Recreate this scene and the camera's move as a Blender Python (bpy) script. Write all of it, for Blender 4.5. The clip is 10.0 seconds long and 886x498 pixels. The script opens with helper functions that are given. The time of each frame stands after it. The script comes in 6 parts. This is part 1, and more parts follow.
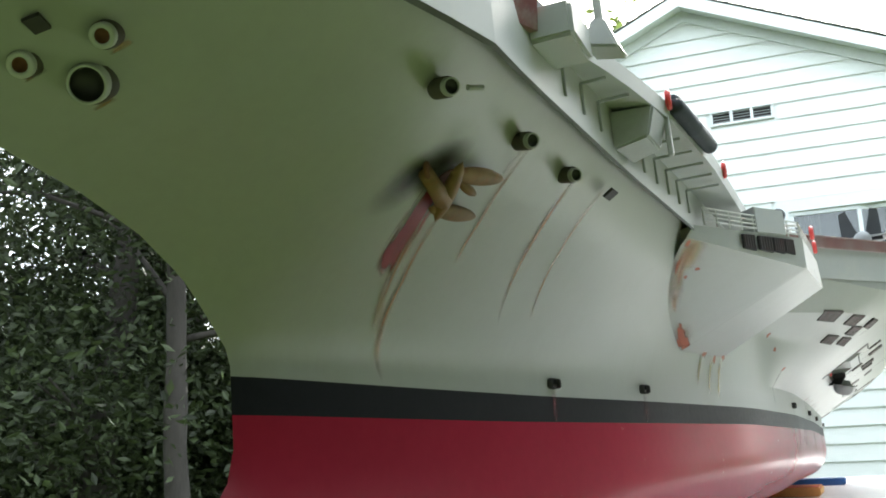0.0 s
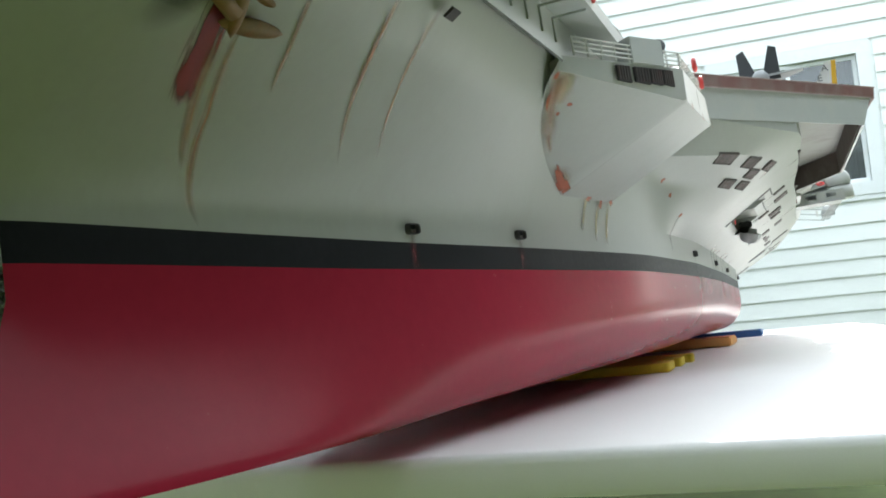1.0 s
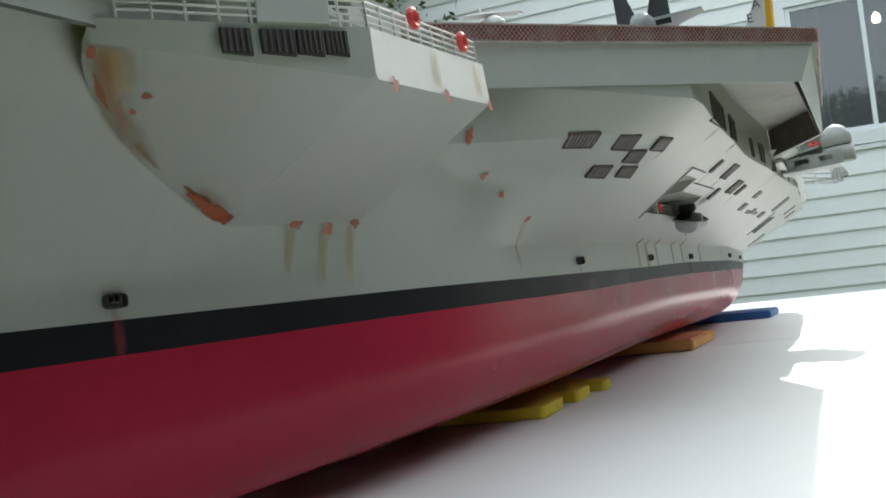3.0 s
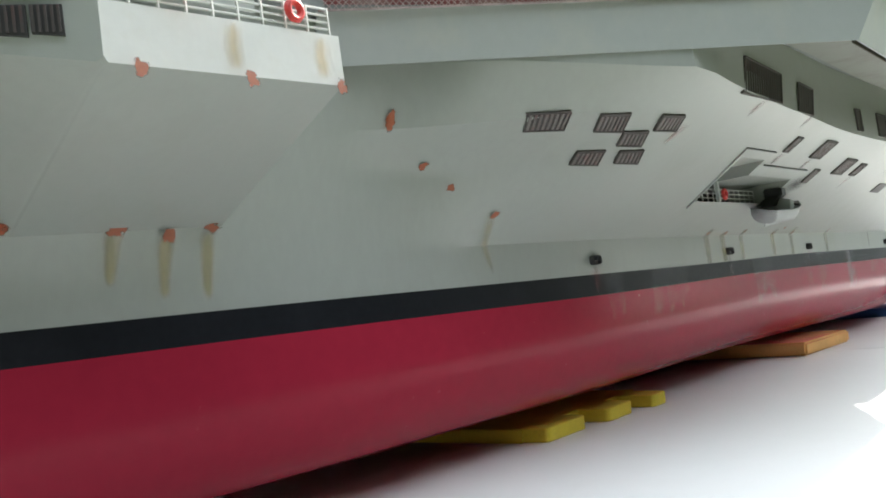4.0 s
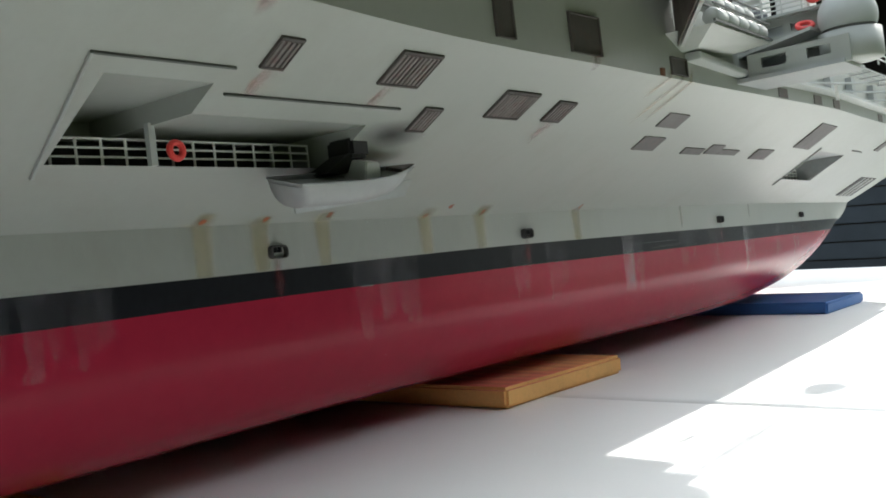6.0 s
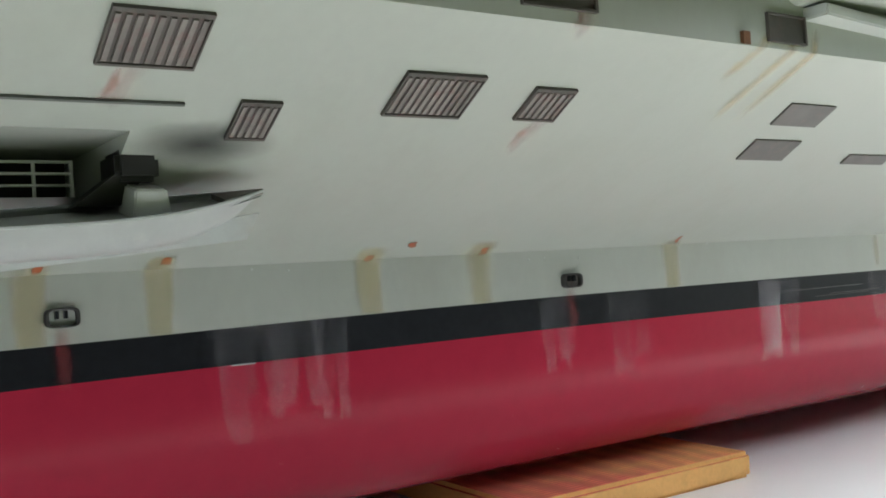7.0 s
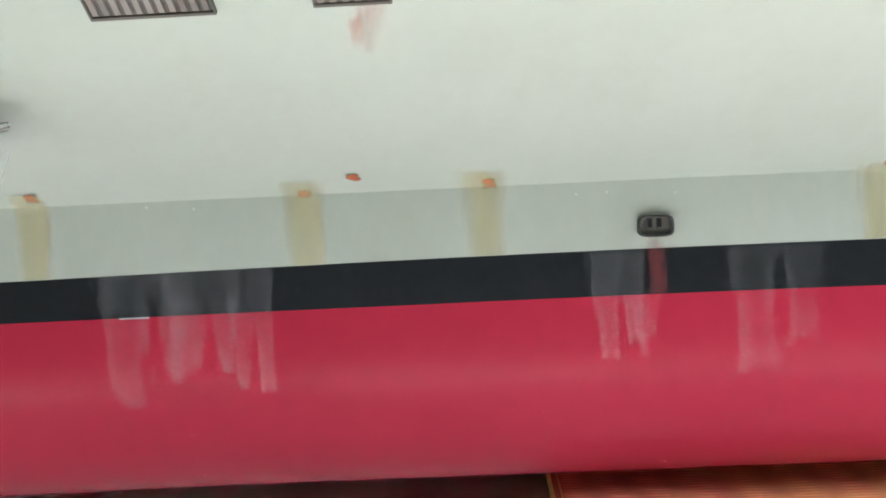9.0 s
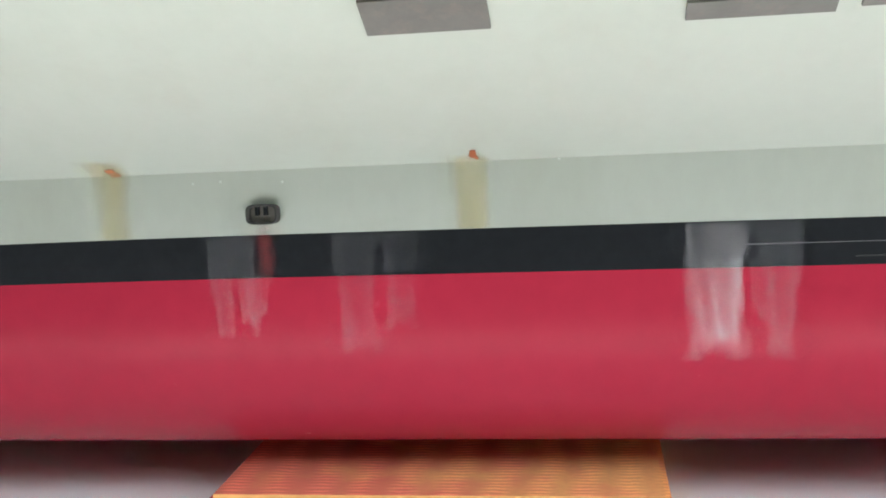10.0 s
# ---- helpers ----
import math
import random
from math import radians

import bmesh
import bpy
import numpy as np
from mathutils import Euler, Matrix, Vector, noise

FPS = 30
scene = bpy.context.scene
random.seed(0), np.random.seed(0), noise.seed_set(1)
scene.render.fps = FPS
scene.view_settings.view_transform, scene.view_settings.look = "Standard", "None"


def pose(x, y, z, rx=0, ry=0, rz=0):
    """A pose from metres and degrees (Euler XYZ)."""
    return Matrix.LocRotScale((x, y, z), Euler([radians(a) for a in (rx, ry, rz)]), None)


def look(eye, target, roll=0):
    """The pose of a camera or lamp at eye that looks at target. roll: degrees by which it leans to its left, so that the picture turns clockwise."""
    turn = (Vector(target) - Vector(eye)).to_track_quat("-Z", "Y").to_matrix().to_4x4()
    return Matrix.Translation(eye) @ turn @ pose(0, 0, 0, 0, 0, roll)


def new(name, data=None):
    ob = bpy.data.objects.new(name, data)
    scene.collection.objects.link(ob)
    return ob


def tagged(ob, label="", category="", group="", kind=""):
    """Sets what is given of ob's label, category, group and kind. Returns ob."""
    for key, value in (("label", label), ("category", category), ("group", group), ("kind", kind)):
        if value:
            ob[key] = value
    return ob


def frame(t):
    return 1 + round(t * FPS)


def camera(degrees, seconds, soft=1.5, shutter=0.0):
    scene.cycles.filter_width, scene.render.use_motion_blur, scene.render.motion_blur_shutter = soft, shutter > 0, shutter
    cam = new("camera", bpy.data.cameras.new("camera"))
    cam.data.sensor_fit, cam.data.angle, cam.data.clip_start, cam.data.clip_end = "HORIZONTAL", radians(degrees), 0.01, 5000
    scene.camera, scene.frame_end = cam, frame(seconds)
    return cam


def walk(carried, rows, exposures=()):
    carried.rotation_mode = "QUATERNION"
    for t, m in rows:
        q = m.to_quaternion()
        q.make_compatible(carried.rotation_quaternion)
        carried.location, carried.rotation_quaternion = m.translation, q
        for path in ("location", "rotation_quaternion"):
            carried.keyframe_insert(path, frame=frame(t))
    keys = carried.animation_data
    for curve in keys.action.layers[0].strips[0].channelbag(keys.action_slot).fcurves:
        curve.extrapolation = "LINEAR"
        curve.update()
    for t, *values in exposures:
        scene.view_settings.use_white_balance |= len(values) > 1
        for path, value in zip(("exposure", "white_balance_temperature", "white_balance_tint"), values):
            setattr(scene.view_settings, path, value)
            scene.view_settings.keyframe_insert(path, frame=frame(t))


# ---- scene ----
cam = camera(47.0, 10.0, soft=1.8)
# the ship leans a little on its blocks; everything aboard is built in its own upright frame
LEVEL = Matrix.Translation((0, 0, 0.742)) @ pose(0, 0, 0, 0, -3.3, 0) @ Matrix.Translation((0, 0, -0.742))
PATH = [
    (0, (0.098, 0.012, 0.839), (-0.591, 1.831, 1.306), -5.4),
    (0.5, (0.189, 0.039, 0.814), (-0.418, 1.915, 1.154), -7.6),
    (1, (0.152, 0.123, 0.803), (-0.47, 2.011, 1.028), -8.4),
    (1.5, (0.167, 0.237, 0.809), (-0.486, 2.121, 0.959), -8.1),
    (2, (0.22, 0.377, 0.835), (-0.43, 2.266, 0.942), -8.1),
    (2.5, (0.314, 0.532, 0.86), (-0.345, 2.416, 0.99), -9.4),
    (2.7, (0.349, 0.601, 0.874), (-0.345, 2.472, 1.015), -9.6),
    (3.8, (0.571, 0.95, 0.885), (-0.557, 2.595, 1.04), -8.6),
    (4, (0.598, 1.014, 0.885), (-0.581, 2.621, 1.044), -8.2),
    (4.5, (0.644, 1.275, 0.898), (-0.573, 2.857, 1.026), -7.7),
    (5, (0.676, 1.526, 0.904), (-0.458, 3.171, 0.982), -7.8),
    (5.2, (0.685, 1.612, 0.89), (-0.412, 3.282, 0.963), -8.0),
    (6.3, (0.661, 2.087, 0.934), (-0.654, 3.594, 0.971), -6.5),
    (6.5, (0.666, 2.174, 0.948), (-0.734, 3.601, 0.989), -6.6),
    (7, (0.629, 2.423, 0.946), (-0.996, 3.586, 1.026), -4.2),
    (7.5, (0.546, 2.523, 0.935), (-1.277, 3.345, 0.883), 0.1),
    (8, (0.509, 2.611, 0.934), (-1.43, 3.092, 0.824), -0.9),
    (8.5, (0.542, 2.737, 0.954), (-1.446, 2.927, 0.851), -1.9),
    (9, (0.571, 2.898, 0.966), (-1.426, 2.84, 0.869), -2.6),
    (9.5, (0.584, 3.057, 0.961), (-1.397, 2.81, 0.852), -2.5),
    (10, (0.583, 3.192, 0.972), (-1.389, 2.902, 0.803), -2.4),
]
EXPOSURES = [(t, e, 6250, 7) for t, e in ((0.0, 1.4), (0.5, 1.5), (1.0, 1.25), (1.5, 1.35), (2.0, 0.9), (2.5, 0.44), (4.0, 1.05), (4.5, 1.13), (5.0, 1.03), (6.3, 0.58), (6.5, 0.68), (7.0, 1.35), (7.5, 1.7), (8.0, 2.08), (9.0, 2.22), (10.0, 2.18))]
walk(cam, [(t, LEVEL @ look(eye, target, roll)) for t, eye, target, roll in PATH], EXPOSURES)

# ---- light ----
SUN_UP, SUN_TURN = radians(35.0), radians(1.2)
world = bpy.data.worlds.new("sky")
scene.world = world
world.use_nodes = True
wn = world.node_tree.nodes
sky = wn.new("ShaderNodeTexSky")
sky.sky_type = 'NISHITA'
sky.sun_disc = False
sky.sun_elevation = SUN_UP
sky.sun_rotation = SUN_TURN
sky.air_density, sky.dust_density, sky.ozone_density = 1.0, 4.0, 1.0
wn["Background"].inputs["Strength"].default_value = 0.15
# thin bright haze over the whole sky
haze = wn.new("ShaderNodeMix")
haze.data_type = 'RGBA'
haze.inputs["Factor"].default_value = 0.5
haze.inputs["B"].default_value = (13.0, 13.6, 13.6, 1)
world.node_tree.links.new(sky.outputs["Color"], haze.inputs["A"])
world.node_tree.links.new(haze.outputs["Result"], wn["Background"].inputs["Color"])
sun = new("sun", bpy.data.lights.new("sun", 'SUN'))
sun.data.energy = 4.2
sun.data.angle = radians(0.55)
sun.data.color = (1.0, 0.95, 0.87)
to_sun = Vector((math.sin(SUN_TURN) * math.cos(SUN_UP), math.cos(SUN_TURN) * math.cos(SUN_UP), math.sin(SUN_UP)))
sun.matrix_world = look(to_sun * 30, (0, 0, 0))


# ---- materials ----
def nodes_of(name):
    m = bpy.data.materials.new(name)
    m.use_nodes = True
    return m, m.node_tree.nodes, m.node_tree.links, m.node_tree.nodes["Principled BSDF"]


def paint(name, base, rough=0.5, grain=40.0, vary=0.12, broad=3.0, bump=0.05, metal=0.0, dirt=None, dirt_amount=0.5, dirt_from=0.52, per_object=0.0, stretch=(1, 1, 1), coat=0.0, spec=0.5, gloss=0.09):
    """A surface with broad and fine changes of tone, dirt patches and fine relief."""
    m, n, l, b = nodes_of(name)
    tc = n.new("ShaderNodeTexCoord")
    mp = n.new("ShaderNodeMapping")
    mp.inputs["Scale"].default_value = stretch
    l.new(tc.outputs["Object"], mp.inputs["Vector"])
    big, fine = n.new("ShaderNodeTexNoise"), n.new("ShaderNodeTexNoise")
    for tex, scale, detail in ((big, broad, 4), (fine, grain, 6)):
        tex.inputs["Scale"].default_value = scale
        tex.inputs["Detail"].default_value = detail
        l.new(mp.outputs["Vector"], tex.inputs["Vector"])
    mixer = n.new("ShaderNodeMath")
    mixer.operation = 'ADD'
    half_fine = n.new("ShaderNodeMath")
    half_fine.operation = 'MULTIPLY'
    half_fine.inputs[1].default_value = 0.5
    l.new(fine.outputs["Fac"], half_fine.inputs[0])
    l.new(big.outputs["Fac"], mixer.inputs[0])
    l.new(half_fine.outputs[0], mixer.inputs[1])
    ramp = n.new("ShaderNodeMapRange")
    ramp.inputs["From Min"].default_value, ramp.inputs["From Max"].default_value = 0.45, 1.05
    ramp.inputs["To Min"].default_value, ramp.inputs["To Max"].default_value = 1 - vary, 1 + vary
    l.new(mixer.outputs[0], ramp.inputs["Value"])
    tone = n.new("ShaderNodeVectorMath")
    tone.operation = 'SCALE'
    tone.inputs[0].default_value = base
    source = ramp.outputs[0]
    if per_object:
        info = n.new("ShaderNodeObjectInfo")
        om = n.new("ShaderNodeMapRange")
        om.inputs["To Min"].default_value, om.inputs["To Max"].default_value = 1 - per_object, 1 + per_object
        l.new(info.outputs["Random"], om.inputs["Value"])
        mul = n.new("ShaderNodeMath")
        mul.operation = 'MULTIPLY'
        l.new(source, mul.inputs[0])
        l.new(om.outputs[0], mul.inputs[1])
        source = mul.outputs[0]
    l.new(source, tone.inputs["Scale"])
    colour = tone.outputs[0]
    if dirt:
        patch = n.new("ShaderNodeTexNoise")
        patch.inputs["Scale"].default_value = broad * 2.7
        patch.inputs["Detail"].default_value = 7
        patch.inputs["Roughness"].default_value = 0.65
        l.new(mp.outputs["Vector"], patch.inputs["Vector"])
        cut = n.new("ShaderNodeMapRange")
        cut.inputs["From Min"].default_value, cut.inputs["From Max"].default_value = dirt_from, dirt_from + 0.23
        cut.inputs["To Max"].default_value = dirt_amount
        l.new(patch.outputs["Fac"], cut.inputs["Value"])
        mix = n.new("ShaderNodeMix")
        mix.data_type = 'RGBA'
        l.new(cut.outputs[0], mix.inputs["Factor"])
        l.new(colour, mix.inputs["A"])
        mix.inputs["B"].default_value = (*dirt, 1)
        colour = mix.outputs["Result"]
    l.new(colour, b.inputs["Base Color"])
    rr = n.new("ShaderNodeMapRange")
    rr.inputs["To Min"].default_value, rr.inputs["To Max"].default_value = max(0.02, rough - gloss), min(1, rough + gloss)
    l.new(fine.outputs["Fac"], rr.inputs["Value"])
    l.new(rr.outputs[0], b.inputs["Roughness"])
    b.inputs["Metallic"].default_value = metal
    b.inputs["Coat Weight"].default_value = coat
    b.inputs["Specular IOR Level"].default_value = spec
    if bump:
        bn = n.new("ShaderNodeBump")
        bn.inputs["Strength"].default_value = bump
        bn.inputs["Distance"].default_value = 0.002
        l.new(fine.outputs["Fac"], bn.inputs["Height"])
        l.new(bn.outputs[0], b.inputs["Normal"])
    return m


def stain_material(name, colour, strength, streak, soft=0.35, noise_scale=9.0, rough=0.45, wobble=1.5, taper=0.0, dried=False, tide=False):
    """A see-through stain whose shape comes from the patch's own coordinates: u across, v from its head down to its tail."""
    m, n, l, b = nodes_of(name)
    uv = n.new("ShaderNodeTexCoord")
    info = n.new("ShaderNodeObjectInfo")
    shift = n.new("ShaderNodeMath")
    shift.operation = 'MULTIPLY'
    shift.inputs[1].default_value = 37.0
    l.new(info.outputs["Random"], shift.inputs[0])
    mp = n.new("ShaderNodeMapping")
    mp.inputs["Scale"].default_value = (1, (0.38 if dried and not tide else 0.25) if streak else 1, 1)
    l.new(uv.outputs["UV"], mp.inputs["Vector"])
    l.new(shift.outputs[0], mp.inputs["Location"])
    tex = n.new("ShaderNodeTexNoise")
    tex.inputs["Scale"].default_value = noise_scale
    tex.inputs["Detail"].default_value = 5
    l.new(mp.outputs["Vector"], tex.inputs["Vector"])
    sep = n.new("ShaderNodeSeparateXYZ")
    l.new(uv.outputs["UV"], sep.inputs[0])

    def calc(op, a, c):
        q = n.new("ShaderNodeMath")
        q.operation = op
        for i, v in enumerate((a, c)):
            if hasattr(v, "is_linked"):
                l.new(v, q.inputs[i])
            else:
                q.inputs[i].default_value = v
        return q.outputs[0]

    du = calc('ABSOLUTE', calc('SUBTRACT', sep.outputs[0], 0.5), 0)
    dv = calc('ABSOLUTE', calc('SUBTRACT', sep.outputs[1], 0.5), 0)
    if streak:
        across = calc('SUBTRACT', 1.0, calc('MULTIPLY', calc('MULTIPLY', du, 2.5 if dried else 2.2), calc('ADD', 1.0, calc('MULTIPLY', calc('SUBTRACT', 1.0, sep.outputs[1]), taper))))
        tail = calc('SUBTRACT', 1.0, sep.outputs[1])
        along = calc('SUBTRACT', 1.0, calc('POWER', tail, 2.5) if dried else calc('POWER', calc('MULTIPLY', dv, 2.0), 4.0))
        if tide:
            head = calc('MAXIMUM', calc('MULTIPLY', calc('SUBTRACT', sep.outputs[1], 0.86), 7.0), 0.0)
            along = calc('SUBTRACT', 1.0, calc('POWER', head, 2.0))
        body = calc('MULTIPLY', across, along)
    else:
        rad = calc('SQRT', calc('ADD', calc('MULTIPLY', du, du), calc('MULTIPLY', dv, dv)), 0)
        body = calc('SUBTRACT', 1.0, calc('MULTIPLY', rad, 2.0))
    wob = calc('MULTIPLY', calc('SUBTRACT', tex.outputs["Fac"], 0.5), wobble)
    level = calc('ADD', body, wob)
    fade = n.new("ShaderNodeMapRange")
    fade.inputs["From Min"].default_value, fade.inputs["From Max"].default_value = 0.2, 0.2 + soft
    fade.inputs["To Max"].default_value = strength
    l.new(level, fade.inputs["Value"])
    alpha = fade.outputs[0]
    if dried:
        # a thin veil with a brighter rim where the run dried
        ramp = n.new("ShaderNodeValToRGB")
        while len(ramp.color_ramp.elements) < 5:
            ramp.color_ramp.elements.new(0.5)
        for e, (at, v) in zip(ramp.color_ramp.elements, ((0.0, 0.0), (0.25, 0.45), (0.50, 0.78), (0.70, 0.85), (1.0, 0.85)) if tide else ((0.0, 0.0), (0.24, 1.0), (0.42, 0.62), (0.65, 0.40), (1.0, 0.45))):
            e.position, e.color = at, (v, v, v, 1)
        l.new(level, ramp.inputs["Fac"])
        patchy = n.new("ShaderNodeTexNoise")
        patchy.inputs["Scale"].default_value = 2.6
        patchy.inputs["Detail"].default_value = 4
        l.new(mp.outputs["Vector"], patchy.inputs["Vector"])
        wisp = n.new("ShaderNodeMapRange")
        wisp.inputs["From Min"].default_value, wisp.inputs["From Max"].default_value = 0.30, 0.66
        wisp.inputs["To Min"].default_value, wisp.inputs["To Max"].default_value = (0.75, 1.1) if tide else (0.25, 1.35)
        l.new(patchy.outputs["Fac"], wisp.inputs["Value"])
        alpha = calc('MULTIPLY', calc('MULTIPLY', ramp.outputs["Color"], wisp.outputs[0]), strength)
    edge = calc('SUBTRACT', 1.0, calc('POWER', calc('MULTIPLY', du, 2.0), 2.0 if dried and not tide else 6.0))
    edge2 = calc('SUBTRACT', 1.0, calc('POWER', calc('MULTIPLY', dv, 2.0), 6.0))
    l.new(calc('MULTIPLY', alpha, calc('MULTIPLY', edge, 1.0 if dried else edge2)), b.inputs["Alpha"])
    tone = n.new("ShaderNodeVectorMath")
    tone.operation = 'SCALE'
    tone.inputs[0].default_value = colour
    l.new(calc('ADD', 0.7, calc('MULTIPLY', tex.outputs["Fac"], 0.6)), tone.inputs["Scale"])
    l.new(tone.outputs[0], b.inputs["Base Color"])
    b.inputs["Roughness"].default_value = rough
    return m


def glass_pane(name):
    m, n, l, b = nodes_of(name)
    # grey base stands in for pale reflections in the panes
    b.inputs["Base Color"].default_value = (0.15, 0.16, 0.17, 1)
    b.inputs["Roughness"].default_value = 0.03
    b.inputs["IOR"].default_value = 2.1
    clear = n.new("ShaderNodeBsdfTransparent")
    clear.inputs["Color"].default_value = (0.75, 0.8, 0.8, 1)
    mix = n.new("ShaderNodeMixShader")
    mix.inputs[0].default_value = 0.5
    l.new(clear.outputs[0], mix.inputs[1])
    l.new(b.outputs[0], mix.inputs[2])
    l.new(mix.outputs[0], n["Material Output"].inputs["Surface"])
    return m


def bulb(name, colour, strength):
    m, n, l, b = nodes_of(name)
    b.inputs["Emission Color"].default_value = (*colour, 1)
    b.inputs["Emission Strength"].default_value = strength
    return m


GREY = paint("hull_grey_paint", (0.325, 0.342, 0.316), 0.42, grain=120, vary=0.06, broad=3.0, bump=0.05, dirt=(0.265, 0.27, 0.23), dirt_amount=0.38, stretch=(1, 1, 0.5))
GREY_LIGHT = paint("light_grey_paint", (0.41, 0.43, 0.42), 0.45, grain=90, vary=0.05, broad=5, bump=0.04, dirt=(0.55, 0.52, 0.42), dirt_amount=0.3)
DULLSCRATCH = paint("dull_scratch_grey", (0.16, 0.16, 0.17), 0.6, grain=300, vary=0.4, broad=60, bump=0.0)
# hull grey darkened to hold the overhang's shade, with brown dirt patches
SOFFIT = paint("soffit_shaded_grey", (0.23, 0.232, 0.21), 0.6, grain=110, vary=0.08, broad=5, bump=0.04, dirt=(0.13, 0.11, 0.09), dirt_amount=0.6, dirt_from=0.5)
GREY_DECK = paint("deck_grey_paint", (0.20, 0.21, 0.21), 0.8, grain=150, vary=0.15, broad=4, bump=0.2)
GREY_MID = paint("fitting_grey_paint", (0.34, 0.36, 0.36), 0.55, grain=150, vary=0.12, broad=9, bump=0.08, dirt=(0.28, 0.2, 0.14), dirt_amount=0.3)
RED = paint("antifouling_red_paint", (0.305, 0.0185, 0.041), 0.26, grain=70, vary=0.10, broad=2.4, bump=0.0, spec=0.10, gloss=0.03)
BLACK = paint("boot_topping_black_paint", (0.011, 0.012, 0.015), 0.42, grain=140, vary=0.25, broad=5, bump=0.05, dirt=(0.024, 0.024, 0.029), dirt_amount=0.4, spec=0.09)
# dark fittings, and the colour that stands for shade inside openings
DARK = paint("dark_paint_and_recess_shade", (0.035, 0.033, 0.034), 0.7, grain=200, vary=0.3, broad=20, bump=0.1)
HATCH = paint("hatch_panel_paint", (0.11, 0.103, 0.10), 0.65, grain=200, vary=0.2, broad=30, bump=0.08, dirt=(0.17, 0.12, 0.11), dirt_amount=0.5, per_object=0.12)
SLAT = paint("louvre_slat_paint", (0.145, 0.128, 0.122), 0.6, grain=300, vary=0.25, broad=40, bump=0.08, dirt=(0.16, 0.05, 0.05), dirt_amount=0.6, per_object=0.2)
VENTBACK = paint("louvre_back_paint", (0.070, 0.060, 0.057), 0.7, grain=200, vary=0.3, broad=20, bump=0.1, dirt=(0.14, 0.05, 0.05), dirt_amount=0.5)
DOORDARK = paint("dark_door_paint", (0.065, 0.058, 0.054), 0.7, grain=200, vary=0.3, broad=25, bump=0.1, dirt=(0.11, 0.05, 0.045), dirt_amount=0.4)
NETWIRE = paint("dull_net_wire", (0.42, 0.33, 0.32), 0.6, grain=300, vary=0.4, broad=60, bump=0.0)
LINE = paint("dark_joint_line", (0.09, 0.095, 0.09), 0.7, grain=300, vary=0.3, broad=30, bump=0.0)
WHITE = paint("white_moulding_paint", (0.70, 0.70, 0.68), 0.4, grain=120, vary=0.05, broad=12, bump=0.05, dirt=(0.6, 0.56, 0.45), dirt_amount=0.25)
BOATWHITE = paint("scuffed_boat_white", (0.31, 0.32, 0.32), 0.5, grain=140, vary=0.08, broad=14, bump=0.05, dirt=(0.45, 0.44, 0.40), dirt_amount=0.4)
RING = paint("life_ring_red", (0.62, 0.05, 0.045), 0.45, grain=200, vary=0.1, broad=30, bump=0.0)
NET = paint("netting_maroon", (0.20, 0.055, 0.055), 0.75, grain=300, vary=0.3, broad=9, bump=0.1, dirt=(0.30, 0.26, 0.24), dirt_amount=0.8, dirt_from=0.46)
WIRE = paint("rail_wire_white", (0.52, 0.53, 0.51), 0.45, grain=300, vary=0.06, broad=30, bump=0.0)
RUBBER = paint("black_rubber_and_bore_shade", (0.012, 0.012, 0.013), 0.5, grain=200, vary=0.3, broad=20, bump=0.05)
RAFT = paint("raft_canister_grey_blue", (0.045, 0.055, 0.065), 0.7, grain=200, vary=0.25, broad=20, bump=0.3, spec=0.2)
BRASS = paint("anchor_rusty_ochre", (0.20, 0.118, 0.045), 0.6, grain=150, vary=0.3, broad=40, bump=0.2, dirt=(0.25, 0.09, 0.03), dirt_amount=0.8)
RUSTY = paint("rusty_pipe_lining", (0.14, 0.06, 0.03), 0.85, grain=200, vary=0.4, broad=40, bump=0.3)
TABLE = paint("white_table_plastic", (0.90, 0.90, 0.90), 0.48, grain=500, vary=0.03, broad=1.5, bump=0.05, dirt=(0.80, 0.80, 0.78), dirt_amount=0.25, spec=0.3)


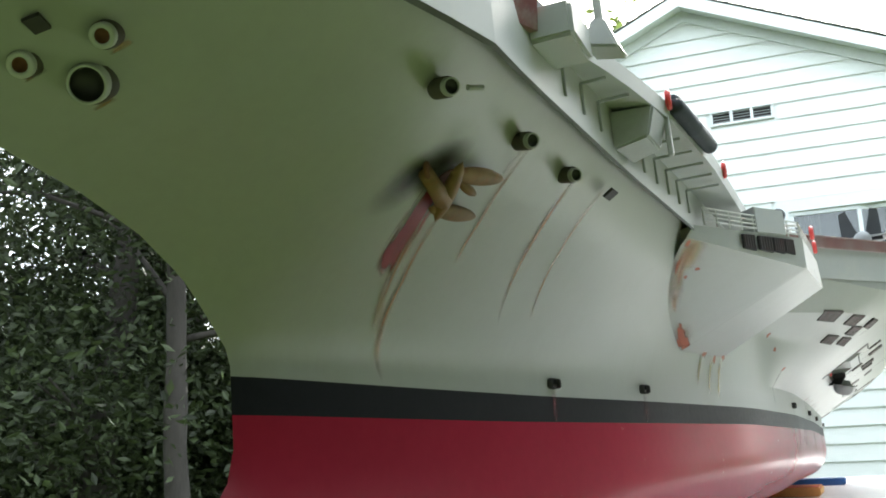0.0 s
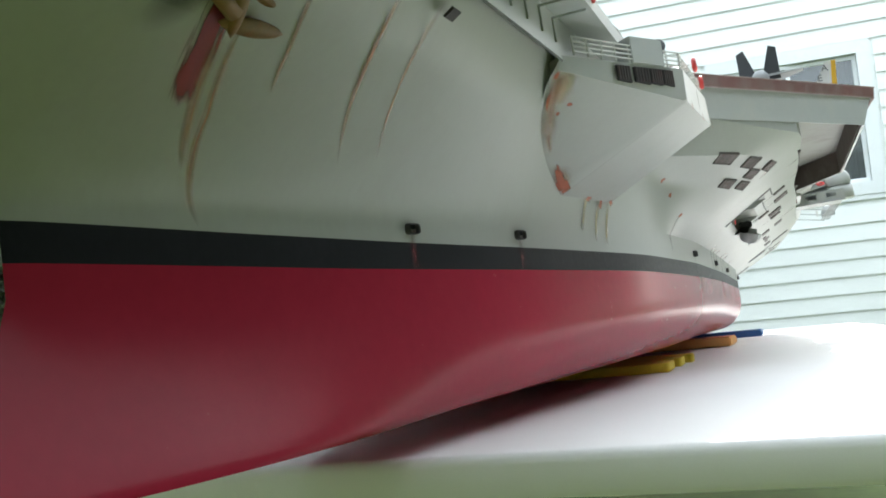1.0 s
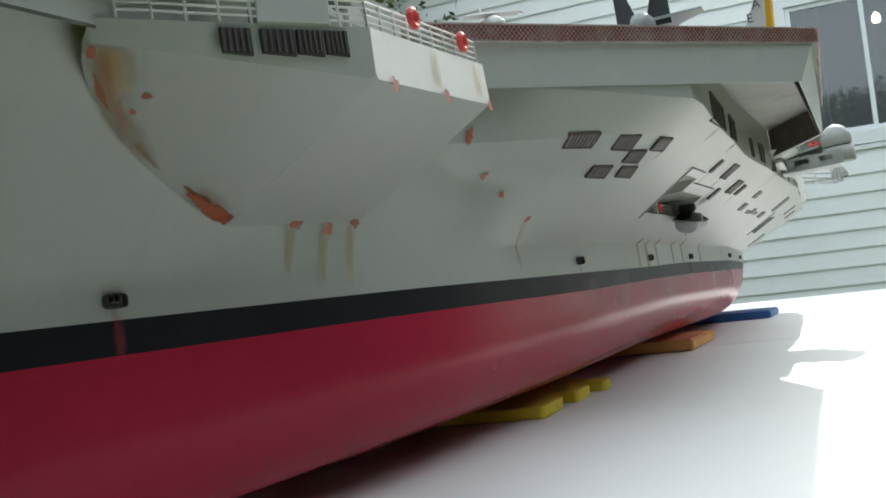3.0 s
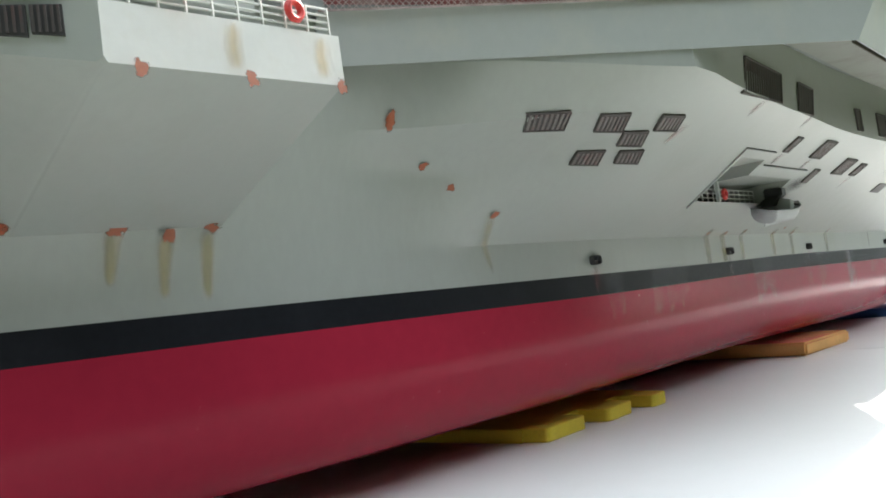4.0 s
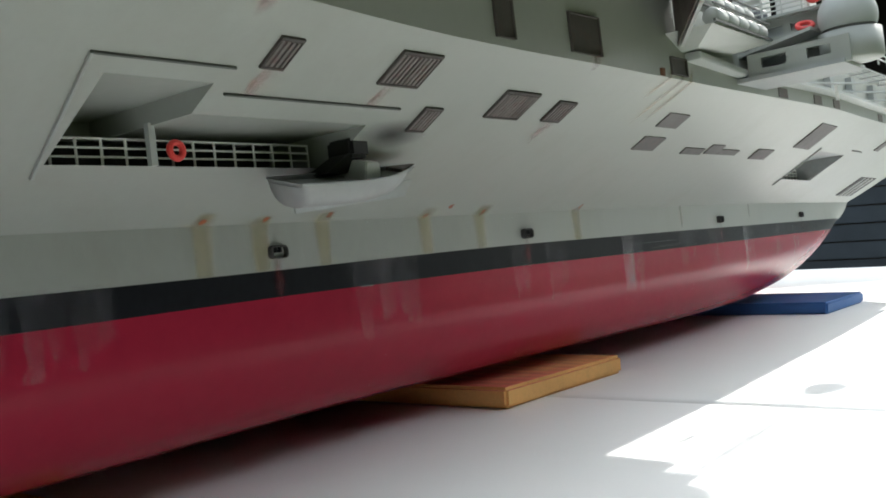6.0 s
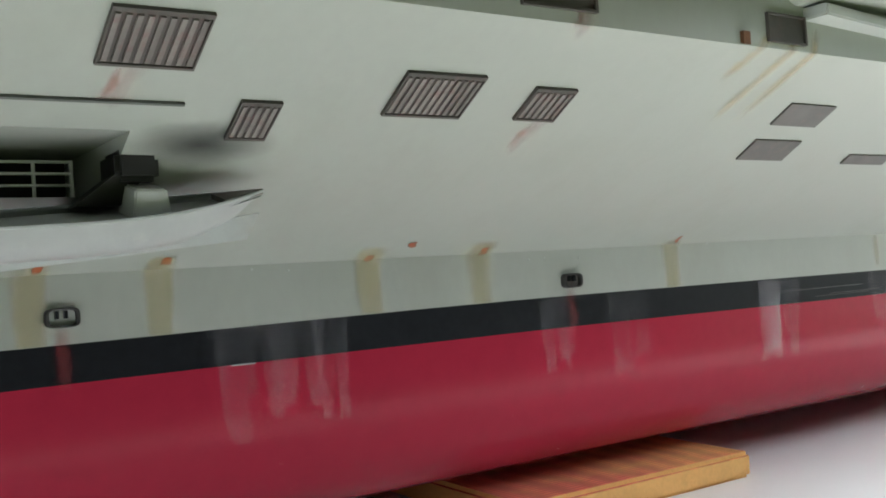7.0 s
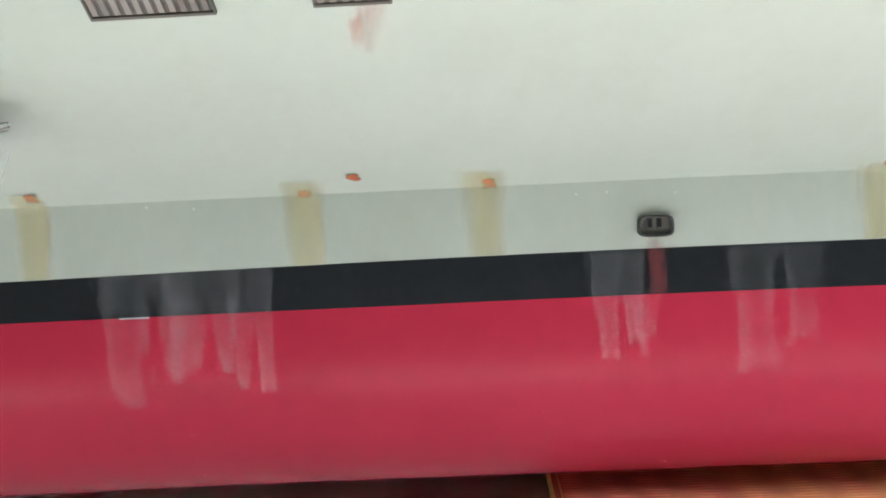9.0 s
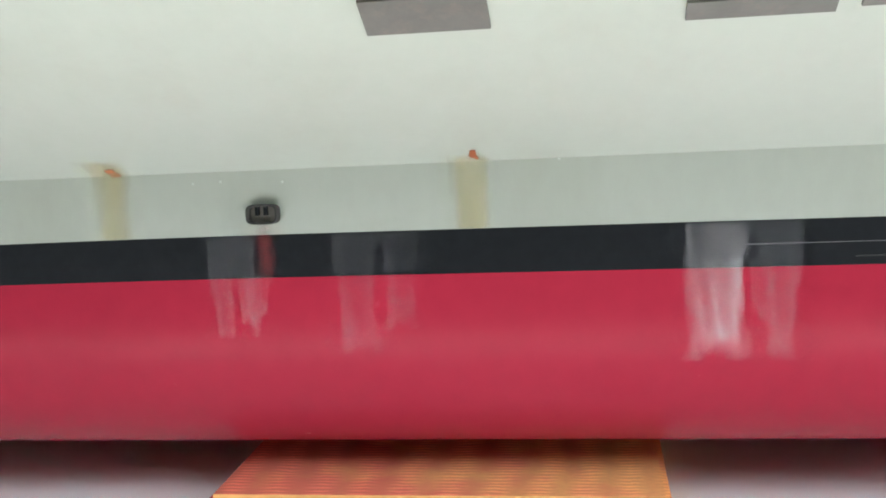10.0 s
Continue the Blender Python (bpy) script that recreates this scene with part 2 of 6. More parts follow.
def woven(name, base, rubbed):
    """Foam faced with a coarse woven cloth, rubbed with paint in places."""
    m = paint(name, base, 0.85, grain=260, vary=0.15, broad=2.6, bump=0.0, dirt=rubbed, dirt_amount=0.45, dirt_from=0.52)
    n, l = m.node_tree.nodes, m.node_tree.links
    tc = n.new("ShaderNodeTexCoord")
    out = []
    for rows, scale in (('X', 60.0), ('Y', 11.0)):
        w = n.new("ShaderNodeTexWave")
        w.bands_direction = rows
        w.inputs["Scale"].default_value = scale
        w.inputs["Distortion"].default_value = 3.5
        w.inputs["Detail"].default_value = 4
        l.new(tc.outputs["Object"], w.inputs["Vector"])
        out.append(w.outputs["Fac"])
    mul = n.new("ShaderNodeMath")
    mul.operation = 'MULTIPLY'
    l.new(out[0], mul.inputs[0])
    l.new(out[1], mul.inputs[1])
    bn = n.new("ShaderNodeBump")
    bn.inputs["Strength"].default_value = 0.4
    bn.inputs["Distance"].default_value = 0.0015
    l.new(mul.outputs[0], bn.inputs["Height"])
    b = n["Principled BSDF"]
    l.new(bn.outputs[0], b.inputs["Normal"])
    source = b.inputs["Base Color"].links[0].from_socket
    shade = n.new("ShaderNodeMapRange")
    shade.inputs["To Min"].default_value, shade.inputs["To Max"].default_value = 0.80, 1.16
    l.new(mul.outputs[0], shade.inputs["Value"])
    sc = n.new("ShaderNodeVectorMath")
    sc.operation = 'SCALE'
    l.new(source, sc.inputs[0])
    l.new(shade.outputs[0], sc.inputs["Scale"])
    l.new(sc.outputs[0], b.inputs["Base Color"])
    rub = n.new("ShaderNodeTexNoise")
    rub.inputs["Scale"].default_value = 26.0
    rub.inputs["Detail"].default_value = 6
    l.new(tc.outputs["Object"], rub.inputs["Vector"])
    sep = n.new("ShaderNodeSeparateXYZ")
    l.new(tc.outputs["Object"], sep.inputs[0])
    where = n.new("ShaderNodeMapRange")
    where.inputs["From Min"].default_value, where.inputs["From Max"].default_value = 3.22, 2.97
    where.inputs["To Min"].default_value, where.inputs["To Max"].default_value = -0.12, 0.42
    l.new(sep.outputs[1], where.inputs["Value"])
    add = n.new("ShaderNodeMath")
    l.new(rub.outputs["Fac"], add.inputs[0])
    l.new(where.outputs[0], add.inputs[1])
    amount = n.new("ShaderNodeMapRange")
    amount.inputs["From Min"].default_value, amount.inputs["From Max"].default_value = 0.38, 0.85
    amount.inputs["To Max"].default_value = 0.85
    l.new(add.outputs[0], amount.inputs["Value"])
    mix = n.new("ShaderNodeMix")
    mix.data_type = 'RGBA'
    l.new(amount.outputs[0], mix.inputs["Factor"])
    l.new(source, mix.inputs["A"])
    mix.inputs["B"].default_value = (*rubbed, 1)
    l.new(mix.outputs["Result"], sc.inputs[0])
    return m


ORANGE = woven("orange_woven_foam", (0.90, 0.47, 0.17), (0.76, 0.17, 0.13))
CORE = paint("ochre_foam_core", (0.74, 0.41, 0.14), 0.9, grain=240, vary=0.14, broad=12, bump=0.3, dirt=(0.5, 0.30, 0.10), dirt_amount=0.4)
YELLOW = paint("yellow_foam", (0.72, 0.58, 0.05), 0.85, grain=250, vary=0.10, broad=12, bump=0.4, dirt=(0.45, 0.33, 0.05), dirt_amount=0.4)
BLUE = paint("blue_foam", (0.035, 0.13, 0.36), 0.6, grain=250, vary=0.12, broad=12, bump=0.3)
SIDING = paint("white_vinyl_siding", (0.83, 0.855, 0.84), 0.5, grain=60, vary=0.04, broad=1.2, bump=0.08, dirt=(0.6, 0.63, 0.6), dirt_amount=0.25, stretch=(0.3, 1, 1), per_object=0.03)
TRIM = paint("white_trim_paint", (0.80, 0.83, 0.84), 0.45, grain=80, vary=0.04, broad=3, bump=0.05, dirt=(0.6, 0.6, 0.55), dirt_amount=0.3)
ROOF = paint("grey_asphalt_shingle", (0.19, 0.20, 0.18), 0.9, grain=60, vary=0.25, broad=2.5, bump=0.4, dirt=(0.33, 0.35, 0.3), dirt_amount=0.6, per_object=0.15)
# indoor shade put into a near-black colour
DARKWALL = paint("dark_interior_shade", (0.035, 0.026, 0.023), 0.8, grain=30, vary=0.3, broad=2, bump=0.1)
CURTAIN = paint("pale_curtain_cloth", (0.55, 0.55, 0.53), 0.9, grain=200, vary=0.08, broad=4, bump=0.1)
SLATE = paint("dark_blue_grey_boards", (0.05, 0.06, 0.08), 0.6, grain=60, vary=0.2, broad=3, bump=0.1, per_object=0.2)
GRASS = paint("lawn_grass", (0.09, 0.13, 0.035), 0.9, grain=14, vary=0.4, broad=0.7, bump=0.5, dirt=(0.14, 0.13, 0.05), dirt_amount=0.4)
BARK = paint("tree_bark", (0.06, 0.052, 0.047), 0.95, grain=18, vary=0.35, broad=3, bump=0.8, stretch=(3, 3, 0.6))
GLASS = glass_pane("window_glass")
DARK_BROWN = paint("dark_brown_plate", (0.075, 0.058, 0.05), 0.7, grain=90, vary=0.25, broad=8, bump=0.05, dirt=(0.16, 0.14, 0.12), dirt_amount=0.6, dirt_from=0.5)
BULB = bulb("warm_lamp_bulb", (1.0, 0.72, 0.40), 30.0)
METAL = paint("table_leg_steel", (0.35, 0.36, 0.37), 0.4, grain=100, vary=0.1, broad=5, bump=0.03, metal=0.8)
JET = paint("aircraft_dark_grey", (0.06, 0.065, 0.075), 0.5, grain=150, vary=0.15, broad=20, bump=0.04)
JET_LIGHT = paint("aircraft_light_grey", (0.5, 0.52, 0.54), 0.45, grain=150, vary=0.08, broad=20, bump=0.04)
TAIL_YELLOW = paint("tail_yellow", (0.72, 0.42, 0.03), 0.5, grain=150, vary=0.1, broad=20, bump=0.02)

RUST = stain_material("rust_orange_stain", (0.31, 0.075, 0.028), 0.92, False, soft=0.16, noise_scale=2.6, wobble=2.1)
OCHRE = stain_material("ochre_run_stain", (0.50, 0.40, 0.19), 0.30, True, soft=0.55, noise_scale=3.5, wobble=0.9, taper=0.5)
OLIVE = stain_material("olive_run_stain", (0.40, 0.33, 0.15), 0.48, True, soft=0.5, noise_scale=3.2, wobble=0.8, taper=1.0)
RUNDOWN = stain_material("ochre_run_to_stripe", (0.46, 0.385, 0.185), 0.44, True, noise_scale=4.2, wobble=1.0, taper=0.35, dried=True, tide=True)
WASH = stain_material("brown_wash_stain", (0.25, 0.155, 0.07), 0.55, False, soft=1.0, noise_scale=2.2, wobble=1.0)
BROWN = stain_material("brown_run_stain", (0.40, 0.19, 0.07), 0.55, True, soft=0.6, noise_scale=6.0, wobble=1.2, taper=1.0)
REDRUN = stain_material("red_run_stain", (0.36, 0.05, 0.058), 0.30, True, soft=0.8, noise_scale=4.0, wobble=0.7)
YELLOWRUN = stain_material("yellow_run_stain", (0.52, 0.36, 0.12), 0.42, True, soft=0.8, noise_scale=5.0, wobble=1.2)
WEEP = stain_material("red_weep_stain", (0.44, 0.13, 0.12), 0.26, True, soft=0.9, noise_scale=6.0, wobble=1.8, taper=1.2)
REDPAINT = stain_material("dark_red_paint_smear", (0.23, 0.018, 0.022), 0.9, True, soft=0.35, noise_scale=7.0, wobble=2.2)
SALT = stain_material("white_salt_run", (0.60, 0.58, 0.65), 0.10, True, noise_scale=4.6, wobble=1.5, taper=0.9, dried=True)
SALT_THICK = stain_material("thick_white_salt_run", (0.66, 0.62, 0.68), 0.27, True, noise_scale=5.0, wobble=1.0, taper=0.5, dried=True)
DARK_SMUDGE = stain_material("dark_smudge", (0.02, 0.02, 0.02), 0.85, False, soft=0.95, noise_scale=1.2, wobble=0.5)
REDSMEAR = stain_material("red_smear", (0.50, 0.17, 0.15), 0.35, False, soft=0.6, noise_scale=3.0)


def leaf_material(name, colour):
    m, n, l, b = nodes_of(name)
    geo = n.new("ShaderNodeNewGeometry")
    mr = n.new("ShaderNodeMapRange")
    mr.inputs["To Min"].default_value, mr.inputs["To Max"].default_value = 0.45, 1.6
    l.new(geo.outputs["Random Per Island"], mr.inputs["Value"])
    tone = n.new("ShaderNodeVectorMath")
    tone.operation = 'SCALE'
    tone.inputs[0].default_value = colour
    l.new(mr.outputs[0], tone.inputs["Scale"])
    l.new(tone.outputs[0], b.inputs["Base Color"])
    b.inputs["Roughness"].default_value = 0.55
    thin = n.new("ShaderNodeBsdfTranslucent")
    l.new(tone.outputs[0], thin.inputs["Color"])
    mix = n.new("ShaderNodeMixShader")
    mix.inputs[0].default_value = 0.3
    l.new(b.outputs[0], mix.inputs[1])
    l.new(thin.outputs[0], mix.inputs[2])
    l.new(mix.outputs[0], n["Material Output"].inputs["Surface"])
    return m


LEAF = leaf_material("broad_leaf_green", (0.045, 0.062, 0.024))
# brighter copy of the leaf green, with the sunlight put into its colour
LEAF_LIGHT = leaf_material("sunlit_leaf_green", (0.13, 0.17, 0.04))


# ---- mesh helpers ----
def mesh_object(name, bm, material, parent=None, smooth=False):
    me = bpy.data.meshes.new(name)
    bm.normal_update()
    bm.to_mesh(me)
    bm.free()
    for mat in (material if isinstance(material, (list, tuple)) else [material]):
        me.materials.append(mat)
    if smooth:
        me.polygons.foreach_set("use_smooth", [True] * len(me.polygons))
    ob = new(name, me)
    if parent:
        ob.parent = parent
    return ob


def part(name, bm, material, parent, label="", smooth=False):
    ob = mesh_object(name, bm, material, parent, smooth)
    if label:
        ob["label"] = label
    return ob


def empty(name, m=None):
    e = new(name)
    e.empty_display_size = 0.05
    if m is not None:
        e.matrix_world = m
    return e


def add_box(bm, lo, hi, bevel=0.0):
    start = set(bm.verts)
    vs = [bm.verts.new((x, y, z)) for x in (lo[0], hi[0]) for y in (lo[1], hi[1]) for z in (lo[2], hi[2])]
    for f in ((0, 1, 3, 2), (4, 6, 7, 5), (0, 4, 5, 1), (2, 3, 7, 6), (0, 2, 6, 4), (1, 5, 7, 3)):
        bm.faces.new([vs[i] for i in f])
    if bevel:
        edges = {e for v in vs for e in v.link_edges}
        bmesh.ops.bevel(bm, geom=list(edges), offset=bevel, segments=2, affect='EDGES')
    return vs


def box_bm(lo, hi, bevel=0.0):
    bm = bmesh.new()
    add_box(bm, lo, hi, bevel)
    return bm


def add_prism(bm, base, top):
    """A closed solid between two rings of equally many points."""
    a, b = [bm.verts.new(p) for p in base], [bm.verts.new(p) for p in top]
    k = len(a)
    bm.faces.new(a[::-1])
    bm.faces.new(b)
    for i in range(k):
        bm.faces.new((a[i], a[(i + 1) % k], b[(i + 1) % k], b[i]))


def prism_bm(base, top, bevel=0.0):
    bm = bmesh.new()
    add_prism(bm, base, top)
    bmesh.ops.recalc_face_normals(bm, faces=bm.faces[:])
    if bevel:
        bmesh.ops.bevel(bm, geom=bm.edges[:], offset=bevel, segments=2, affect='EDGES')
    return bm


def add_bar(bm, p, q, r, sides=6, r2=None):
    p, q = Vector(p), Vector(q)
    d = (q - p).normalized()
    u = d.orthogonal().normalized()
    v = d.cross(u)
    r2 = r if r2 is None else r2
    rings = [[bm.verts.new(c + (u * math.cos(a) + v * math.sin(a)) * rad) for a in (2 * math.pi * i / sides for i in range(sides))] for c, rad in ((p, r), (q, r2))]
    for i in range(sides):
        bm.faces.new((rings[0][i], rings[0][(i + 1) % sides], rings[1][(i + 1) % sides], rings[1][i]))
    bm.faces.new(rings[0][::-1])
    bm.faces.new(rings[1])


def bar_bm(p, q, r, sides=6, r2=None):
    bm = bmesh.new()
    add_bar(bm, p, q, r, sides, r2)
    return bm


def lathe_bm(profile, centre, axis, sides=20):
    """A turned body: profile of (radius, height along the axis)."""
    bm = bmesh.new()
    centre, axis = Vector(centre), Vector(axis).normalized()
    u = axis.orthogonal().normalized()
    v = axis.cross(u)
    rings = []
    for r, h in profile:
        if r < 1e-6:
            rings.append([bm.verts.new(centre + axis * h)])
        else:
            rings.append([bm.verts.new(centre + axis * h + (u * math.cos(a) + v * math.sin(a)) * r) for a in (2 * math.pi * i / sides for i in range(sides))])
    for a, b in zip(rings, rings[1:]):
        for i in range(sides):
            j = (i + 1) % sides
            if len(a) == 1:
                bm.faces.new((a[0], b[i], b[j]))
            elif len(b) == 1:
                bm.faces.new((a[i], b[0], a[j]))
            else:
                bm.faces.new((a[i], b[i], b[j], a[j]))
    bmesh.ops.recalc_face_normals(bm, faces=bm.faces[:])
    return bm


def ring_bm(centre, axis, big, small, sides=18, tube=8):
    prof = [(big + small * math.cos(a), small * math.sin(a)) for a in (2 * math.pi * i / tube for i in range(tube + 1))]
    bm = lathe_bm(prof, centre, axis, sides)
    bmesh.ops.remove_doubles(bm, verts=bm.verts[:], dist=1e-6)
    return bm


# ---- the hull's form ----
CX = -0.32


def lerp_table(tab, v):
    if v <= tab[0][0]:
        (a, fa), (b, fb) = tab[0], tab[1]
    elif v >= tab[-1][0]:
        return tab[-1][1]
    for (a, fa), (b, fb) in zip(tab, tab[1:]):
        if v <= b:
            break
    return fa + (fb - fa) * (v - a) / (b - a)


def smooth_table(tab, v):
    k = 0.12 + 0.88 * step(0.7, 1.3, v)
    return sum(lerp_table(tab, v + d * k) for d in (-0.08, -0.04, 0.0, 0.04, 0.08)) / 5


def step(a, b, v):
    u = min(1.0, max(0.0, (v - a) / (b - a)))
    return u * u * (3 - 2 * u)
LOW = [(0.43, -0.158), (0.525, -0.13), (0.564, -0.08), (0.60, -0.047), (0.627, -0.014), (0.65, 0.0), (0.68, 0.0105), (0.72, 0.0215), (0.80, 0.042), (1.10, 0.117), (1.33, 0.176), (1.75, 0.270), (2.16, 0.312), (2.6, 0.32), (3.6, 0.32), (4.18, 0.268), (4.76, 0.21)]
TOP = [(0.26, 0.0), (0.36, 0.10), (0.48, 0.17), (0.61, 0.212), (0.95, 0.238), (1.25, 0.266), (1.8, 0.305), (2.2, 0.32), (4.8, 0.32)]
FLARE = [(1.7, 0.22), (2.4, 0.22), (2.85, 0.209), (3.4, 0.205), (3.8, 0.210), (4.18, 0.222), (4.8, 0.235)]
KEEL = [(0.5, 0.77), (0.62, 0.747), (1.0, 0.75), (1.8, 0.768), (2.7, 0.787), (3.9, 0.787), (4.2, 0.805), (4.45, 0.838), (4.76, 0.915)]
KNUCKLE, SHELF = 0.972, 1.103
BOOT_TOP = [(0.5, 0.9395), (0.655, 0.9375), (0.85, 0.9345), (1.1, 0.9318), (1.33, 0.931), (1.6, 0.930), (1.88, 0.9285), (2.15, 0.928), (2.4, 0.9285), (2.6, 0.9297), (2.75, 0.932), (2.95, 0.9338), (3.3, 0.933), (3.7, 0.932), (4.8, 0.932)]
BOOT_LOW = [(0.5, 0.911), (0.655, 0.909), (1.0, 0.9047), (1.3, 0.9032), (1.6, 0.903), (1.9, 0.902), (2.16, 0.901), (2.4, 0.9035), (2.6, 0.9065), (3.0, 0.908), (3.3, 0.9067), (4.8, 0.907)]
SHELF_LINE = [(1.70, 1.156), (1.80, 1.145), (1.85, 1.138), (1.90, 1.132), (1.96, 1.124), (2.02, 1.117), (2.07, 1.112), (2.15, 1.107), (2.27, 1.102), (2.4, 1.100), (2.5, 1.097), (2.68, 1.093), (2.85, 1.092), (3.1, 1.0925), (3.4, 1.0935), (4.8, 1.094)]


def shelf_base(y):
    return SHELF - 0.011 * step(2.5, 2.9, y)


def shelf_at(y):
    return smooth_table(SHELF_LINE, max(y, 1.70))


def boot_top(y):
    return smooth_table(BOOT_TOP, y)


def boot_low(y):
    return smooth_table(BOOT_LOW, y)


def half(y, z):
    bulb = 0.03 * (max(0.0, 0.882 - z) / 0.042) ** 1.65 * (1 - step(0.7, 1.3, y))
    low = smooth_table(LOW, y + bulb)
    w = min(1.09, max(0.0, (z - 0.95) / 0.155)) ** 1.5
    bow = low + (smooth_table(TOP, y) - low) * w
    f = max(0.0, (min(z, shelf_at(y)) - KNUCKLE) / (shelf_base(y) - KNUCKLE))
    mid = low + smooth_table(FLARE, y) * f
    lead = 0.07 * min(1.0, max(0.0, (z - 1.05) / 0.035))
    s = step(1.78 - lead, 2.12 - lead, y)
    hb = bow + (mid - bow) * s
    if 1.72 < y < 2.2 and z > 1.09:
        hb = min(hb, -0.023 + 0.747 * (y - 1.703) - CX + 0.4 * max(0.0, 1.12 - z))
    z0 = smooth_table(KEEL, y)
    r = 0.09
    if z < z0 + r:
        q = min(1.0, (z0 + r - z) / r)
        hb -= r * (1 - math.sqrt(max(0.0, 1 - q * q))) * (0.08 + 0.92 * step(0.75, 1.9, y))
    return hb


def side(y, z):
    return CX + half(y, z)


def stem_at(z):
    a, b = 0.24, 0.75
    for _ in range(30):
        m = (a + b) / 2
        if half(m, z) > 0:
            b = m
        else:
            a = m
    return b


def skin(y, z, off=0.0):
    """A point of the port side, moved out along its normal."""
    p = Vector((side(y, z), y, z))
    if not off:
        return p
    e = 0.003
    ty = Vector((side(y + e, z) - side(y - e, z), 2 * e, 0))
    tz = Vector((side(y, z + e) - side(y, z - e), 0, 2 * e))
    return p + ty.cross(tz).normalized() * off


STEM_END, STERN = 1.3, 4.76
BAY = ((2.335, 2.42, 1.011, 1.056), (2.42, 2.60, 1.011, 1.040))
BAY_AFT = ((3.80, 4.02, 1.008, 1.048),)
Y_LINES = sorted(set([round(0.25 + 0.025 * i, 3) for i in range(42)] + [round(1.3 + 0.04 * i, 3) for i in range(1, 87)] + [2.335, 2.42, 2.60, 3.80, 4.02, 4.06, 4.3, 4.5, STERN]))
Y_LINES = [y for y in Y_LINES if y <= STERN]
Z_TOP = [0.932, 0.945, 0.958, KNUCKLE, 0.985, 1.0, 1.008, 1.011, 1.025, 1.040, 1.048, 1.056, 1.07, 1.085, SHELF, 1.12, 1.135, 1.165, 1.189]


def line_y(y, z):
    if y >= STEM_END:
        return y
    s = stem_at(max(z, 0.78))
    return s + (y - 0.25) / (STEM_END - 0.25) * (STEM_END - s)


def hull_band(rows, flip, holes=(), floor=False):
    """One band of the shell. rows: functions of y that give z."""
    bm = bmesh.new()
    grid = []
    for rf in rows:
        ring = []
        for y0 in Y_LINES:
            y = max(y0, 0.5)
            for _ in range(8):
                z = rf(y)
                y = line_y(y0, z)
            z = rf(y)
            hb = max(0.0, half(y, z)) if y0 > 0.25 else 0.0
            ring.append((hb, y, z))
        grid.append(ring)
    for sign in (1, -1):
        vs = [[bm.verts.new((CX + sign * hb * (1.0 if sign > 0 else 0.2 + 0.8 * step(0.6, 1.7, y)), y, z)) for hb, y, z in ring] for ring in grid]
        if floor:
            sink = [0.018 * step(1.6, 2.1, y) * (1 - step(3.7, 4.1, y)) for hb, y, z in grid[0]]
            vs.insert(0, [bm.verts.new((CX + sign * hb * 0.45, y, z - d)) for (hb, y, z), d in zip(grid[0], sink)])
            vs.insert(0, [bm.verts.new((CX, y, z - d)) for (hb, y, z), d in zip(grid[0], sink)])
        for i in range(len(vs) - 1):
            for j in range(len(Y_LINES) - 1):
                zi = i - 2 if floor else i
                if sign == 1 and zi >= 0:
                    ym = (Y_LINES[j] + Y_LINES[j + 1]) / 2
                    zm = (grid[zi][j][2] + grid[zi + 1][j][2]) / 2
                    if any(a < ym < b and c < zm < d for a, b, c, d in holes):
                        continue
                q = (vs[i][j], vs[i][j + 1], vs[i + 1][j + 1], vs[i + 1][j])
                bm.faces.new(q if sign == 1 else q[::-1])
        last = [ring[-1] for ring in vs]
        mid = [bm.verts.new((CX, v.co.y, v.co.z)) for v in last]
        for i in range(len(last) - 1):
            q = (last[i], mid[i], mid[i + 1], last[i + 1])
            bm.faces.new(q if sign == 1 else q[::-1])
    bmesh.ops.remove_doubles(bm, verts=bm.verts[:], dist=1e-5)
    bmesh.ops.dissolve_degenerate(bm, edges=bm.edges[:], dist=1e-6)
    return bm


def keel_row(v):
    return lambda y: smooth_table(KEEL, y) + (boot_low(y) - smooth_table(KEEL, y)) * v


def top_row(z):
    """A line along the topside: at a fixed height, or following the stripe and the shelf."""
    if z == 0.932:
        return boot_top
    if z == SHELF:
        return shelf_at
    if SHELF < z < 1.18:
        return lambda y: max(z, shelf_at(y) + (z - SHELF) * 0.4)
    return lambda y: z


ship = empty("model_ship", LEVEL)
tagged(ship, "large weathered grey model aircraft carrier with red underbody on foam blocks", "model ship")

under = part("underbody", hull_band([keel_row(v) for v in (0.0, 0.02, 0.06, 0.12, 0.2, 0.3, 0.42, 0.56, 0.7, 0.85, 1.0)], False, floor=True), RED, ship, "glossy red antifouling underbody with pale salt runs", True)
boot = part("boot_topping", hull_band([boot_low, lambda y: (boot_low(y) + boot_top(y)) / 2, boot_top], False), BLACK, ship, "black waterline stripe", True)
topside = part("topside", hull_band([top_row(z) for z in Z_TOP], False, BAY + BAY_AFT), GREY, ship, "pale grey painted hull side with rust stains", True)
for ob in (under, boot, topside):
    me = ob.data
    me.set_sharp_from_angle(angle=radians(50 if ob is under else 24))


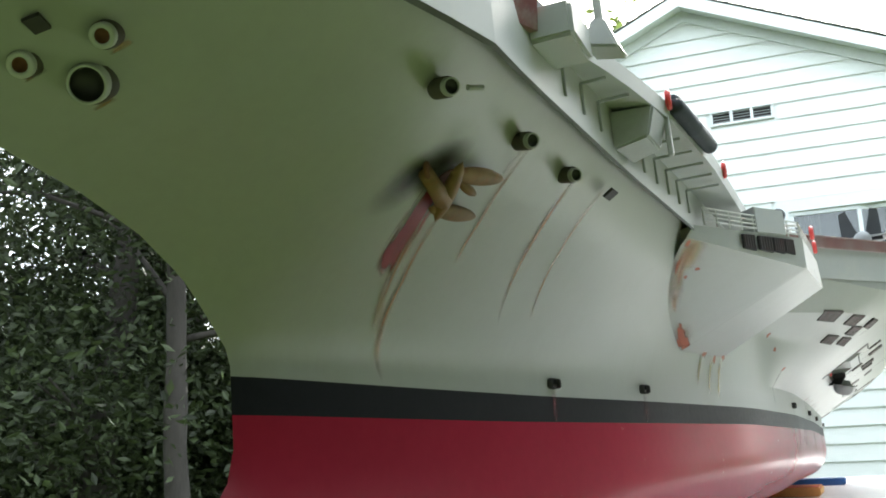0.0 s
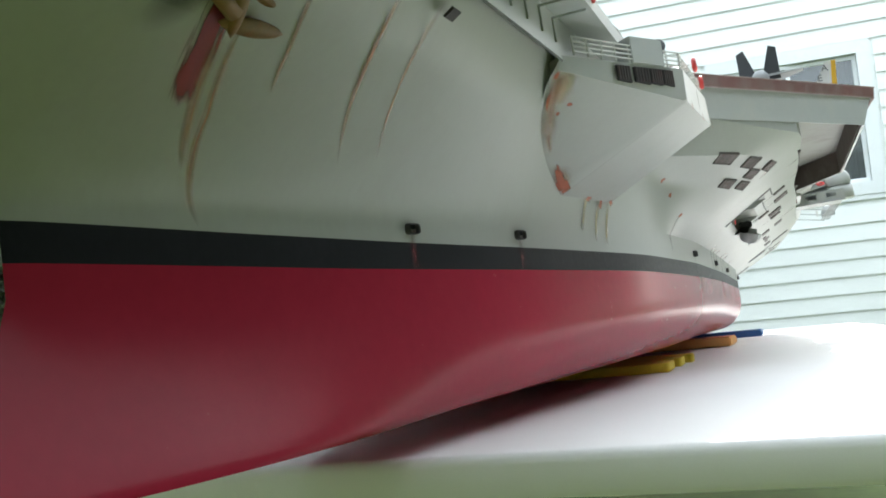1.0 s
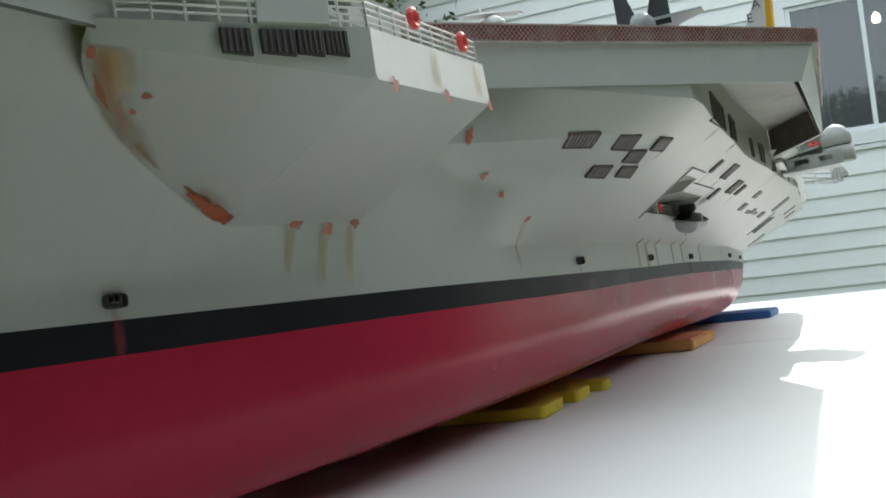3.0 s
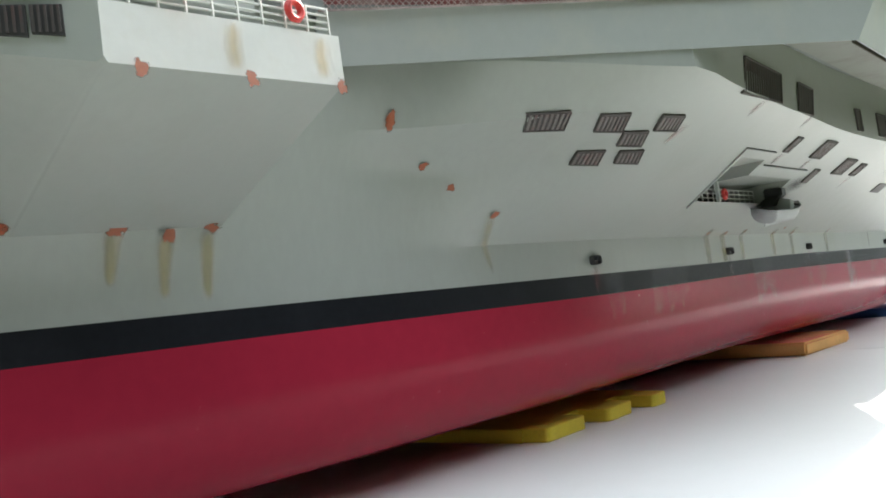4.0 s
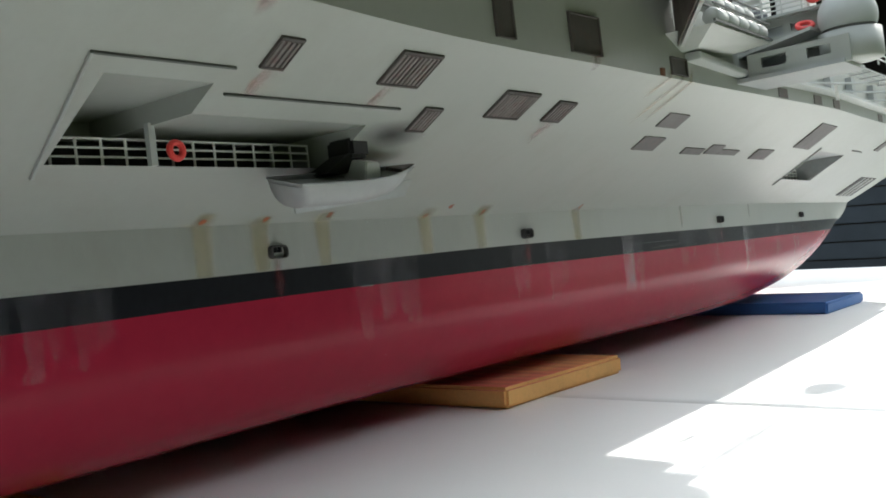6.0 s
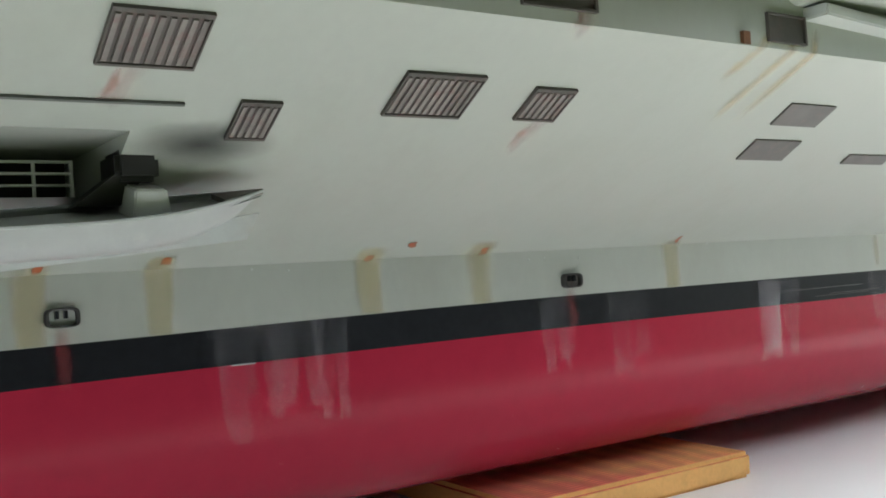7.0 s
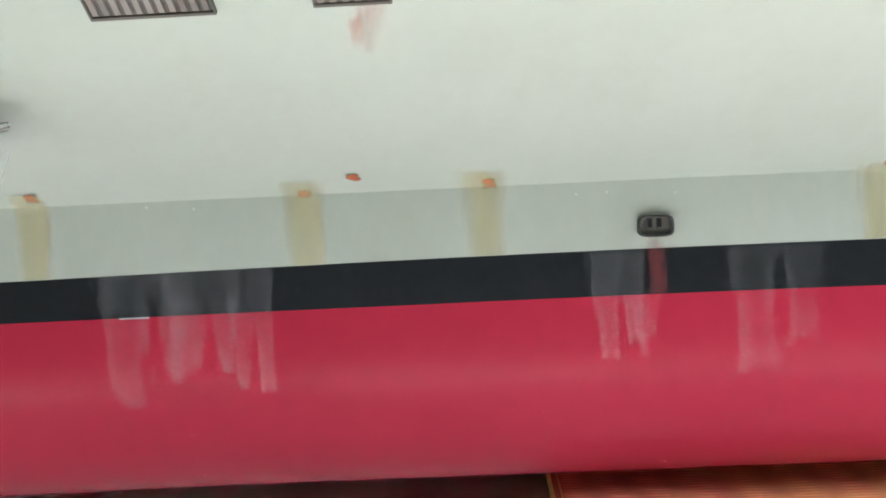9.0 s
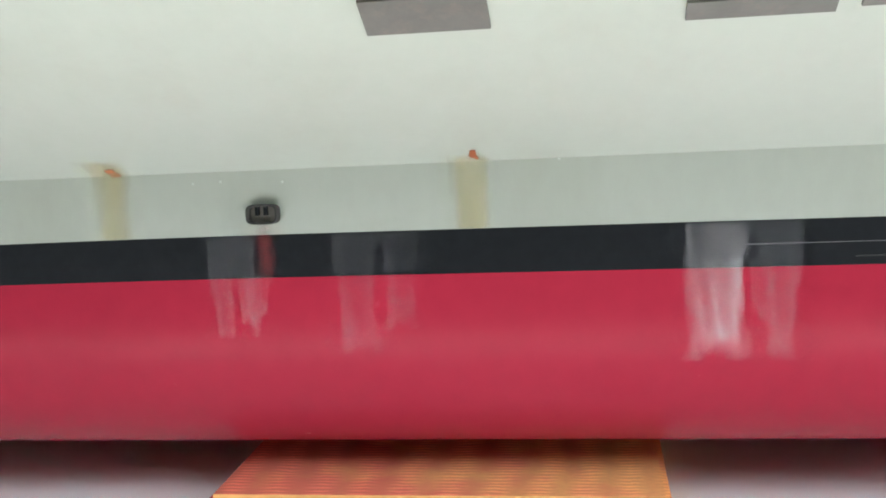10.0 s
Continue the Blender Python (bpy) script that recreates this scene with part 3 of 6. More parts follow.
def bay_box(spans, depth, z0, z1, y0, y1):
    """The lining of an opening in the side: floor, roof, back and ends."""
    bm = bmesh.new()
    inner = min(side(y, z0) for y in (y0, y1)) - depth
    a = [skin(y0, z0), skin(y1, z0)]
    floor = [Vector((inner, y0, z0)), a[0], a[1], Vector((inner, y1, z0))]
    bm.faces.new([bm.verts.new(p) for p in floor])
    back = [Vector((inner, y0, z0)), Vector((inner, y1, z0)), Vector((inner, y1, z1)), Vector((inner, y0, z1))]
    bm.faces.new([bm.verts.new(p) for p in back])
    for c, d, z2, z3 in spans:
        roof = [Vector((inner, c, z3)), Vector((inner, d, z3)), skin(d, z3), skin(c, z3)]
        bm.faces.new([bm.verts.new(p) for p in roof])
        for y in (c, d):
            bm.faces.new([bm.verts.new(p) for p in (Vector((inner, y, z2)), skin(y, z2), skin(y, z3), Vector((inner, y, z3)))] if y in (y0, y1) else
                         [bm.verts.new(p) for p in (Vector((inner, y, 1.040)), skin(y, 1.040), skin(y, z3), Vector((inner, y, z3)))]) if z3 > 1.0405 or y in (y0, y1) else None
    return bm


part("boat_bay", bay_box(BAY, 0.07, 1.011, 1.056, 2.335, 2.60), GREY, ship, "shadowed boat bay recess with grey lining")
# dark sheet added at the back: the bay's shade is put into its colour
part("bay_back", box_bm((-0.012, 2.337, 1.0115), (-0.004, 2.598, 1.0395)), DARK, ship, "dark panel that stands for the shade inside the boat bay")
part("boat_bay", bay_box(BAY_AFT, 0.06, 1.008, 1.048, 3.80, 4.02), GREY_MID, ship)


def ledge(y0, y1, z, name="ledge"):
    """A thin raised strip along the side."""
    bm = bmesh.new()
    steps = 8
    for i in range(steps):
        ya, yb = y0 + (y1 - y0) * i / steps, y0 + (y1 - y0) * (i + 1) / steps
        add_prism(bm, [skin(ya, z - 0.0004, -0.001), skin(yb, z - 0.0004, -0.001), skin(yb, z + 0.0004, -0.001), skin(ya, z + 0.0004, -0.001)],
                  [skin(ya, z - 0.0004, 0.002), skin(yb, z - 0.0004, 0.002), skin(yb, z + 0.0004, 0.002), skin(ya, z + 0.0004, 0.002)])
    bmesh.ops.remove_doubles(bm, verts=bm.verts[:], dist=0.00005)
    bmesh.ops.recalc_face_normals(bm, faces=bm.faces[:])
    return part(name, bm, LINE, ship)


ledge(2.317, 2.428, 1.0645)
ledge(2.434, 2.622, 1.0515)
ledge(4.03, 4.12, 1.055)


def strut_on_side(y0, z0, y1, z1, r=0.0014):
    part("edge_strip", bar_bm(skin(y0, z0, 0.001), skin(y1, z1, 0.001), r), GREY_MID, ship)


strut_on_side(2.332, 1.004, 2.318, 1.0645)
strut_on_side(3.79, 1.0, 3.80, 1.052)


# ---- louvres and doors in the side ----
def patch_bm(y0, z0, y1, z1, off, ny=3, nz=2, skew=0.0):
    bm = bmesh.new()
    layer = bm.loops.layers.uv.new("UVMap")
    rows = []
    for i in range(nz + 1):
        v = i / nz
        rows.append([(bm.verts.new(skin(y0 + (y1 - y0) * j / ny + skew * v, z0 + (z1 - z0) * v, off)), (j / ny, v)) for j in range(ny + 1)])
    for i in range(nz):
        for j in range(ny):
            q = (rows[i][j], rows[i][j + 1], rows[i + 1][j + 1], rows[i + 1][j])
            f = bm.faces.new([p[0] for p in q])
            for loop, p in zip(f.loops, q):
                loop[layer].uv = p[1]
    return bm


def slab_on_side(y0, z0, y1, z1, lo, hi):
    bm = bmesh.new()
    add_prism(bm, [skin(y, z, lo) for y, z in ((y0, z0), (y1, z0), (y1, z1), (y0, z1))], [skin(y, z, hi) for y, z in ((y0, z0), (y1, z0), (y1, z1), (y0, z1))])
    bmesh.ops.recalc_face_normals(bm, faces=bm.faces[:])
    return bm


def quad_slab(quad, u0, v0, u1, v1, lo, hi):
    """A slab on the side within a four-cornered outline: u along its foot, v up."""
    def at(u, v):
        (ay, az), (by, bz), (cy, cz), (dy, dz) = quad
        return ((ay * (1 - u) + by * u) * (1 - v) + (dy * (1 - u) + cy * u) * v, (az * (1 - u) + bz * u) * (1 - v) + (dz * (1 - u) + cz * u) * v)
    ring = [at(u, v) for u, v in ((u0, v0), (u1, v0), (u1, v1), (u0, v1))]
    bm = bmesh.new()
    add_prism(bm, [skin(y, z, lo) for y, z in ring], [skin(y, z, hi) for y, z in ring])
    bmesh.ops.recalc_face_normals(bm, faces=bm.faces[:])
    return bm


def box_quad(y0, z0, y1, z1):
    return ((y0, z0), (y1, z0), (y1, z1), (y0, z1))


def vent(quad, slats, name="vent", label=""):
    """A louvred grille: a dark sunk panel in a thin rim, with upright slats."""
    v = part(name, quad_slab(quad, 0, 0, 1, 1, -0.002, 0.0012), VENTBACK, ship, label)
    du, dv = 0.0009 / (quad[1][0] - quad[0][0]), 0.0009 / (quad[3][1] - quad[0][1])
    for a, b, c, d in ((-du, -dv, 1 + du, 0), (-du, 1, 1 + du, 1 + 1.6 * dv), (-du, 0, 0, 1), (1, 0, 1 + du, 1)):
        part("rim", quad_slab(quad, a, b, c, d, -0.001, 0.0024), DOORDARK, v)
    for i in range(slats):
        part("slat", quad_slab(quad, (i + 0.22) / slats, 0.04, (i + 0.74) / slats, 0.96, 0.0, 0.0024), SLAT, v)
    return v


FORE_VENTS = ((((1.9045, 1.0768), (1.942, 1.0752), (1.929, 1.087), (1.8925, 1.0883)), 8), (((1.977, 1.0722), (2.010, 1.0705), (1.9945, 1.0817), (1.9635, 1.0825)), 7),
              (((2.0265, 1.0600), (2.060, 1.0588), (2.047, 1.0683), (2.0155, 1.0687)), 6), (((2.052, 1.0706), (2.091, 1.0712), (2.081, 1.0815), (2.042, 1.0803)), 6),
              (((1.9955, 1.0463), (2.029, 1.0445), (2.021, 1.0548), (1.9895, 1.0557)), 6), (((2.050, 1.0453), (2.085, 1.0442), (2.0745, 1.0535), (2.0425, 1.0537)), 6))
MID_VENTS = ((2.447, 1.067, 2.467, 1.0803, 4), (2.5715, 1.0655, 2.618, 1.0825, 9), (2.6527, 1.039, 2.6745, 1.0525, 5), (2.7405, 1.0515, 2.793, 1.0677, 11), (2.8365, 1.052, 2.868, 1.0647, 6))
AFT_VENTS = ((3.0875, 1.0553, 3.1445, 1.0676, 0), (3.0905, 1.0339, 3.1487, 1.0462, 0), (3.2365, 1.0326, 3.3015, 1.0388, 0), (3.312, 1.034, 3.356, 1.0435, 0), (3.357, 1.034, 3.425, 1.0395, 0), (3.493, 1.031, 3.56, 1.0425, 0), (3.63, 1.048, 3.73, 1.078, 0), (4.2, 1.06, 4.245, 1.082, 0), (4.455, 1.06, 4.54, 1.08, 0))
for quad, slats in FORE_VENTS:
    vent(quad, slats, label="small louvred grille, brownish and rust-streaked")
for y0, z0, y1, z1, slats in MID_VENTS:
    vent(box_quad(y0, z0, y1, z1), slats, label="grey louvred grille with upright slats")
for y0, z0, y1, z1, _ in AFT_VENTS:
    part("hatch", slab_on_side(y0, z0, y1, z1, -0.002, 0.0016), HATCH, ship, "plain grey-brown hatch panel")


def side_door(quad, ribs=0):
    d = part("side_door", quad_slab(quad, 0, 0, 1, 1, -0.002, 0.0010), DOORDARK, ship, "dark recessed doorway in the gallery wall")
    du, dv = 0.002 / (quad[1][0] - quad[0][0]), 0.0015 / (quad[3][1] - quad[0][1])
    for a, b, c, e in ((-du, 1, 1 + du, 1 + dv), (-du, 0, 0, 1), (1, 0, 1 + du, 1), (-du, -dv, 1 + du, 0)):
        part("door_frame", quad_slab(quad, a, b, c, e, -0.001, 0.0028), DOORDARK, d)
    for i in range(ribs):
        part("rib", quad_slab(quad, (i + 0.3) / ribs, 0.02, (i + 0.7) / ribs, 0.98, 0.0, 0.0014), DOORDARK, d)
    return d


side_door(((2.150, 1.106), (2.283, 1.1055), (2.299, 1.142), (2.166, 1.1465)), 16)
side_door(((2.358, 1.1035), (2.422, 1.103), (2.441, 1.139), (2.376, 1.141)), 6)
for a in ((2.672, 1.102, 2.696, 1.134), (2.791, 1.101, 2.843, 1.136)):
    side_door(box_quad(*a))


# ---- overboard discharge outlets along the waterline ----
def outlet(y, z=0.946, w=0.020, h=0.012):
    c = skin(y, z)
    bm = bmesh.new()
    k = 20
    ring = []
    for i in range(k):
        a = 2 * math.pi * i / k
        ca, sa = math.cos(a), math.sin(a)
        ring.append((math.copysign(abs(ca) ** 0.5, ca), math.copysign(abs(sa) ** 0.5, sa)))
    loops = [[bm.verts.new(skin(y + w / 2 * s * u, z + h / 2 * s * v, o)) for u, v in ring] for s, o in ((1.0, -0.001), (1.0, 0.005), (0.90, 0.0065), (0.80, 0.005), (0.80, 0.0005))]
    for a, b in zip(loops, loops[1:]):
        for i in range(k):
            bm.faces.new((a[i], a[(i + 1) % k], b[(i + 1) % k], b[i]))
    o = part("outlet", bm, DARK, ship, "small black-rimmed overboard outlet", True)
    bm = bmesh.new()
    bm.faces.new([bm.verts.new(skin(y + w / 2 * 0.82 * u, z + h / 2 * 0.82 * v, 0.0012)) for u, v in ring])
    part("mouth", bm, GREY_LIGHT if y == 2.590 else SLAT, o)
    for d in (-0.16, 0.10):
        part("fin", slab_on_side(y + d * w - 0.001, z - h * 0.05, y + d * w + 0.001, z + h * 0.36, 0.0012, 0.0045), BLACK, o)


OUTLETS = (1.102, 1.326, 2.157, 2.590, 3.0, 3.608, 4.182)
for y in OUTLETS:
    outlet(y)


# ---- stains ----
def stain(y, z_top, w, h, mat, skew=0.0, label="", lift=0.0):
    off = max(lift, 0.0022 if 1.74 < y < 1.96 or y > 3.6 else 0.0008) + 0.0003 * random.random()
    ob = part("stain", patch_bm(y - w / 2 + skew, z_top - h, y + w / 2 + skew, z_top, off, 6, 14, -skew), mat, ship, label)
    ob.visible_shadow = False
    return ob


def blob(y, z, w, h, mat=RUST):
    return stain(y, z + h / 2, w, h, mat, label="small orange rust blotch")


# runs below the knuckle amidships, each from a fleck of rust
for y in (2.508, 2.572, 2.650, 2.805, 2.906, 3.124):
    top = 0.9795 + random.uniform(-0.003, 0.003)
    stain(y, top, 0.034 + random.uniform(-0.004, 0.004), top - boot_top(y) - 0.0004, RUNDOWN, label="yellowish run on the grey paint")
    blob(y + random.uniform(-0.003, 0.004), 0.975 + random.uniform(-0.002, 0.003), 0.0085 + random.uniform(-0.001, 0.003), 0.0065)
blob(2.835, 0.981, 0.010, 0.005)
for y, zt, h in ((3.45, 0.975, 0.04), (3.78, 0.975, 0.03)):
    stain(y, zt, 0.02, h, OCHRE)
# paint flecks near the knuckle and a chipped edge on the stripe
for y, z in ((2.715, 0.969), (2.742, 0.967), (2.957, 0.9655), (2.974, 0.966), (3.012, 0.9645), (1.955, 0.969), (3.175, 0.9715)):
    part("paint_fleck", lathe_bm([(0.0009, -0.0004), (0.0008, 0.0005), (0, 0.0007)], skin(y, z), skin(y, z, 1) - skin(y, z), 8), GREY_LIGHT, ship, "tiny pale paint fleck")
part("paint_fleck", slab_on_side(2.696, boot_low(2.7) - 0.0006, 2.713, boot_low(2.7) + 0.0001, -0.0005, 0.0008), GREY_MID, ship, "chipped white paint edge on the stripe")
part("scratch", slab_on_side(3.275, boot_low(3.275) + 0.0127, 3.42, boot_low(3.42) + 0.0131, -0.0005, 0.0005), DULLSCRATCH, ship, "thin pale scratch along the black stripe")
for y0, y1, dz in ((3.335, 3.43, 0.0045), (3.36, 3.45, 0.0062)):
    part("scratch", slab_on_side(y0, boot_low(y0) + dz, y1, boot_low(y0) + dz + 0.0007, -0.0005, 0.0005), RUBBER, ship, "dark scuff along the black stripe")
# red weeping from the outlets
for y in OUTLETS:
    stain(y, 0.944, 0.017, 0.044, REDRUN, label="faint red weep under the outlet")
# white salt runs over the stripe and the red
for y, w, zt, h in ((2.70, 0.05, 0.932, 0.09), (2.735, 0.035, 0.932, 0.075), (2.765, 0.022, 0.932, 0.08), (2.972, 0.025, 0.932, 0.07), (2.99, 0.014, 0.91, 0.045), (3.055, 0.040, 0.932, 0.082), (3.260, 0.046, 0.932, 0.090), (3.264, 0.026, 0.912, 0.056), (2.19, 0.04, 0.93, 0.07), (2.32, 0.05, 0.932, 0.075), (2.37, 0.03, 0.932, 0.07), (2.40, 0.03, 0.932, 0.06), (3.45, 0.05, 0.932, 0.07), (3.56, 0.04, 0.932, 0.08), (3.74, 0.03, 0.932, 0.09), (3.765, 0.03, 0.932, 0.08), (3.95, 0.05, 0.93, 0.07), (4.1, 0.05, 0.93, 0.08)):
    stain(y, zt, w * 1.1, h * 0.86, SALT_THICK if y in (3.260, 3.264, 3.74) else SALT, label="pale salt run")
    stain(y + w * random.uniform(0.4, 0.8), zt, w * 0.8, h * random.uniform(0.5, 0.9), SALT)
# rust on the shoulder forward of the grilles
stain(1.777, 1.105, 0.011, 0.022, RUST, label="upright orange rust patch")
blob(1.835, 1.054, 0.012, 0.009)
blob(1.872, 1.032, 0.012, 0.009)
blob(1.938, 1.003, 0.012, 0.010)
# under the forward sponson
for y, z, w, h, length in ((1.514, 1.0095, 0.021, 0.014, 0.050), (1.5605, 1.0035, 0.016, 0.015, 0.058), (1.599, 1.0075, 0.021, 0.012, 0.066)):
    stain(y - 0.002, z - 0.004, 0.030, length, OLIVE, label="olive-yellow run down the grey side", lift=0.0012)
    stain(y, z, w, h, RUST, label="orange rust blotch under the sponson", lift=0.0045)
# runs from the bow ports and the anchor, along the flared plating
def run(points, w, mat, label=""):
    """A stain that follows a line down the side: points from its head to its tail, w wide."""
    bm = bmesh.new()
    layer = bm.loops.layers.uv.new("UVMap")
    n, m = 18, 4
    rows = []
    lift = 0.0009 + 0.0004 * random.random()
    for i in range(n + 1):
        f = i / n
        y = lerp_table([(k / (len(points) - 1), p[0]) for k, p in enumerate(points)], f)
        z = lerp_table([(k / (len(points) - 1), p[1]) for k, p in enumerate(points)], f)
        rows.append([(bm.verts.new(skin(y + w * (k / m - 0.5), z, lift)), (k / m, 1 - f)) for k in range(m + 1)])
    for a, b in zip(rows, rows[1:]):
        for k in range(m):
            q = (b[k], b[k + 1], a[k + 1], a[k])
            f = bm.faces.new([p[0] for p in q])
            for loop, p in zip(f.loops, q):
                loop[layer].uv = p[1]
    ob = part("stain", bm, mat, ship, label)
    ob.visible_shadow = False


run([(1.934, 1.004), (1.944, 0.975), (1.955, 0.936)], 0.022, OCHRE, "faint yellow run below a rust spot")
PORT_RUN = "thin rust-brown run from a bow port"
run([(0.752, 1.108), (0.8028, 1.0598), (0.826, 1.031)], 0.015, BROWN, PORT_RUN)
run([(0.862, 1.105), (0.9033, 1.0638), (0.966, 0.988)], 0.017, BROWN, PORT_RUN)
run([(0.862, 1.105), (0.895, 1.073), (0.920, 1.044)], 0.013, BROWN, PORT_RUN)
run([(0.925, 1.112), (0.9629, 1.0652), (1.014, 1.002)], 0.015, BROWN, PORT_RUN)
run([(0.740, 1.066), (0.7789, 1.0146), (0.820, 0.932)], 0.019, BROWN, "rust-brown run below the anchor")
run([(0.728, 1.060), (0.766, 1.010), (0.790, 0.975)], 0.024, BROWN, "rust-brown run below the anchor")
run([(0.704, 1.075), (0.729, 1.046), (0.752, 1.014)], 0.036, REDPAINT, "dark red smear under the anchor")
run([(0.750, 1.104), (0.758, 1.094), (0.768, 1.083)], 0.012, REDRUN, "red weep below a bow port")
# shade round the anchor, painted on the plating as two soft dark patches
stain(0.688, 1.098, 0.05, 0.040, DARK_SMUDGE, label="dark shade painted beside the anchor")
stain(0.678, 1.095, 0.06, 0.055, DARK_SMUDGE, label="dark shade painted beside the anchor")
# dark smudge aft of the boat bay and rusty grilles
stain(2.640, 1.048, 0.11, 0.026, DARK_SMUDGE, label="soft black smudge beside the bay")
for y, z in ((2.46, 1.066), (2.59, 1.064), (2.86, 1.05), (2.105, 1.075), (2.84, 1.103), (2.23, 1.104), (2.42, 1.104)):
    stain(y, z + 0.003, 0.034, 0.020, WEEP, skew=-0.006, label="reddish weep below a grille")
    stain(y - 0.006, z + 0.001, 0.010, 0.016, REDSMEAR, skew=-0.004)
for y, zt, h in ((3.005, 1.104, 0.03), (3.035, 1.108, 0.055), (3.062, 1.114, 0.06)):
    stain(y, zt, 0.018, h, YELLOWRUN, skew=-0.018, label="faint yellow-brown run from a gallery door")


# ---- bow: hawse pipes, ports and anchor ----
def pipe(y, z, r, axis, depth, body, mouth, bore=0.78):
    """A short pipe mouth that sticks out of the plating, with a dark collar as the shadow at its foot."""
    c = skin(y, z)
    axis = Vector(axis).normalized()
    h = part("hawse_pipe", lathe_bm([(r, -0.013), (r, depth * 0.85), (r * 0.95, depth), (r * bore, depth), (r * bore * 0.96, depth * 0.9)], c, axis, 24), body, ship, "short grey pipe mouth with a dark opening", True)
    # the shadow at the foot is modelled as a dark collar
    part("shadow_collar", lathe_bm([(r * 1.12, -0.013), (r * 1.12, depth * 0.25), (r * 1.0, depth * 0.35)], c, axis, 24), DOORDARK, h, "dark collar that stands for the shadow at the pipe's foot", True)
    # shallow plug in a dark colour that stands for the shade down the bore
    part("lining", lathe_bm([(r * bore * 0.97, depth * 0.92), (r * bore * 0.92, depth * 0.55), (0.0, depth * 0.5)], c, axis, 24), mouth, h, "", True)


FORWARD = (0.40, -0.95, -0.60)
pipe(0.4325, 1.0765, 0.0112, FORWARD, 0.015, GREY_LIGHT, RUBBER, 0.86)
pipe(0.4128, 1.0898, 0.0070, FORWARD, 0.009, GREY_LIGHT, RUSTY, 0.60)
pipe(0.3975, 1.0777, 0.0072, FORWARD, 0.009, GREY_LIGHT, RUSTY, 0.60)
part("bow_port", quad_slab(((0.3772, 1.0884), (0.3876, 1.0859), (0.3902, 1.0885), (0.3799, 1.0912)), 0, 0, 1, 1, -0.002, 0.0006), DARK, ship)
for y, z, w in ((0.4240, 1.0903, 0.012), (0.4060, 1.0780, 0.009), (0.4485, 1.0735, 0.010)):
    stain(y, z, w, 0.0055, BROWN, label="small rust run beside a pipe")
OUTWARD = (0.8, -0.6, -0.3)
for y, z in ((0.611, 1.102), (0.7503, 1.1024), (0.8578, 1.1012)):
    pipe(y, z, 0.0066, OUTWARD, 0.007, GREY_MID, RUBBER)
part("bow_port", slab_on_side(0.9485, 1.1012, 0.9650, 1.1076, -0.002, 0.0008), DARK, ship)
part("bow_cleat", bar_bm(skin(0.6235, 1.1055, 0.002), skin(0.633, 1.1085, 0.004), 0.0022, 6), GREY_MID, ship)


def lens_bm(p, q, wide, thick, out):
    """A flattened, rounded blade from p to q; out: its thin direction."""
    p, q, out = Vector(p), Vector(q), Vector(out).normalized()
    d = q - p
    across = d.cross(out).normalized()
    bm = bmesh.new()
    rings = []
    for i in range(1, 10):
        f = i / 10
        s = math.sin(math.pi * f) ** 0.6
        rings.append([bm.verts.new(p + d * f + across * (wide * s * math.cos(a)) + out * (thick * s * math.sin(a))) for a in (2 * math.pi * k / 12 for k in range(12))])
    for a, b in zip(rings, rings[1:]):
        for k in range(12):
            bm.faces.new((a[k], a[(k + 1) % 12], b[(k + 1) % 12], b[k]))
    for ring, tip in ((rings[0], p), (rings[-1], q)):
        v = bm.verts.new(tip)
        for k in range(12):
            bm.faces.new((ring[k], ring[(k + 1) % 12], v))
    bmesh.ops.recalc_face_normals(bm, faces=bm.faces[:])
    return bm


def anchor():
    nrm = skin(0.715, 1.07, 0.01) - skin(0.715, 1.07)
    a = part("anchor", bar_bm(skin(0.676, 1.073, 0.006), skin(0.712, 1.067, 0.013), 0.0060, 10, 0.0075), BRASS, ship, "ochre rusty stockless anchor housed at the bow", True)
    part("crown", lens_bm(skin(0.690, 1.0845, 0.010), skin(0.730, 1.056, 0.012), 0.0072, 0.0060, nrm), BRASS, a, "", True)
    part("fluke", lens_bm(skin(0.690, 1.0785, 0.010), skin(0.750, 1.0862, 0.014), 0.0086, 0.0046, nrm), BRASS, a, "dull ochre rounded fluke", True)
    part("fluke", lens_bm(skin(0.710, 1.0605, 0.010), skin(0.770, 1.0650, 0.013), 0.0078, 0.0044, nrm), BRASS, a, "dull ochre rounded fluke", True)
    part("lug", lens_bm(skin(0.716, 1.0755, 0.008), skin(0.742, 1.0745, 0.012), 0.0040, 0.004, nrm), BRASS, a)
    part("recess", lathe_bm([(0.012, 0.0012), (0.012, 0.002), (0, 0.0024)], skin(0.712, 1.073), nrm, 16), RUSTY, a, "dark rusty well behind the flukes")
    part("shackle", ring_bm(skin(0.676, 1.074, 0.005), (1, 0.2, 0), 0.0055, 0.0020), RUSTY, a)


anchor()


# ---- gallery and catwalk along the bow ----
def deck_edge(y):
    return lerp_table([(0.30, -0.15), (0.5, -0.105), (0.63, -0.083), (0.82, -0.037), (0.94, -0.017), (1.13, 0.0), (1.6, 0.012)], y)


SEAM, CATWALK = 1.119, 1.165
bm = bmesh.new()
ys = [0.30 + 0.05 * i for i in range(27)]
for a, b in zip(ys, ys[1:]):
    q = [(side(a, SEAM) + 0.001, a, SEAM), (side(b, SEAM) + 0.001, b, SEAM), (side(b, SEAM) + 0.001, b, 1.19), (side(a, SEAM) + 0.001, a, 1.19)]
    bm.faces.new([bm.verts.new(p) for p in q])
part("gallery_wall", bm, GREY_LIGHT, ship, "pale upright gallery wall under the bow catwalk")
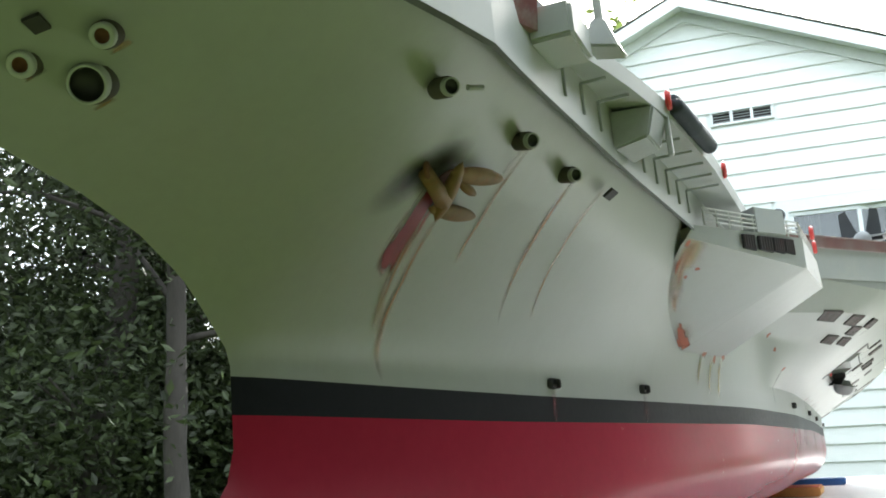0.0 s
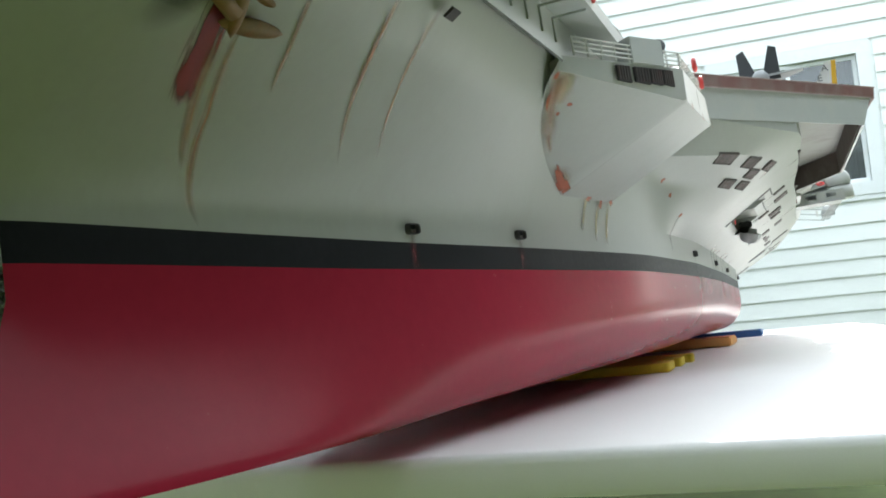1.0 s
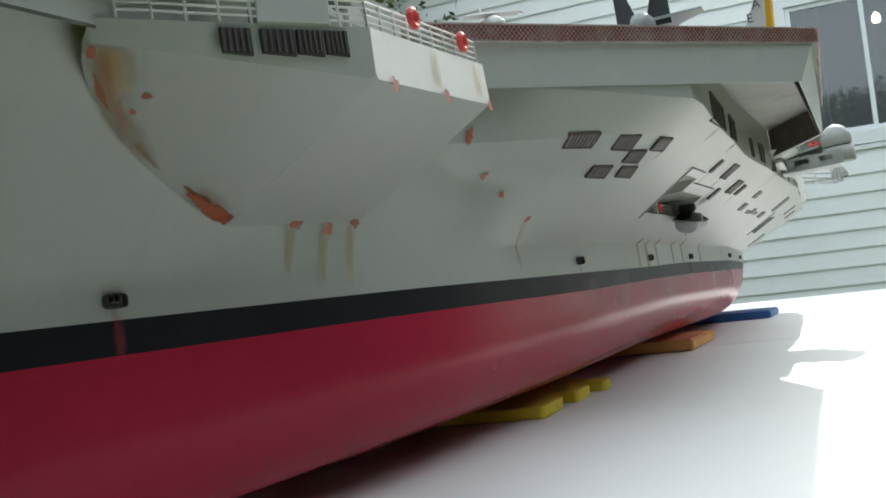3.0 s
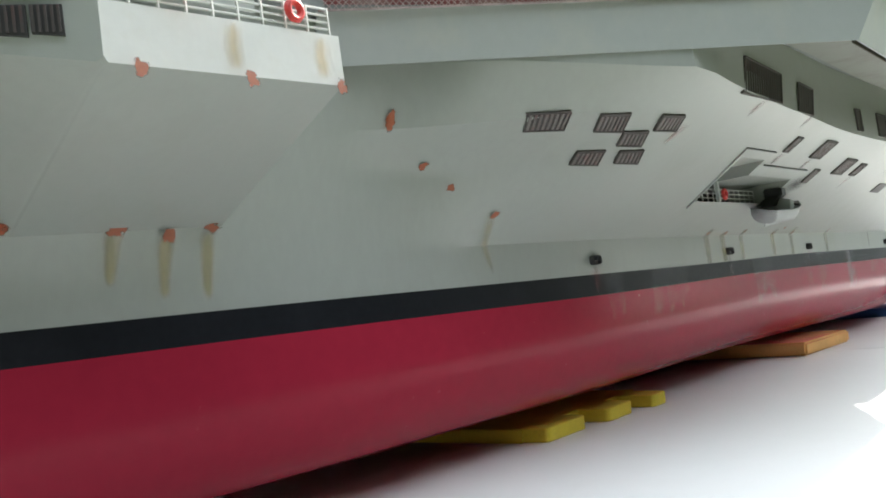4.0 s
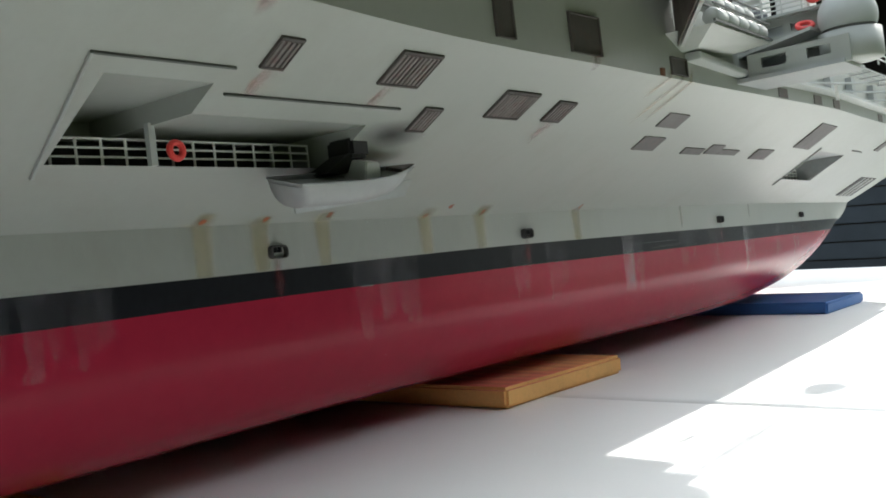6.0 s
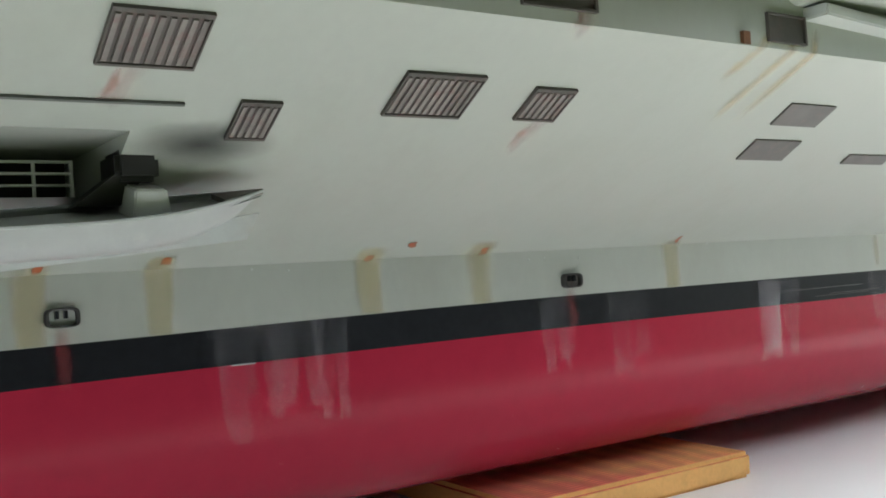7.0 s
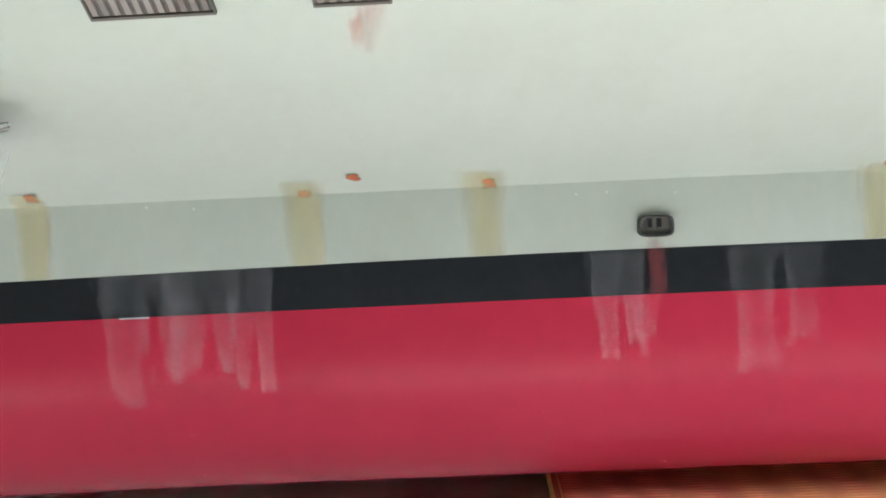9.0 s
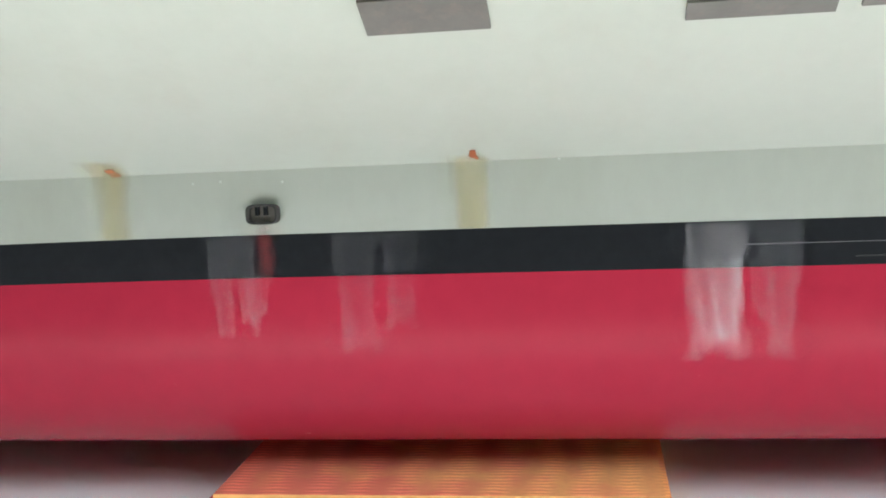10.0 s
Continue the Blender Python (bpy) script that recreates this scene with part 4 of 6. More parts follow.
bm = bmesh.new()
for a, b in zip(ys[:20], ys[1:20]):
    rings = [[skin(y, z, o) for y, z in ((a, SEAM - 0.0012), (b, SEAM - 0.0012), (b, SEAM + 0.0006), (a, SEAM + 0.0006))] for o in (-0.001, 0.0012)]
    add_prism(bm, *rings)
bmesh.ops.remove_doubles(bm, verts=bm.verts[:], dist=0.00005)
part("rubbing_strip", bm, LINE, ship, "dark joint line below the gallery")
bm = bmesh.new()
for a, b in zip(ys, ys[1:]):
    add_prism(bm, [(side(a, SEAM) - 0.01, a, CATWALK + 0.006), (deck_edge(a), a, CATWALK), (deck_edge(b), b, CATWALK), (side(b, SEAM) - 0.01, b, CATWALK + 0.006)],
              [(side(a, SEAM) - 0.01, a, 1.190), (deck_edge(a) + 0.002, a, 1.180), (deck_edge(b) + 0.002, b, 1.180), (side(b, SEAM) - 0.01, b, 1.190)])
bmesh.ops.recalc_face_normals(bm, faces=bm.faces[:])
bmesh.ops.remove_doubles(bm, verts=bm.verts[:], dist=0.00005)
part("catwalk", bm, GREY_LIGHT, ship, "pale overhanging catwalk edge")
for i in range(10):
    y = 0.755 + 0.05 * i
    if 0.88 < y < 0.96:
        continue
    x0, x1 = side(y, SEAM) + 0.002, deck_edge(y)
    bm = bmesh.new()
    add_bar(bm, (x0, y, 1.134), (x0, y, 1.162), 0.0018, 4)
    add_bar(bm, (x0, y, 1.1615), (x1 - 0.004, y, 1.1615), 0.0018, 4)
    part("bracket", bm, GREY_MID, ship, "dark angle bracket under the catwalk")
box = part("gallery_box", prism_bm([(-0.062, 0.895, 1.128), (-0.030, 0.90, 1.136), (-0.028, 0.95, 1.136), (-0.056, 0.95, 1.128)], [(-0.062, 0.895, 1.165), (-0.022, 0.90, 1.165), (-0.018, 0.95, 1.165), (-0.056, 0.95, 1.165)], 0.002), GREY_MID, ship, "grey box hung under the catwalk")
part("box_strap", box_bm((-0.021, 0.944, 1.128), (-0.016, 0.952, 1.17), 0.001), GREY_LIGHT, box)
part("gallery_panel", box_bm((-0.075, 0.68, 1.150), (-0.040, 0.74, 1.178), 0.003), GREY_LIGHT, ship)
part("hanging_cloth", prism_bm([(-0.098, 0.60, 1.160), (-0.066, 0.68, 1.158), (-0.072, 0.68, 1.158), (-0.104, 0.60, 1.16)], [(-0.098, 0.58, 1.19), (-0.062, 0.675, 1.185), (-0.068, 0.675, 1.185), (-0.104, 0.58, 1.19)]), NET, ship, "dull red-brown cloth at the catwalk")
mount = part("fog_signal_mount", prism_bm([(-0.046, 0.742, 1.166), (-0.020, 0.745, 1.160), (-0.018, 0.775, 1.160), (-0.046, 0.775, 1.166)], [(-0.040, 0.748, 1.190), (-0.030, 0.750, 1.190), (-0.030, 0.768, 1.190), (-0.040, 0.768, 1.190)], 0.002), GREY_LIGHT, ship, "pale pedestal with a short mast on the catwalk")
part("mast", bar_bm((-0.035, 0.758, 1.19), (-0.035, 0.758, 1.25), 0.0035, 8), GREY_LIGHT, mount)


def raft(y0, y1, x, z, r):
    part("raft_canister", lathe_bm([(0, 0), (r * 0.8, 0.001), (r, 0.006), (r, (y1 - y0) * 0.46), (r * 1.08, (y1 - y0) * 0.48), (r * 1.08, (y1 - y0) * 0.52), (r, (y1 - y0) * 0.54), (r, y1 - y0 - 0.006), (r * 0.8, y1 - y0 - 0.001), (0, y1 - y0)], (x, y0, z), (0.10, 1, -0.02), 14), RAFT, ship, "dark grey-green liferaft canister on the catwalk", True)


raft(0.95, 1.10, -0.010, 1.178, 0.0085)
raft(0.975, 1.12, -0.014, 1.192, 0.0080)
for y in (0.945, 1.22):
    part("life_ring", ring_bm((deck_edge(y) + 0.003, y, 1.182), (1, 0.1, 0), 0.0075, 0.0028), RING, ship, "red life ring")


# ---- rails ----
def railing(points, height, wires=4, post_gap=0.03, name="rail"):
    for p, q in zip(points, points[1:]):
        p, q = Vector(p), Vector(q)
        count = max(1, round((q - p).length / post_gap))
        for k in range(1, wires + 1):
            up = Vector((0, 0, height * k / wires))
            part("rail_wire", bar_bm(p + up, q + up, 0.0011, 5), WIRE, ship)
        for i in range(count + 1):
            s = p.lerp(q, i / count)
            part("rail_post", bar_bm(s, s + Vector((0, 0, height + 0.001)), 0.0013, 5), WIRE, ship)


# ---- forward sponson ----
SA, SB, SC = Vector((side(1.222, 1.123) + 0.0012, 1.222, 1.123)), Vector((0.075, 1.402, 1.122)), Vector((0.086, 1.614, 1.126))
SA2, SB2, SC2 = Vector((side(1.224, 1.110) + 0.0012, 1.224, 1.110)), Vector((0.074, 1.402, 1.081)), Vector((0.088, 1.612, 1.085))
SE, SF = Vector((side(1.432, 1.0) + 0.0008, 1.432, 1.000)), Vector((side(1.612, 1.002) + 0.0008, 1.612, 1.002))
SD = Vector((-0.06, 1.625, 1.126))
SI = Vector((-0.13, 1.30, 1.123))


def sponson():
    bm = bmesh.new()
    v = {k: bm.verts.new(p) for k, p in dict(A=SA, B=SB, C=SC, A2=SA2, B2=SB2, C2=SC2, E=SE, F=SF, D=SD, I=SI).items()}
    root = []
    for i in range(1, 12):
        f = i / 12
        ry = (1 - f) ** 2 * 1.224 + 2 * f * (1 - f) * 1.266 + f * f * 1.432
        rz = (1 - f) ** 2 * 1.110 + 2 * f * (1 - f) * 1.064 + f * f * 1.000
        root.append(bm.verts.new((side(ry, rz) - 0.001, ry, rz)))
    root = [v["A2"]] + root + [v["E"]]
    deep_e, deep_f = bm.verts.new(SE + Vector((-0.05, 0, 0))), bm.verts.new(SF + Vector((-0.05, 0, 0)))
    bm.faces.new((v["A"], v["A2"], v["B2"], v["B"])).material_index = 2
    # white outer plate: paler paint, with the bright light on it put in too
    bm.faces.new((v["B"], v["B2"], v["C2"], v["C"])).material_index = 1
    for p, q in zip(root, root[1:]):
        bm.faces.new((p, q, v["B2"]))
    bm.faces.new((v["B2"], v["E"], v["F"], v["C2"]))
    bm.faces.new((v["C"], v["C2"], v["F"], v["D"]))
    bm.faces.new((v["A"], v["B"], v["C"], v["D"], v["I"]))
    bm.faces.new((v["A2"], v["A"], v["I"], deep_e, v["E"], *root[-2:0:-1]))
    bm.faces.new((v["E"], deep_e, deep_f, v["F"]))
    bmesh.ops.recalc_face_normals(bm, faces=bm.faces[:])
    low = [e for e in bm.edges if {e.verts[0], e.verts[1]} in ({v["B2"], v["E"]}, {v["C2"], v["F"]})]
    bmesh.ops.bevel(bm, geom=low, offset=0.003, segments=3, affect='EDGES')
    return part("sponson", bm, [GREY, WHITE, GREY_LIGHT], ship, "angular grey sponson projecting from the side", True)


sp = sponson()
sp.data.set_sharp_from_angle(angle=radians(28))
for s0, s1 in ((0.42, 0.53), (0.565, 0.69), (0.70, 0.80), (0.81, 0.90)):
    bm = bmesh.new()
    out = Vector((0.73, -0.68, 0)) * 0.0012
    pts = [SA.lerp(SB, s) + Vector((0, 0, dz)) for s, dz in ((s0, -0.022), (s1, -0.024), (s1, -0.004), (s0, -0.004))]
    add_prism(bm, [p - out * 2 for p in pts], [p + out for p in pts])
    bmesh.ops.recalc_face_normals(bm, faces=bm.faces[:])
    pan = part("shutter_panel", bm, DARK, ship, "row of dark brown slatted shutters")
    n = 5
    for i in range(n):
        t0, t1 = s0 + (s1 - s0) * (i + 0.2) / n, s0 + (s1 - s0) * (i + 0.6) / n
        bm = bmesh.new()
        pts = [SA.lerp(SB, s) + Vector((0, 0, dz)) for s, dz in ((t0, -0.0215), (t1, -0.0215), (t1, -0.0045), (t0, -0.0045))]
        add_prism(bm, [p + out for p in pts], [p + out * 2.2 for p in pts])
        part("shutter_slat", bm, VENTBACK, pan)


def decal(corners, mat, label=""):
    """A stain laid on a flat plate: corners run round from its lower left."""
    bm = bmesh.new()
    layer = bm.loops.layers.uv.new("UVMap")
    c = [Vector(p) for p in corners]
    nrm = (c[1] - c[0]).cross(c[3] - c[0]).normalized()
    if nrm.x - nrm.y < 0:
        nrm = -nrm
    f = bm.faces.new([bm.verts.new(p + nrm * 0.0012) for p in c])
    for loop, uv in zip(f.loops, ((0, 0), (1, 0), (1, 1), (0, 1))):
        loop[layer].uv = uv
    ob = part("stain", bm, mat, ship, label)
    ob.visible_shadow = False


def root_point(f):
    y = (1 - f) ** 2 * 1.224 + 2 * f * (1 - f) * 1.266 + f * f * 1.432
    z = (1 - f) ** 2 * 1.110 + 2 * f * (1 - f) * 1.064 + f * f * 1.000
    return Vector((side(y, z), y, z))


def on_face(f, v, lift):
    """A point on the sponson's raked face: f down its root, v outwards from the root."""
    p = root_point(min(max(f, 0.0), 1.0))
    if f < 0:
        p = p + (root_point(0.1) - root_point(0.0)) * (f * 10)
    q = p + (SB2 - p) * v
    if v < 0 or f < 0:
        return skin(q.y, q.z, lift)
    d = root_point(min(f + 0.05, 1.0)) - root_point(max(f - 0.05, 0.0))
    nrm = d.cross(SB2 - p).normalized()
    if nrm.x - nrm.y < 0:
        nrm = -nrm
    return q + nrm * lift


def face_stain(mat, u0, v0, u1, v1, label="", low=False):
    if low:
        u0, u1 = 0.5 + u0 / 2, 0.5 + u1 / 2
    else:
        u0, u1 = u0 / 2, u1 / 2
    bm = bmesh.new()
    layer = bm.loops.layers.uv.new("UVMap")
    lift = 0.0016 + 0.0006 * random.random()
    n, m = 12, 6
    rows = [[(bm.verts.new(on_face(u0 + (u1 - u0) * i / n, v0 + (v1 - v0) * k / m, lift)), (k / m, 1 - i / n)) for k in range(m + 1)] for i in range(n + 1)]
    for a, b in zip(rows, rows[1:]):
        for k in range(m):
            q = (b[k], b[k + 1], a[k + 1], a[k])
            f = bm.faces.new([p[0] for p in q])
            for loop, p in zip(f.loops, q):
                loop[layer].uv = p[1]
    ob = part("stain", bm, mat, ship, label)
    ob.visible_shadow = False


face_stain(BROWN, -0.05, -0.01, 1.0, 0.13, "brown rust wash down the sponson's root")
face_stain(YELLOWRUN, -0.05, 0.0, 0.6, 0.20)
face_stain(RUST, -0.02, 0.012, 0.16, 0.045, "orange rust at the sponson's root")
face_stain(RUST, 0.28, 0.012, 0.72, 0.042, "orange rust at the sponson's root")
face_stain(RUST, 0.50, 0.150, 0.62, 0.195, "small orange fleck")
face_stain(RUST, 0.68, 0.090, 0.78, 0.118, "small orange fleck")
face_stain(WASH, -0.25, -0.06, 0.75, 0.20, "soft brown wash at the sponson's root")
face_stain(WASH, 0.45, -0.05, 1.35, 0.13)
face_stain(WASH, 0.50, -0.03, 1.02, 0.16, "", True)
face_stain(RUST, 0.52, 0.01, 1.0, 0.10, "large orange rust patch low on the sponson", True)
face_stain(BROWN, 0.0, 0.0, 0.36, 0.09, "", True)
face_stain(RUST, 0.62, 0.03, 0.88, 0.085, "large orange rust patch low on the sponson", True)
face_stain(RUST, 0.74, -0.01, 1.0, 0.055, "large orange rust patch low on the sponson", True)
face_stain(RUST, 0.86, 0.0, 0.99, 0.10, "large orange rust patch low on the sponson", True)
for f in (0.12, 0.55, 0.97):
    e0 = SB2.lerp(SC2, f)
    decal([e0 + Vector((0.001, -0.008, -0.010)), e0 + Vector((0.001, 0.008, -0.010)), e0 + Vector((0.001, 0.007, 0.006)), e0 + Vector((0.001, -0.007, 0.006))], RUST, "small rust spot on the sponson's edge")
for f in (0.50, 0.90):
    e0, e1 = SB2.lerp(SC2, f), SB.lerp(SC, f)
    decal([e0 + Vector((0, -0.016, 0.002)), e0 + Vector((0, 0.016, 0.002)), e1 + Vector((0, 0.014, -0.001)), e1 + Vector((0, -0.014, -0.001))], YELLOWRUN, "yellowish run on the pale plate")
inset = Vector((-0.003, 0.002, 0))
railing([SA + Vector((0.012, 0.012, 0)), SB + inset], 0.022, 4, 0.026)
railing([SB + inset, SC + Vector((-0.004, -0.006, 0))], 0.022, 4, 0.024)
for y in (1.462, 1.567):
    part("life_ring", ring_bm((0.087, y, 1.139), (1, 0, 0), 0.0068, 0.0030), RING, ship, "red life ring")
q0, q1 = SA.lerp(SB, 0.56), SA.lerp(SB, 0.84)
back = Vector((-0.02, 0.02, 0))
face = Vector((0.0012, -0.0012, 0))
part("locker", prism_bm([q0 + face, q1 + face, q1 + back, q0 + back], [p + Vector((0, 0, 0.034)) for p in (q0 + face, q1 + face, q1 + back, q0 + back)], 0.001), GREY_LIGHT, ship, "plain pale grey deck locker on the sponson")
part("searchlight", lathe_bm([(0, 0), (0.009, 0.0), (0.010, 0.004), (0.009, 0.018), (0.0, 0.02)], (0.045, 1.42, 1.155), (0.3, -0.8, 0.2), 14), JET, ship)
part("searchlight_post", bar_bm((0.045, 1.425, 1.12), (0.045, 1.425, 1.152), 0.003), GREY_MID, ship)


# ---- flight deck ----
PORT_EDGE = [(-0.16, 0.30), (-0.10, 0.5), (-0.055, 0.9), (-0.02, 1.25), (0.0, 1.45), (0.0, 1.702), (0.364, 2.222), (0.332, 2.84), (0.221, 3.03), (0.19, 3.06), (0.18, 3.5), (0.15, 4.3), (0.08, 4.86)]
STBD_EDGE = [(-0.72, 4.86), (-0.84, 3.9), (-0.88, 2.9), (-0.88, 1.9), (-0.68, 1.4), (-0.58, 0.6), (-0.48, 0.30)]
deck_ring = PORT_EDGE + STBD_EDGE
part("flight_deck", prism_bm([(x, y, 1.190) for x, y in deck_ring], [(x, y, 1.206) for x, y in deck_ring]), GREY_DECK, ship, "dark grey flat flight deck")
# the angled deck's overhang: front plate, side plate and sloping underside
F0, F1, FG, F2 = (-0.020, 1.703), (0.338, 2.182), (0.327, 2.835), (0.216, 3.03)
T0, T1, TG, T2 = (-0.006, 1.698), (0.365, 2.222), (0.333, 2.84), (0.222, 3.034)


def plate(p, q, pt, qt, zb0, zb1, zt, thick, name, label=""):
    """A leaning plate between a lower and an upper edge that need not be parallel."""
    bm = bmesh.new()
    lo0, lo1, hi0, hi1 = Vector((*p, zb0)), Vector((*q, zb1)), Vector((*pt, zt)), Vector((*qt, zt))
    back = (lo1 - lo0).cross(hi0 - lo0).normalized() * thick
    n, m = 18, 4
    sheets = [[[bm.verts.new(lo0.lerp(lo1, i / n).lerp(hi0.lerp(hi1, i / n), j / m) - o) for j in range(m + 1)] for i in range(n + 1)] for o in (Vector((0, 0, 0)), back)]
    for g in sheets:
        for i in range(n):
            for j in range(m):
                bm.faces.new((g[i][j], g[i + 1][j], g[i + 1][j + 1], g[i][j + 1]))
    f, k = sheets
    rim = [(i, 0) for i in range(n)] + [(n, j) for j in range(m)] + [(i, m) for i in range(n, 0, -1)] + [(0, j) for j in range(m, 0, -1)]
    for (i, j), (i2, j2) in zip(rim, rim[1:] + rim[:1]):
        bm.faces.new((f[i][j], f[i2][j2], k[i2][j2], k[i][j]))
    bmesh.ops.recalc_face_normals(bm, faces=bm.faces[:])
    ob = part(name, bm, GREY_LIGHT, ship, label, True)
    ob.data.set_sharp_from_angle(angle=radians(40))
    return ob


plate(F0, F1, T0, T1, 1.141, 1.134, 1.2035, 0.004, "overhang_front", "pale grey sloping front plate of the angled deck")
plate(F1, FG, T1, TG, 1.134, 1.132, 1.2035, 0.004, "overhang_side", "pale grey side plate of the angled deck")
plate(FG, F2, TG, T2, 1.132, 1.128, 1.2035, 0.004, "overhang_end", "pale grey after end plate of the angled deck")
inner_line = [(0.005, 1.76), (0.07, 1.86), (0.14, 1.97), (0.20, 2.10), (0.214, 2.26), (0.215, 2.45), (0.208, 2.7), (0.206, 2.84), (0.202, 3.035)]
outer_line = [(0.019, 1.76), (0.094, 1.86), (0.176, 1.97), (0.273, 2.10), (0.333, 2.19), (0.329, 2.45), (0.327, 2.7), (0.324, 2.834), (0.213, 3.029)]


def soffit_point(k, f):
    """A point of the overhang's underside: k along it, f from the side out to the edge plate."""
    i = min(int(k), len(inner_line) - 2)
    g = k - i
    (ax, ay), (bx, by) = inner_line[i], inner_line[i + 1]
    (cx, cy), (dx, dy) = outer_line[i], outer_line[i + 1]
    p = Vector((ax + (bx - ax) * g, ay + (by - ay) * g, 1.1885))
    q = Vector((cx + (dx - cx) * g, cy + (dy - cy) * g, 1.1880))
    return p.lerp(q, f)


def soffit_sheet():
    bm = bmesh.new()
    nk, nf = 40, 6
    grid = [[bm.verts.new(soffit_point(8 * i / nk, j / nf)) for j in range(nf + 1)] for i in range(nk + 1)]
    for a, b in zip(grid, grid[1:]):
        for j in range(nf):
            bm.faces.new((a[j], b[j], b[j + 1], a[j + 1]))
    bmesh.ops.recalc_face_normals(bm, faces=bm.faces[:])
    return bm


part("overhang_soffit", soffit_sheet(), SOFFIT, ship, "pale underside of the angled deck, its grey darkened for shade", True)


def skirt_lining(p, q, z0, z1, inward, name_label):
    """The dark brown inner face of the plates that hang below the overhang."""
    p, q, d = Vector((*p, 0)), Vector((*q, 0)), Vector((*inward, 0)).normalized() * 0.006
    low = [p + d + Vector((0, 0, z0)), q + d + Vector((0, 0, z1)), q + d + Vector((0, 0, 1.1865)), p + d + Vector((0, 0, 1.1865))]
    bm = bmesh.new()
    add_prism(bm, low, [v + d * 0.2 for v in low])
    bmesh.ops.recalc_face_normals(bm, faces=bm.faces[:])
    part("skirt_lining", bm, DARK_BROWN, ship, name_label)


skirt_lining((0.335, 2.196), FG, 1.1355, 1.1335, (-1, 0), "brown inner face of the overhang's side plate")
skirt_lining(FG, F2, 1.1335, 1.130, (-0.8, -0.45), "dark brown inner face of the overhang's end plate")


def netting(p, q, z0, z1, out, count):
    """A low fence of crossed wires with dull red cloth behind it, along the deck edge."""
    p, q, out = Vector((*p, 0)), Vector((*q, 0)), Vector((*out, 0)).normalized() * 0.006
    lo, hi = Vector((0, 0, z0)), Vector((0, 0, z1))
    bm = bmesh.new()
    add_prism(bm, [p + out * 0.3 + lo, q + out * 0.3 + lo, q + out * 0.8 + hi, p + out * 0.8 + hi], [p + lo, q + lo, q + out * 0.5 + hi, p + out * 0.5 + hi])
    bmesh.ops.recalc_face_normals(bm, faces=bm.faces[:])
    n = part("safety_netting", bm, NET, ship, "dull red safety netting along the deck edge")
    bm = bmesh.new()
    for i in range(count):
        a, b = p.lerp(q, i / count), p.lerp(q, (i + 1) / count)
        for k in range(3):
            f, g = k / 3, (k + 1) / 3
            for s, t in ((a, b), (b, a)):
                add_bar(bm, s + out * (0.5 + 0.5 * f) + lo.lerp(hi, f), t + out * (0.5 + 0.5 * g) + lo.lerp(hi, g), 0.00040, 3)
    for z in (lo, hi):
        add_bar(bm, p + out * (0.4 if z is lo else 1) + z, q + out * (0.4 if z is lo else 1) + z, 0.0012, 4)
    part("netting_wire", bm, NETWIRE, n, "pale crossed wires")["kind"] = "stuff"


netting(T0, T1, 1.189, 1.2085, (0.9, -0.4), 100)
netting(T1, TG, 1.189, 1.2085, (1, 0.1), 100)
netting(TG, T2, 1.189, 1.2085, (0.8, 0.5), 34)


# ---- port quarter: platform, deckhouse, canisters and radome ----
def holed_wall(name, p, q, z0, z1, thick, gaps, material, label=""):
    """An upright plate from p to q with rectangular openings right through it: (from, to, bottom, top) as fractions."""
    p, q = Vector((*p, 0)), Vector((*q, 0))
    n = (q - p).cross(Vector((0, 0, 1))).normalized() * thick
    us = sorted({0.0, 1.0, *[g[0] for g in gaps], *[g[1] for g in gaps]})
    vs = sorted({0.0, 1.0, *[g[2] for g in gaps], *[g[3] for g in gaps]})
    bm = bmesh.new()
    for u0, u1 in zip(us, us[1:]):
        for v0, v1 in zip(vs, vs[1:]):
            if any(g[0] <= u0 and u1 <= g[1] and g[2] <= v0 and v1 <= g[3] for g in gaps):
                continue
            c = [p.lerp(q, u) + Vector((0, 0, z0 + (z1 - z0) * v)) for u, v in ((u0, v0), (u1, v0), (u1, v1), (u0, v1))]
            add_prism(bm, c, [x - n for x in c])
    bmesh.ops.remove_doubles(bm, verts=bm.verts[:], dist=0.0001)
    bmesh.ops.recalc_face_normals(bm, faces=bm.faces[:])
    return part(name, bm, material, ship, label)


PLAT = [(0.19, 3.20), (0.338, 3.20), (0.335, 3.30), (0.19, 3.30)]
part("quarter_platform", prism_bm([(x, y, 1.101) for x, y in PLAT], [(x, y, 1.106) for x, y in PLAT]), GREY_MID, ship, "grey overhanging platform on the quarter")
holed_wall("platform_bulwark", (0.222, 3.205), (0.345, 3.205), 1.102, 1.134, 0.003, ((0.14, 0.39, 0.4, 0.80), (0.59, 0.82, 0.4, 0.78)), GREY, "pale bulwark with two rectangular openings")
for x in (0.310, 0.318, 0.326, 0.333):
    part("walkway_bar", bar_bm((x, 3.30, 1.103), (x - 0.016, 3.82, 1.103), 0.0016, 4), GREY_MID, ship, "thin bar of an open walkway")
for k in range(10):
    y = 3.33 + 0.052 * k
    part("walkway_rung", bar_bm((0.308 - 0.03 * (y - 3.3), y, 1.1012), (0.335 - 0.03 * (y - 3.3), y, 1.1012), 0.0012, 4), GREY_MID, ship)
for y in (3.45, 3.62, 3.80):
    part("walkway_strut", bar_bm((side(y, 1.13), y, 1.122), (0.318 - 0.03 * (y - 3.3), y, 1.100), 0.0018, 5), GREY_LIGHT, ship)
part("hanging_post", bar_bm((0.27, 3.40, 1.103), (0.27, 3.40, 1.082), 0.0028, 6), WHITE, ship)
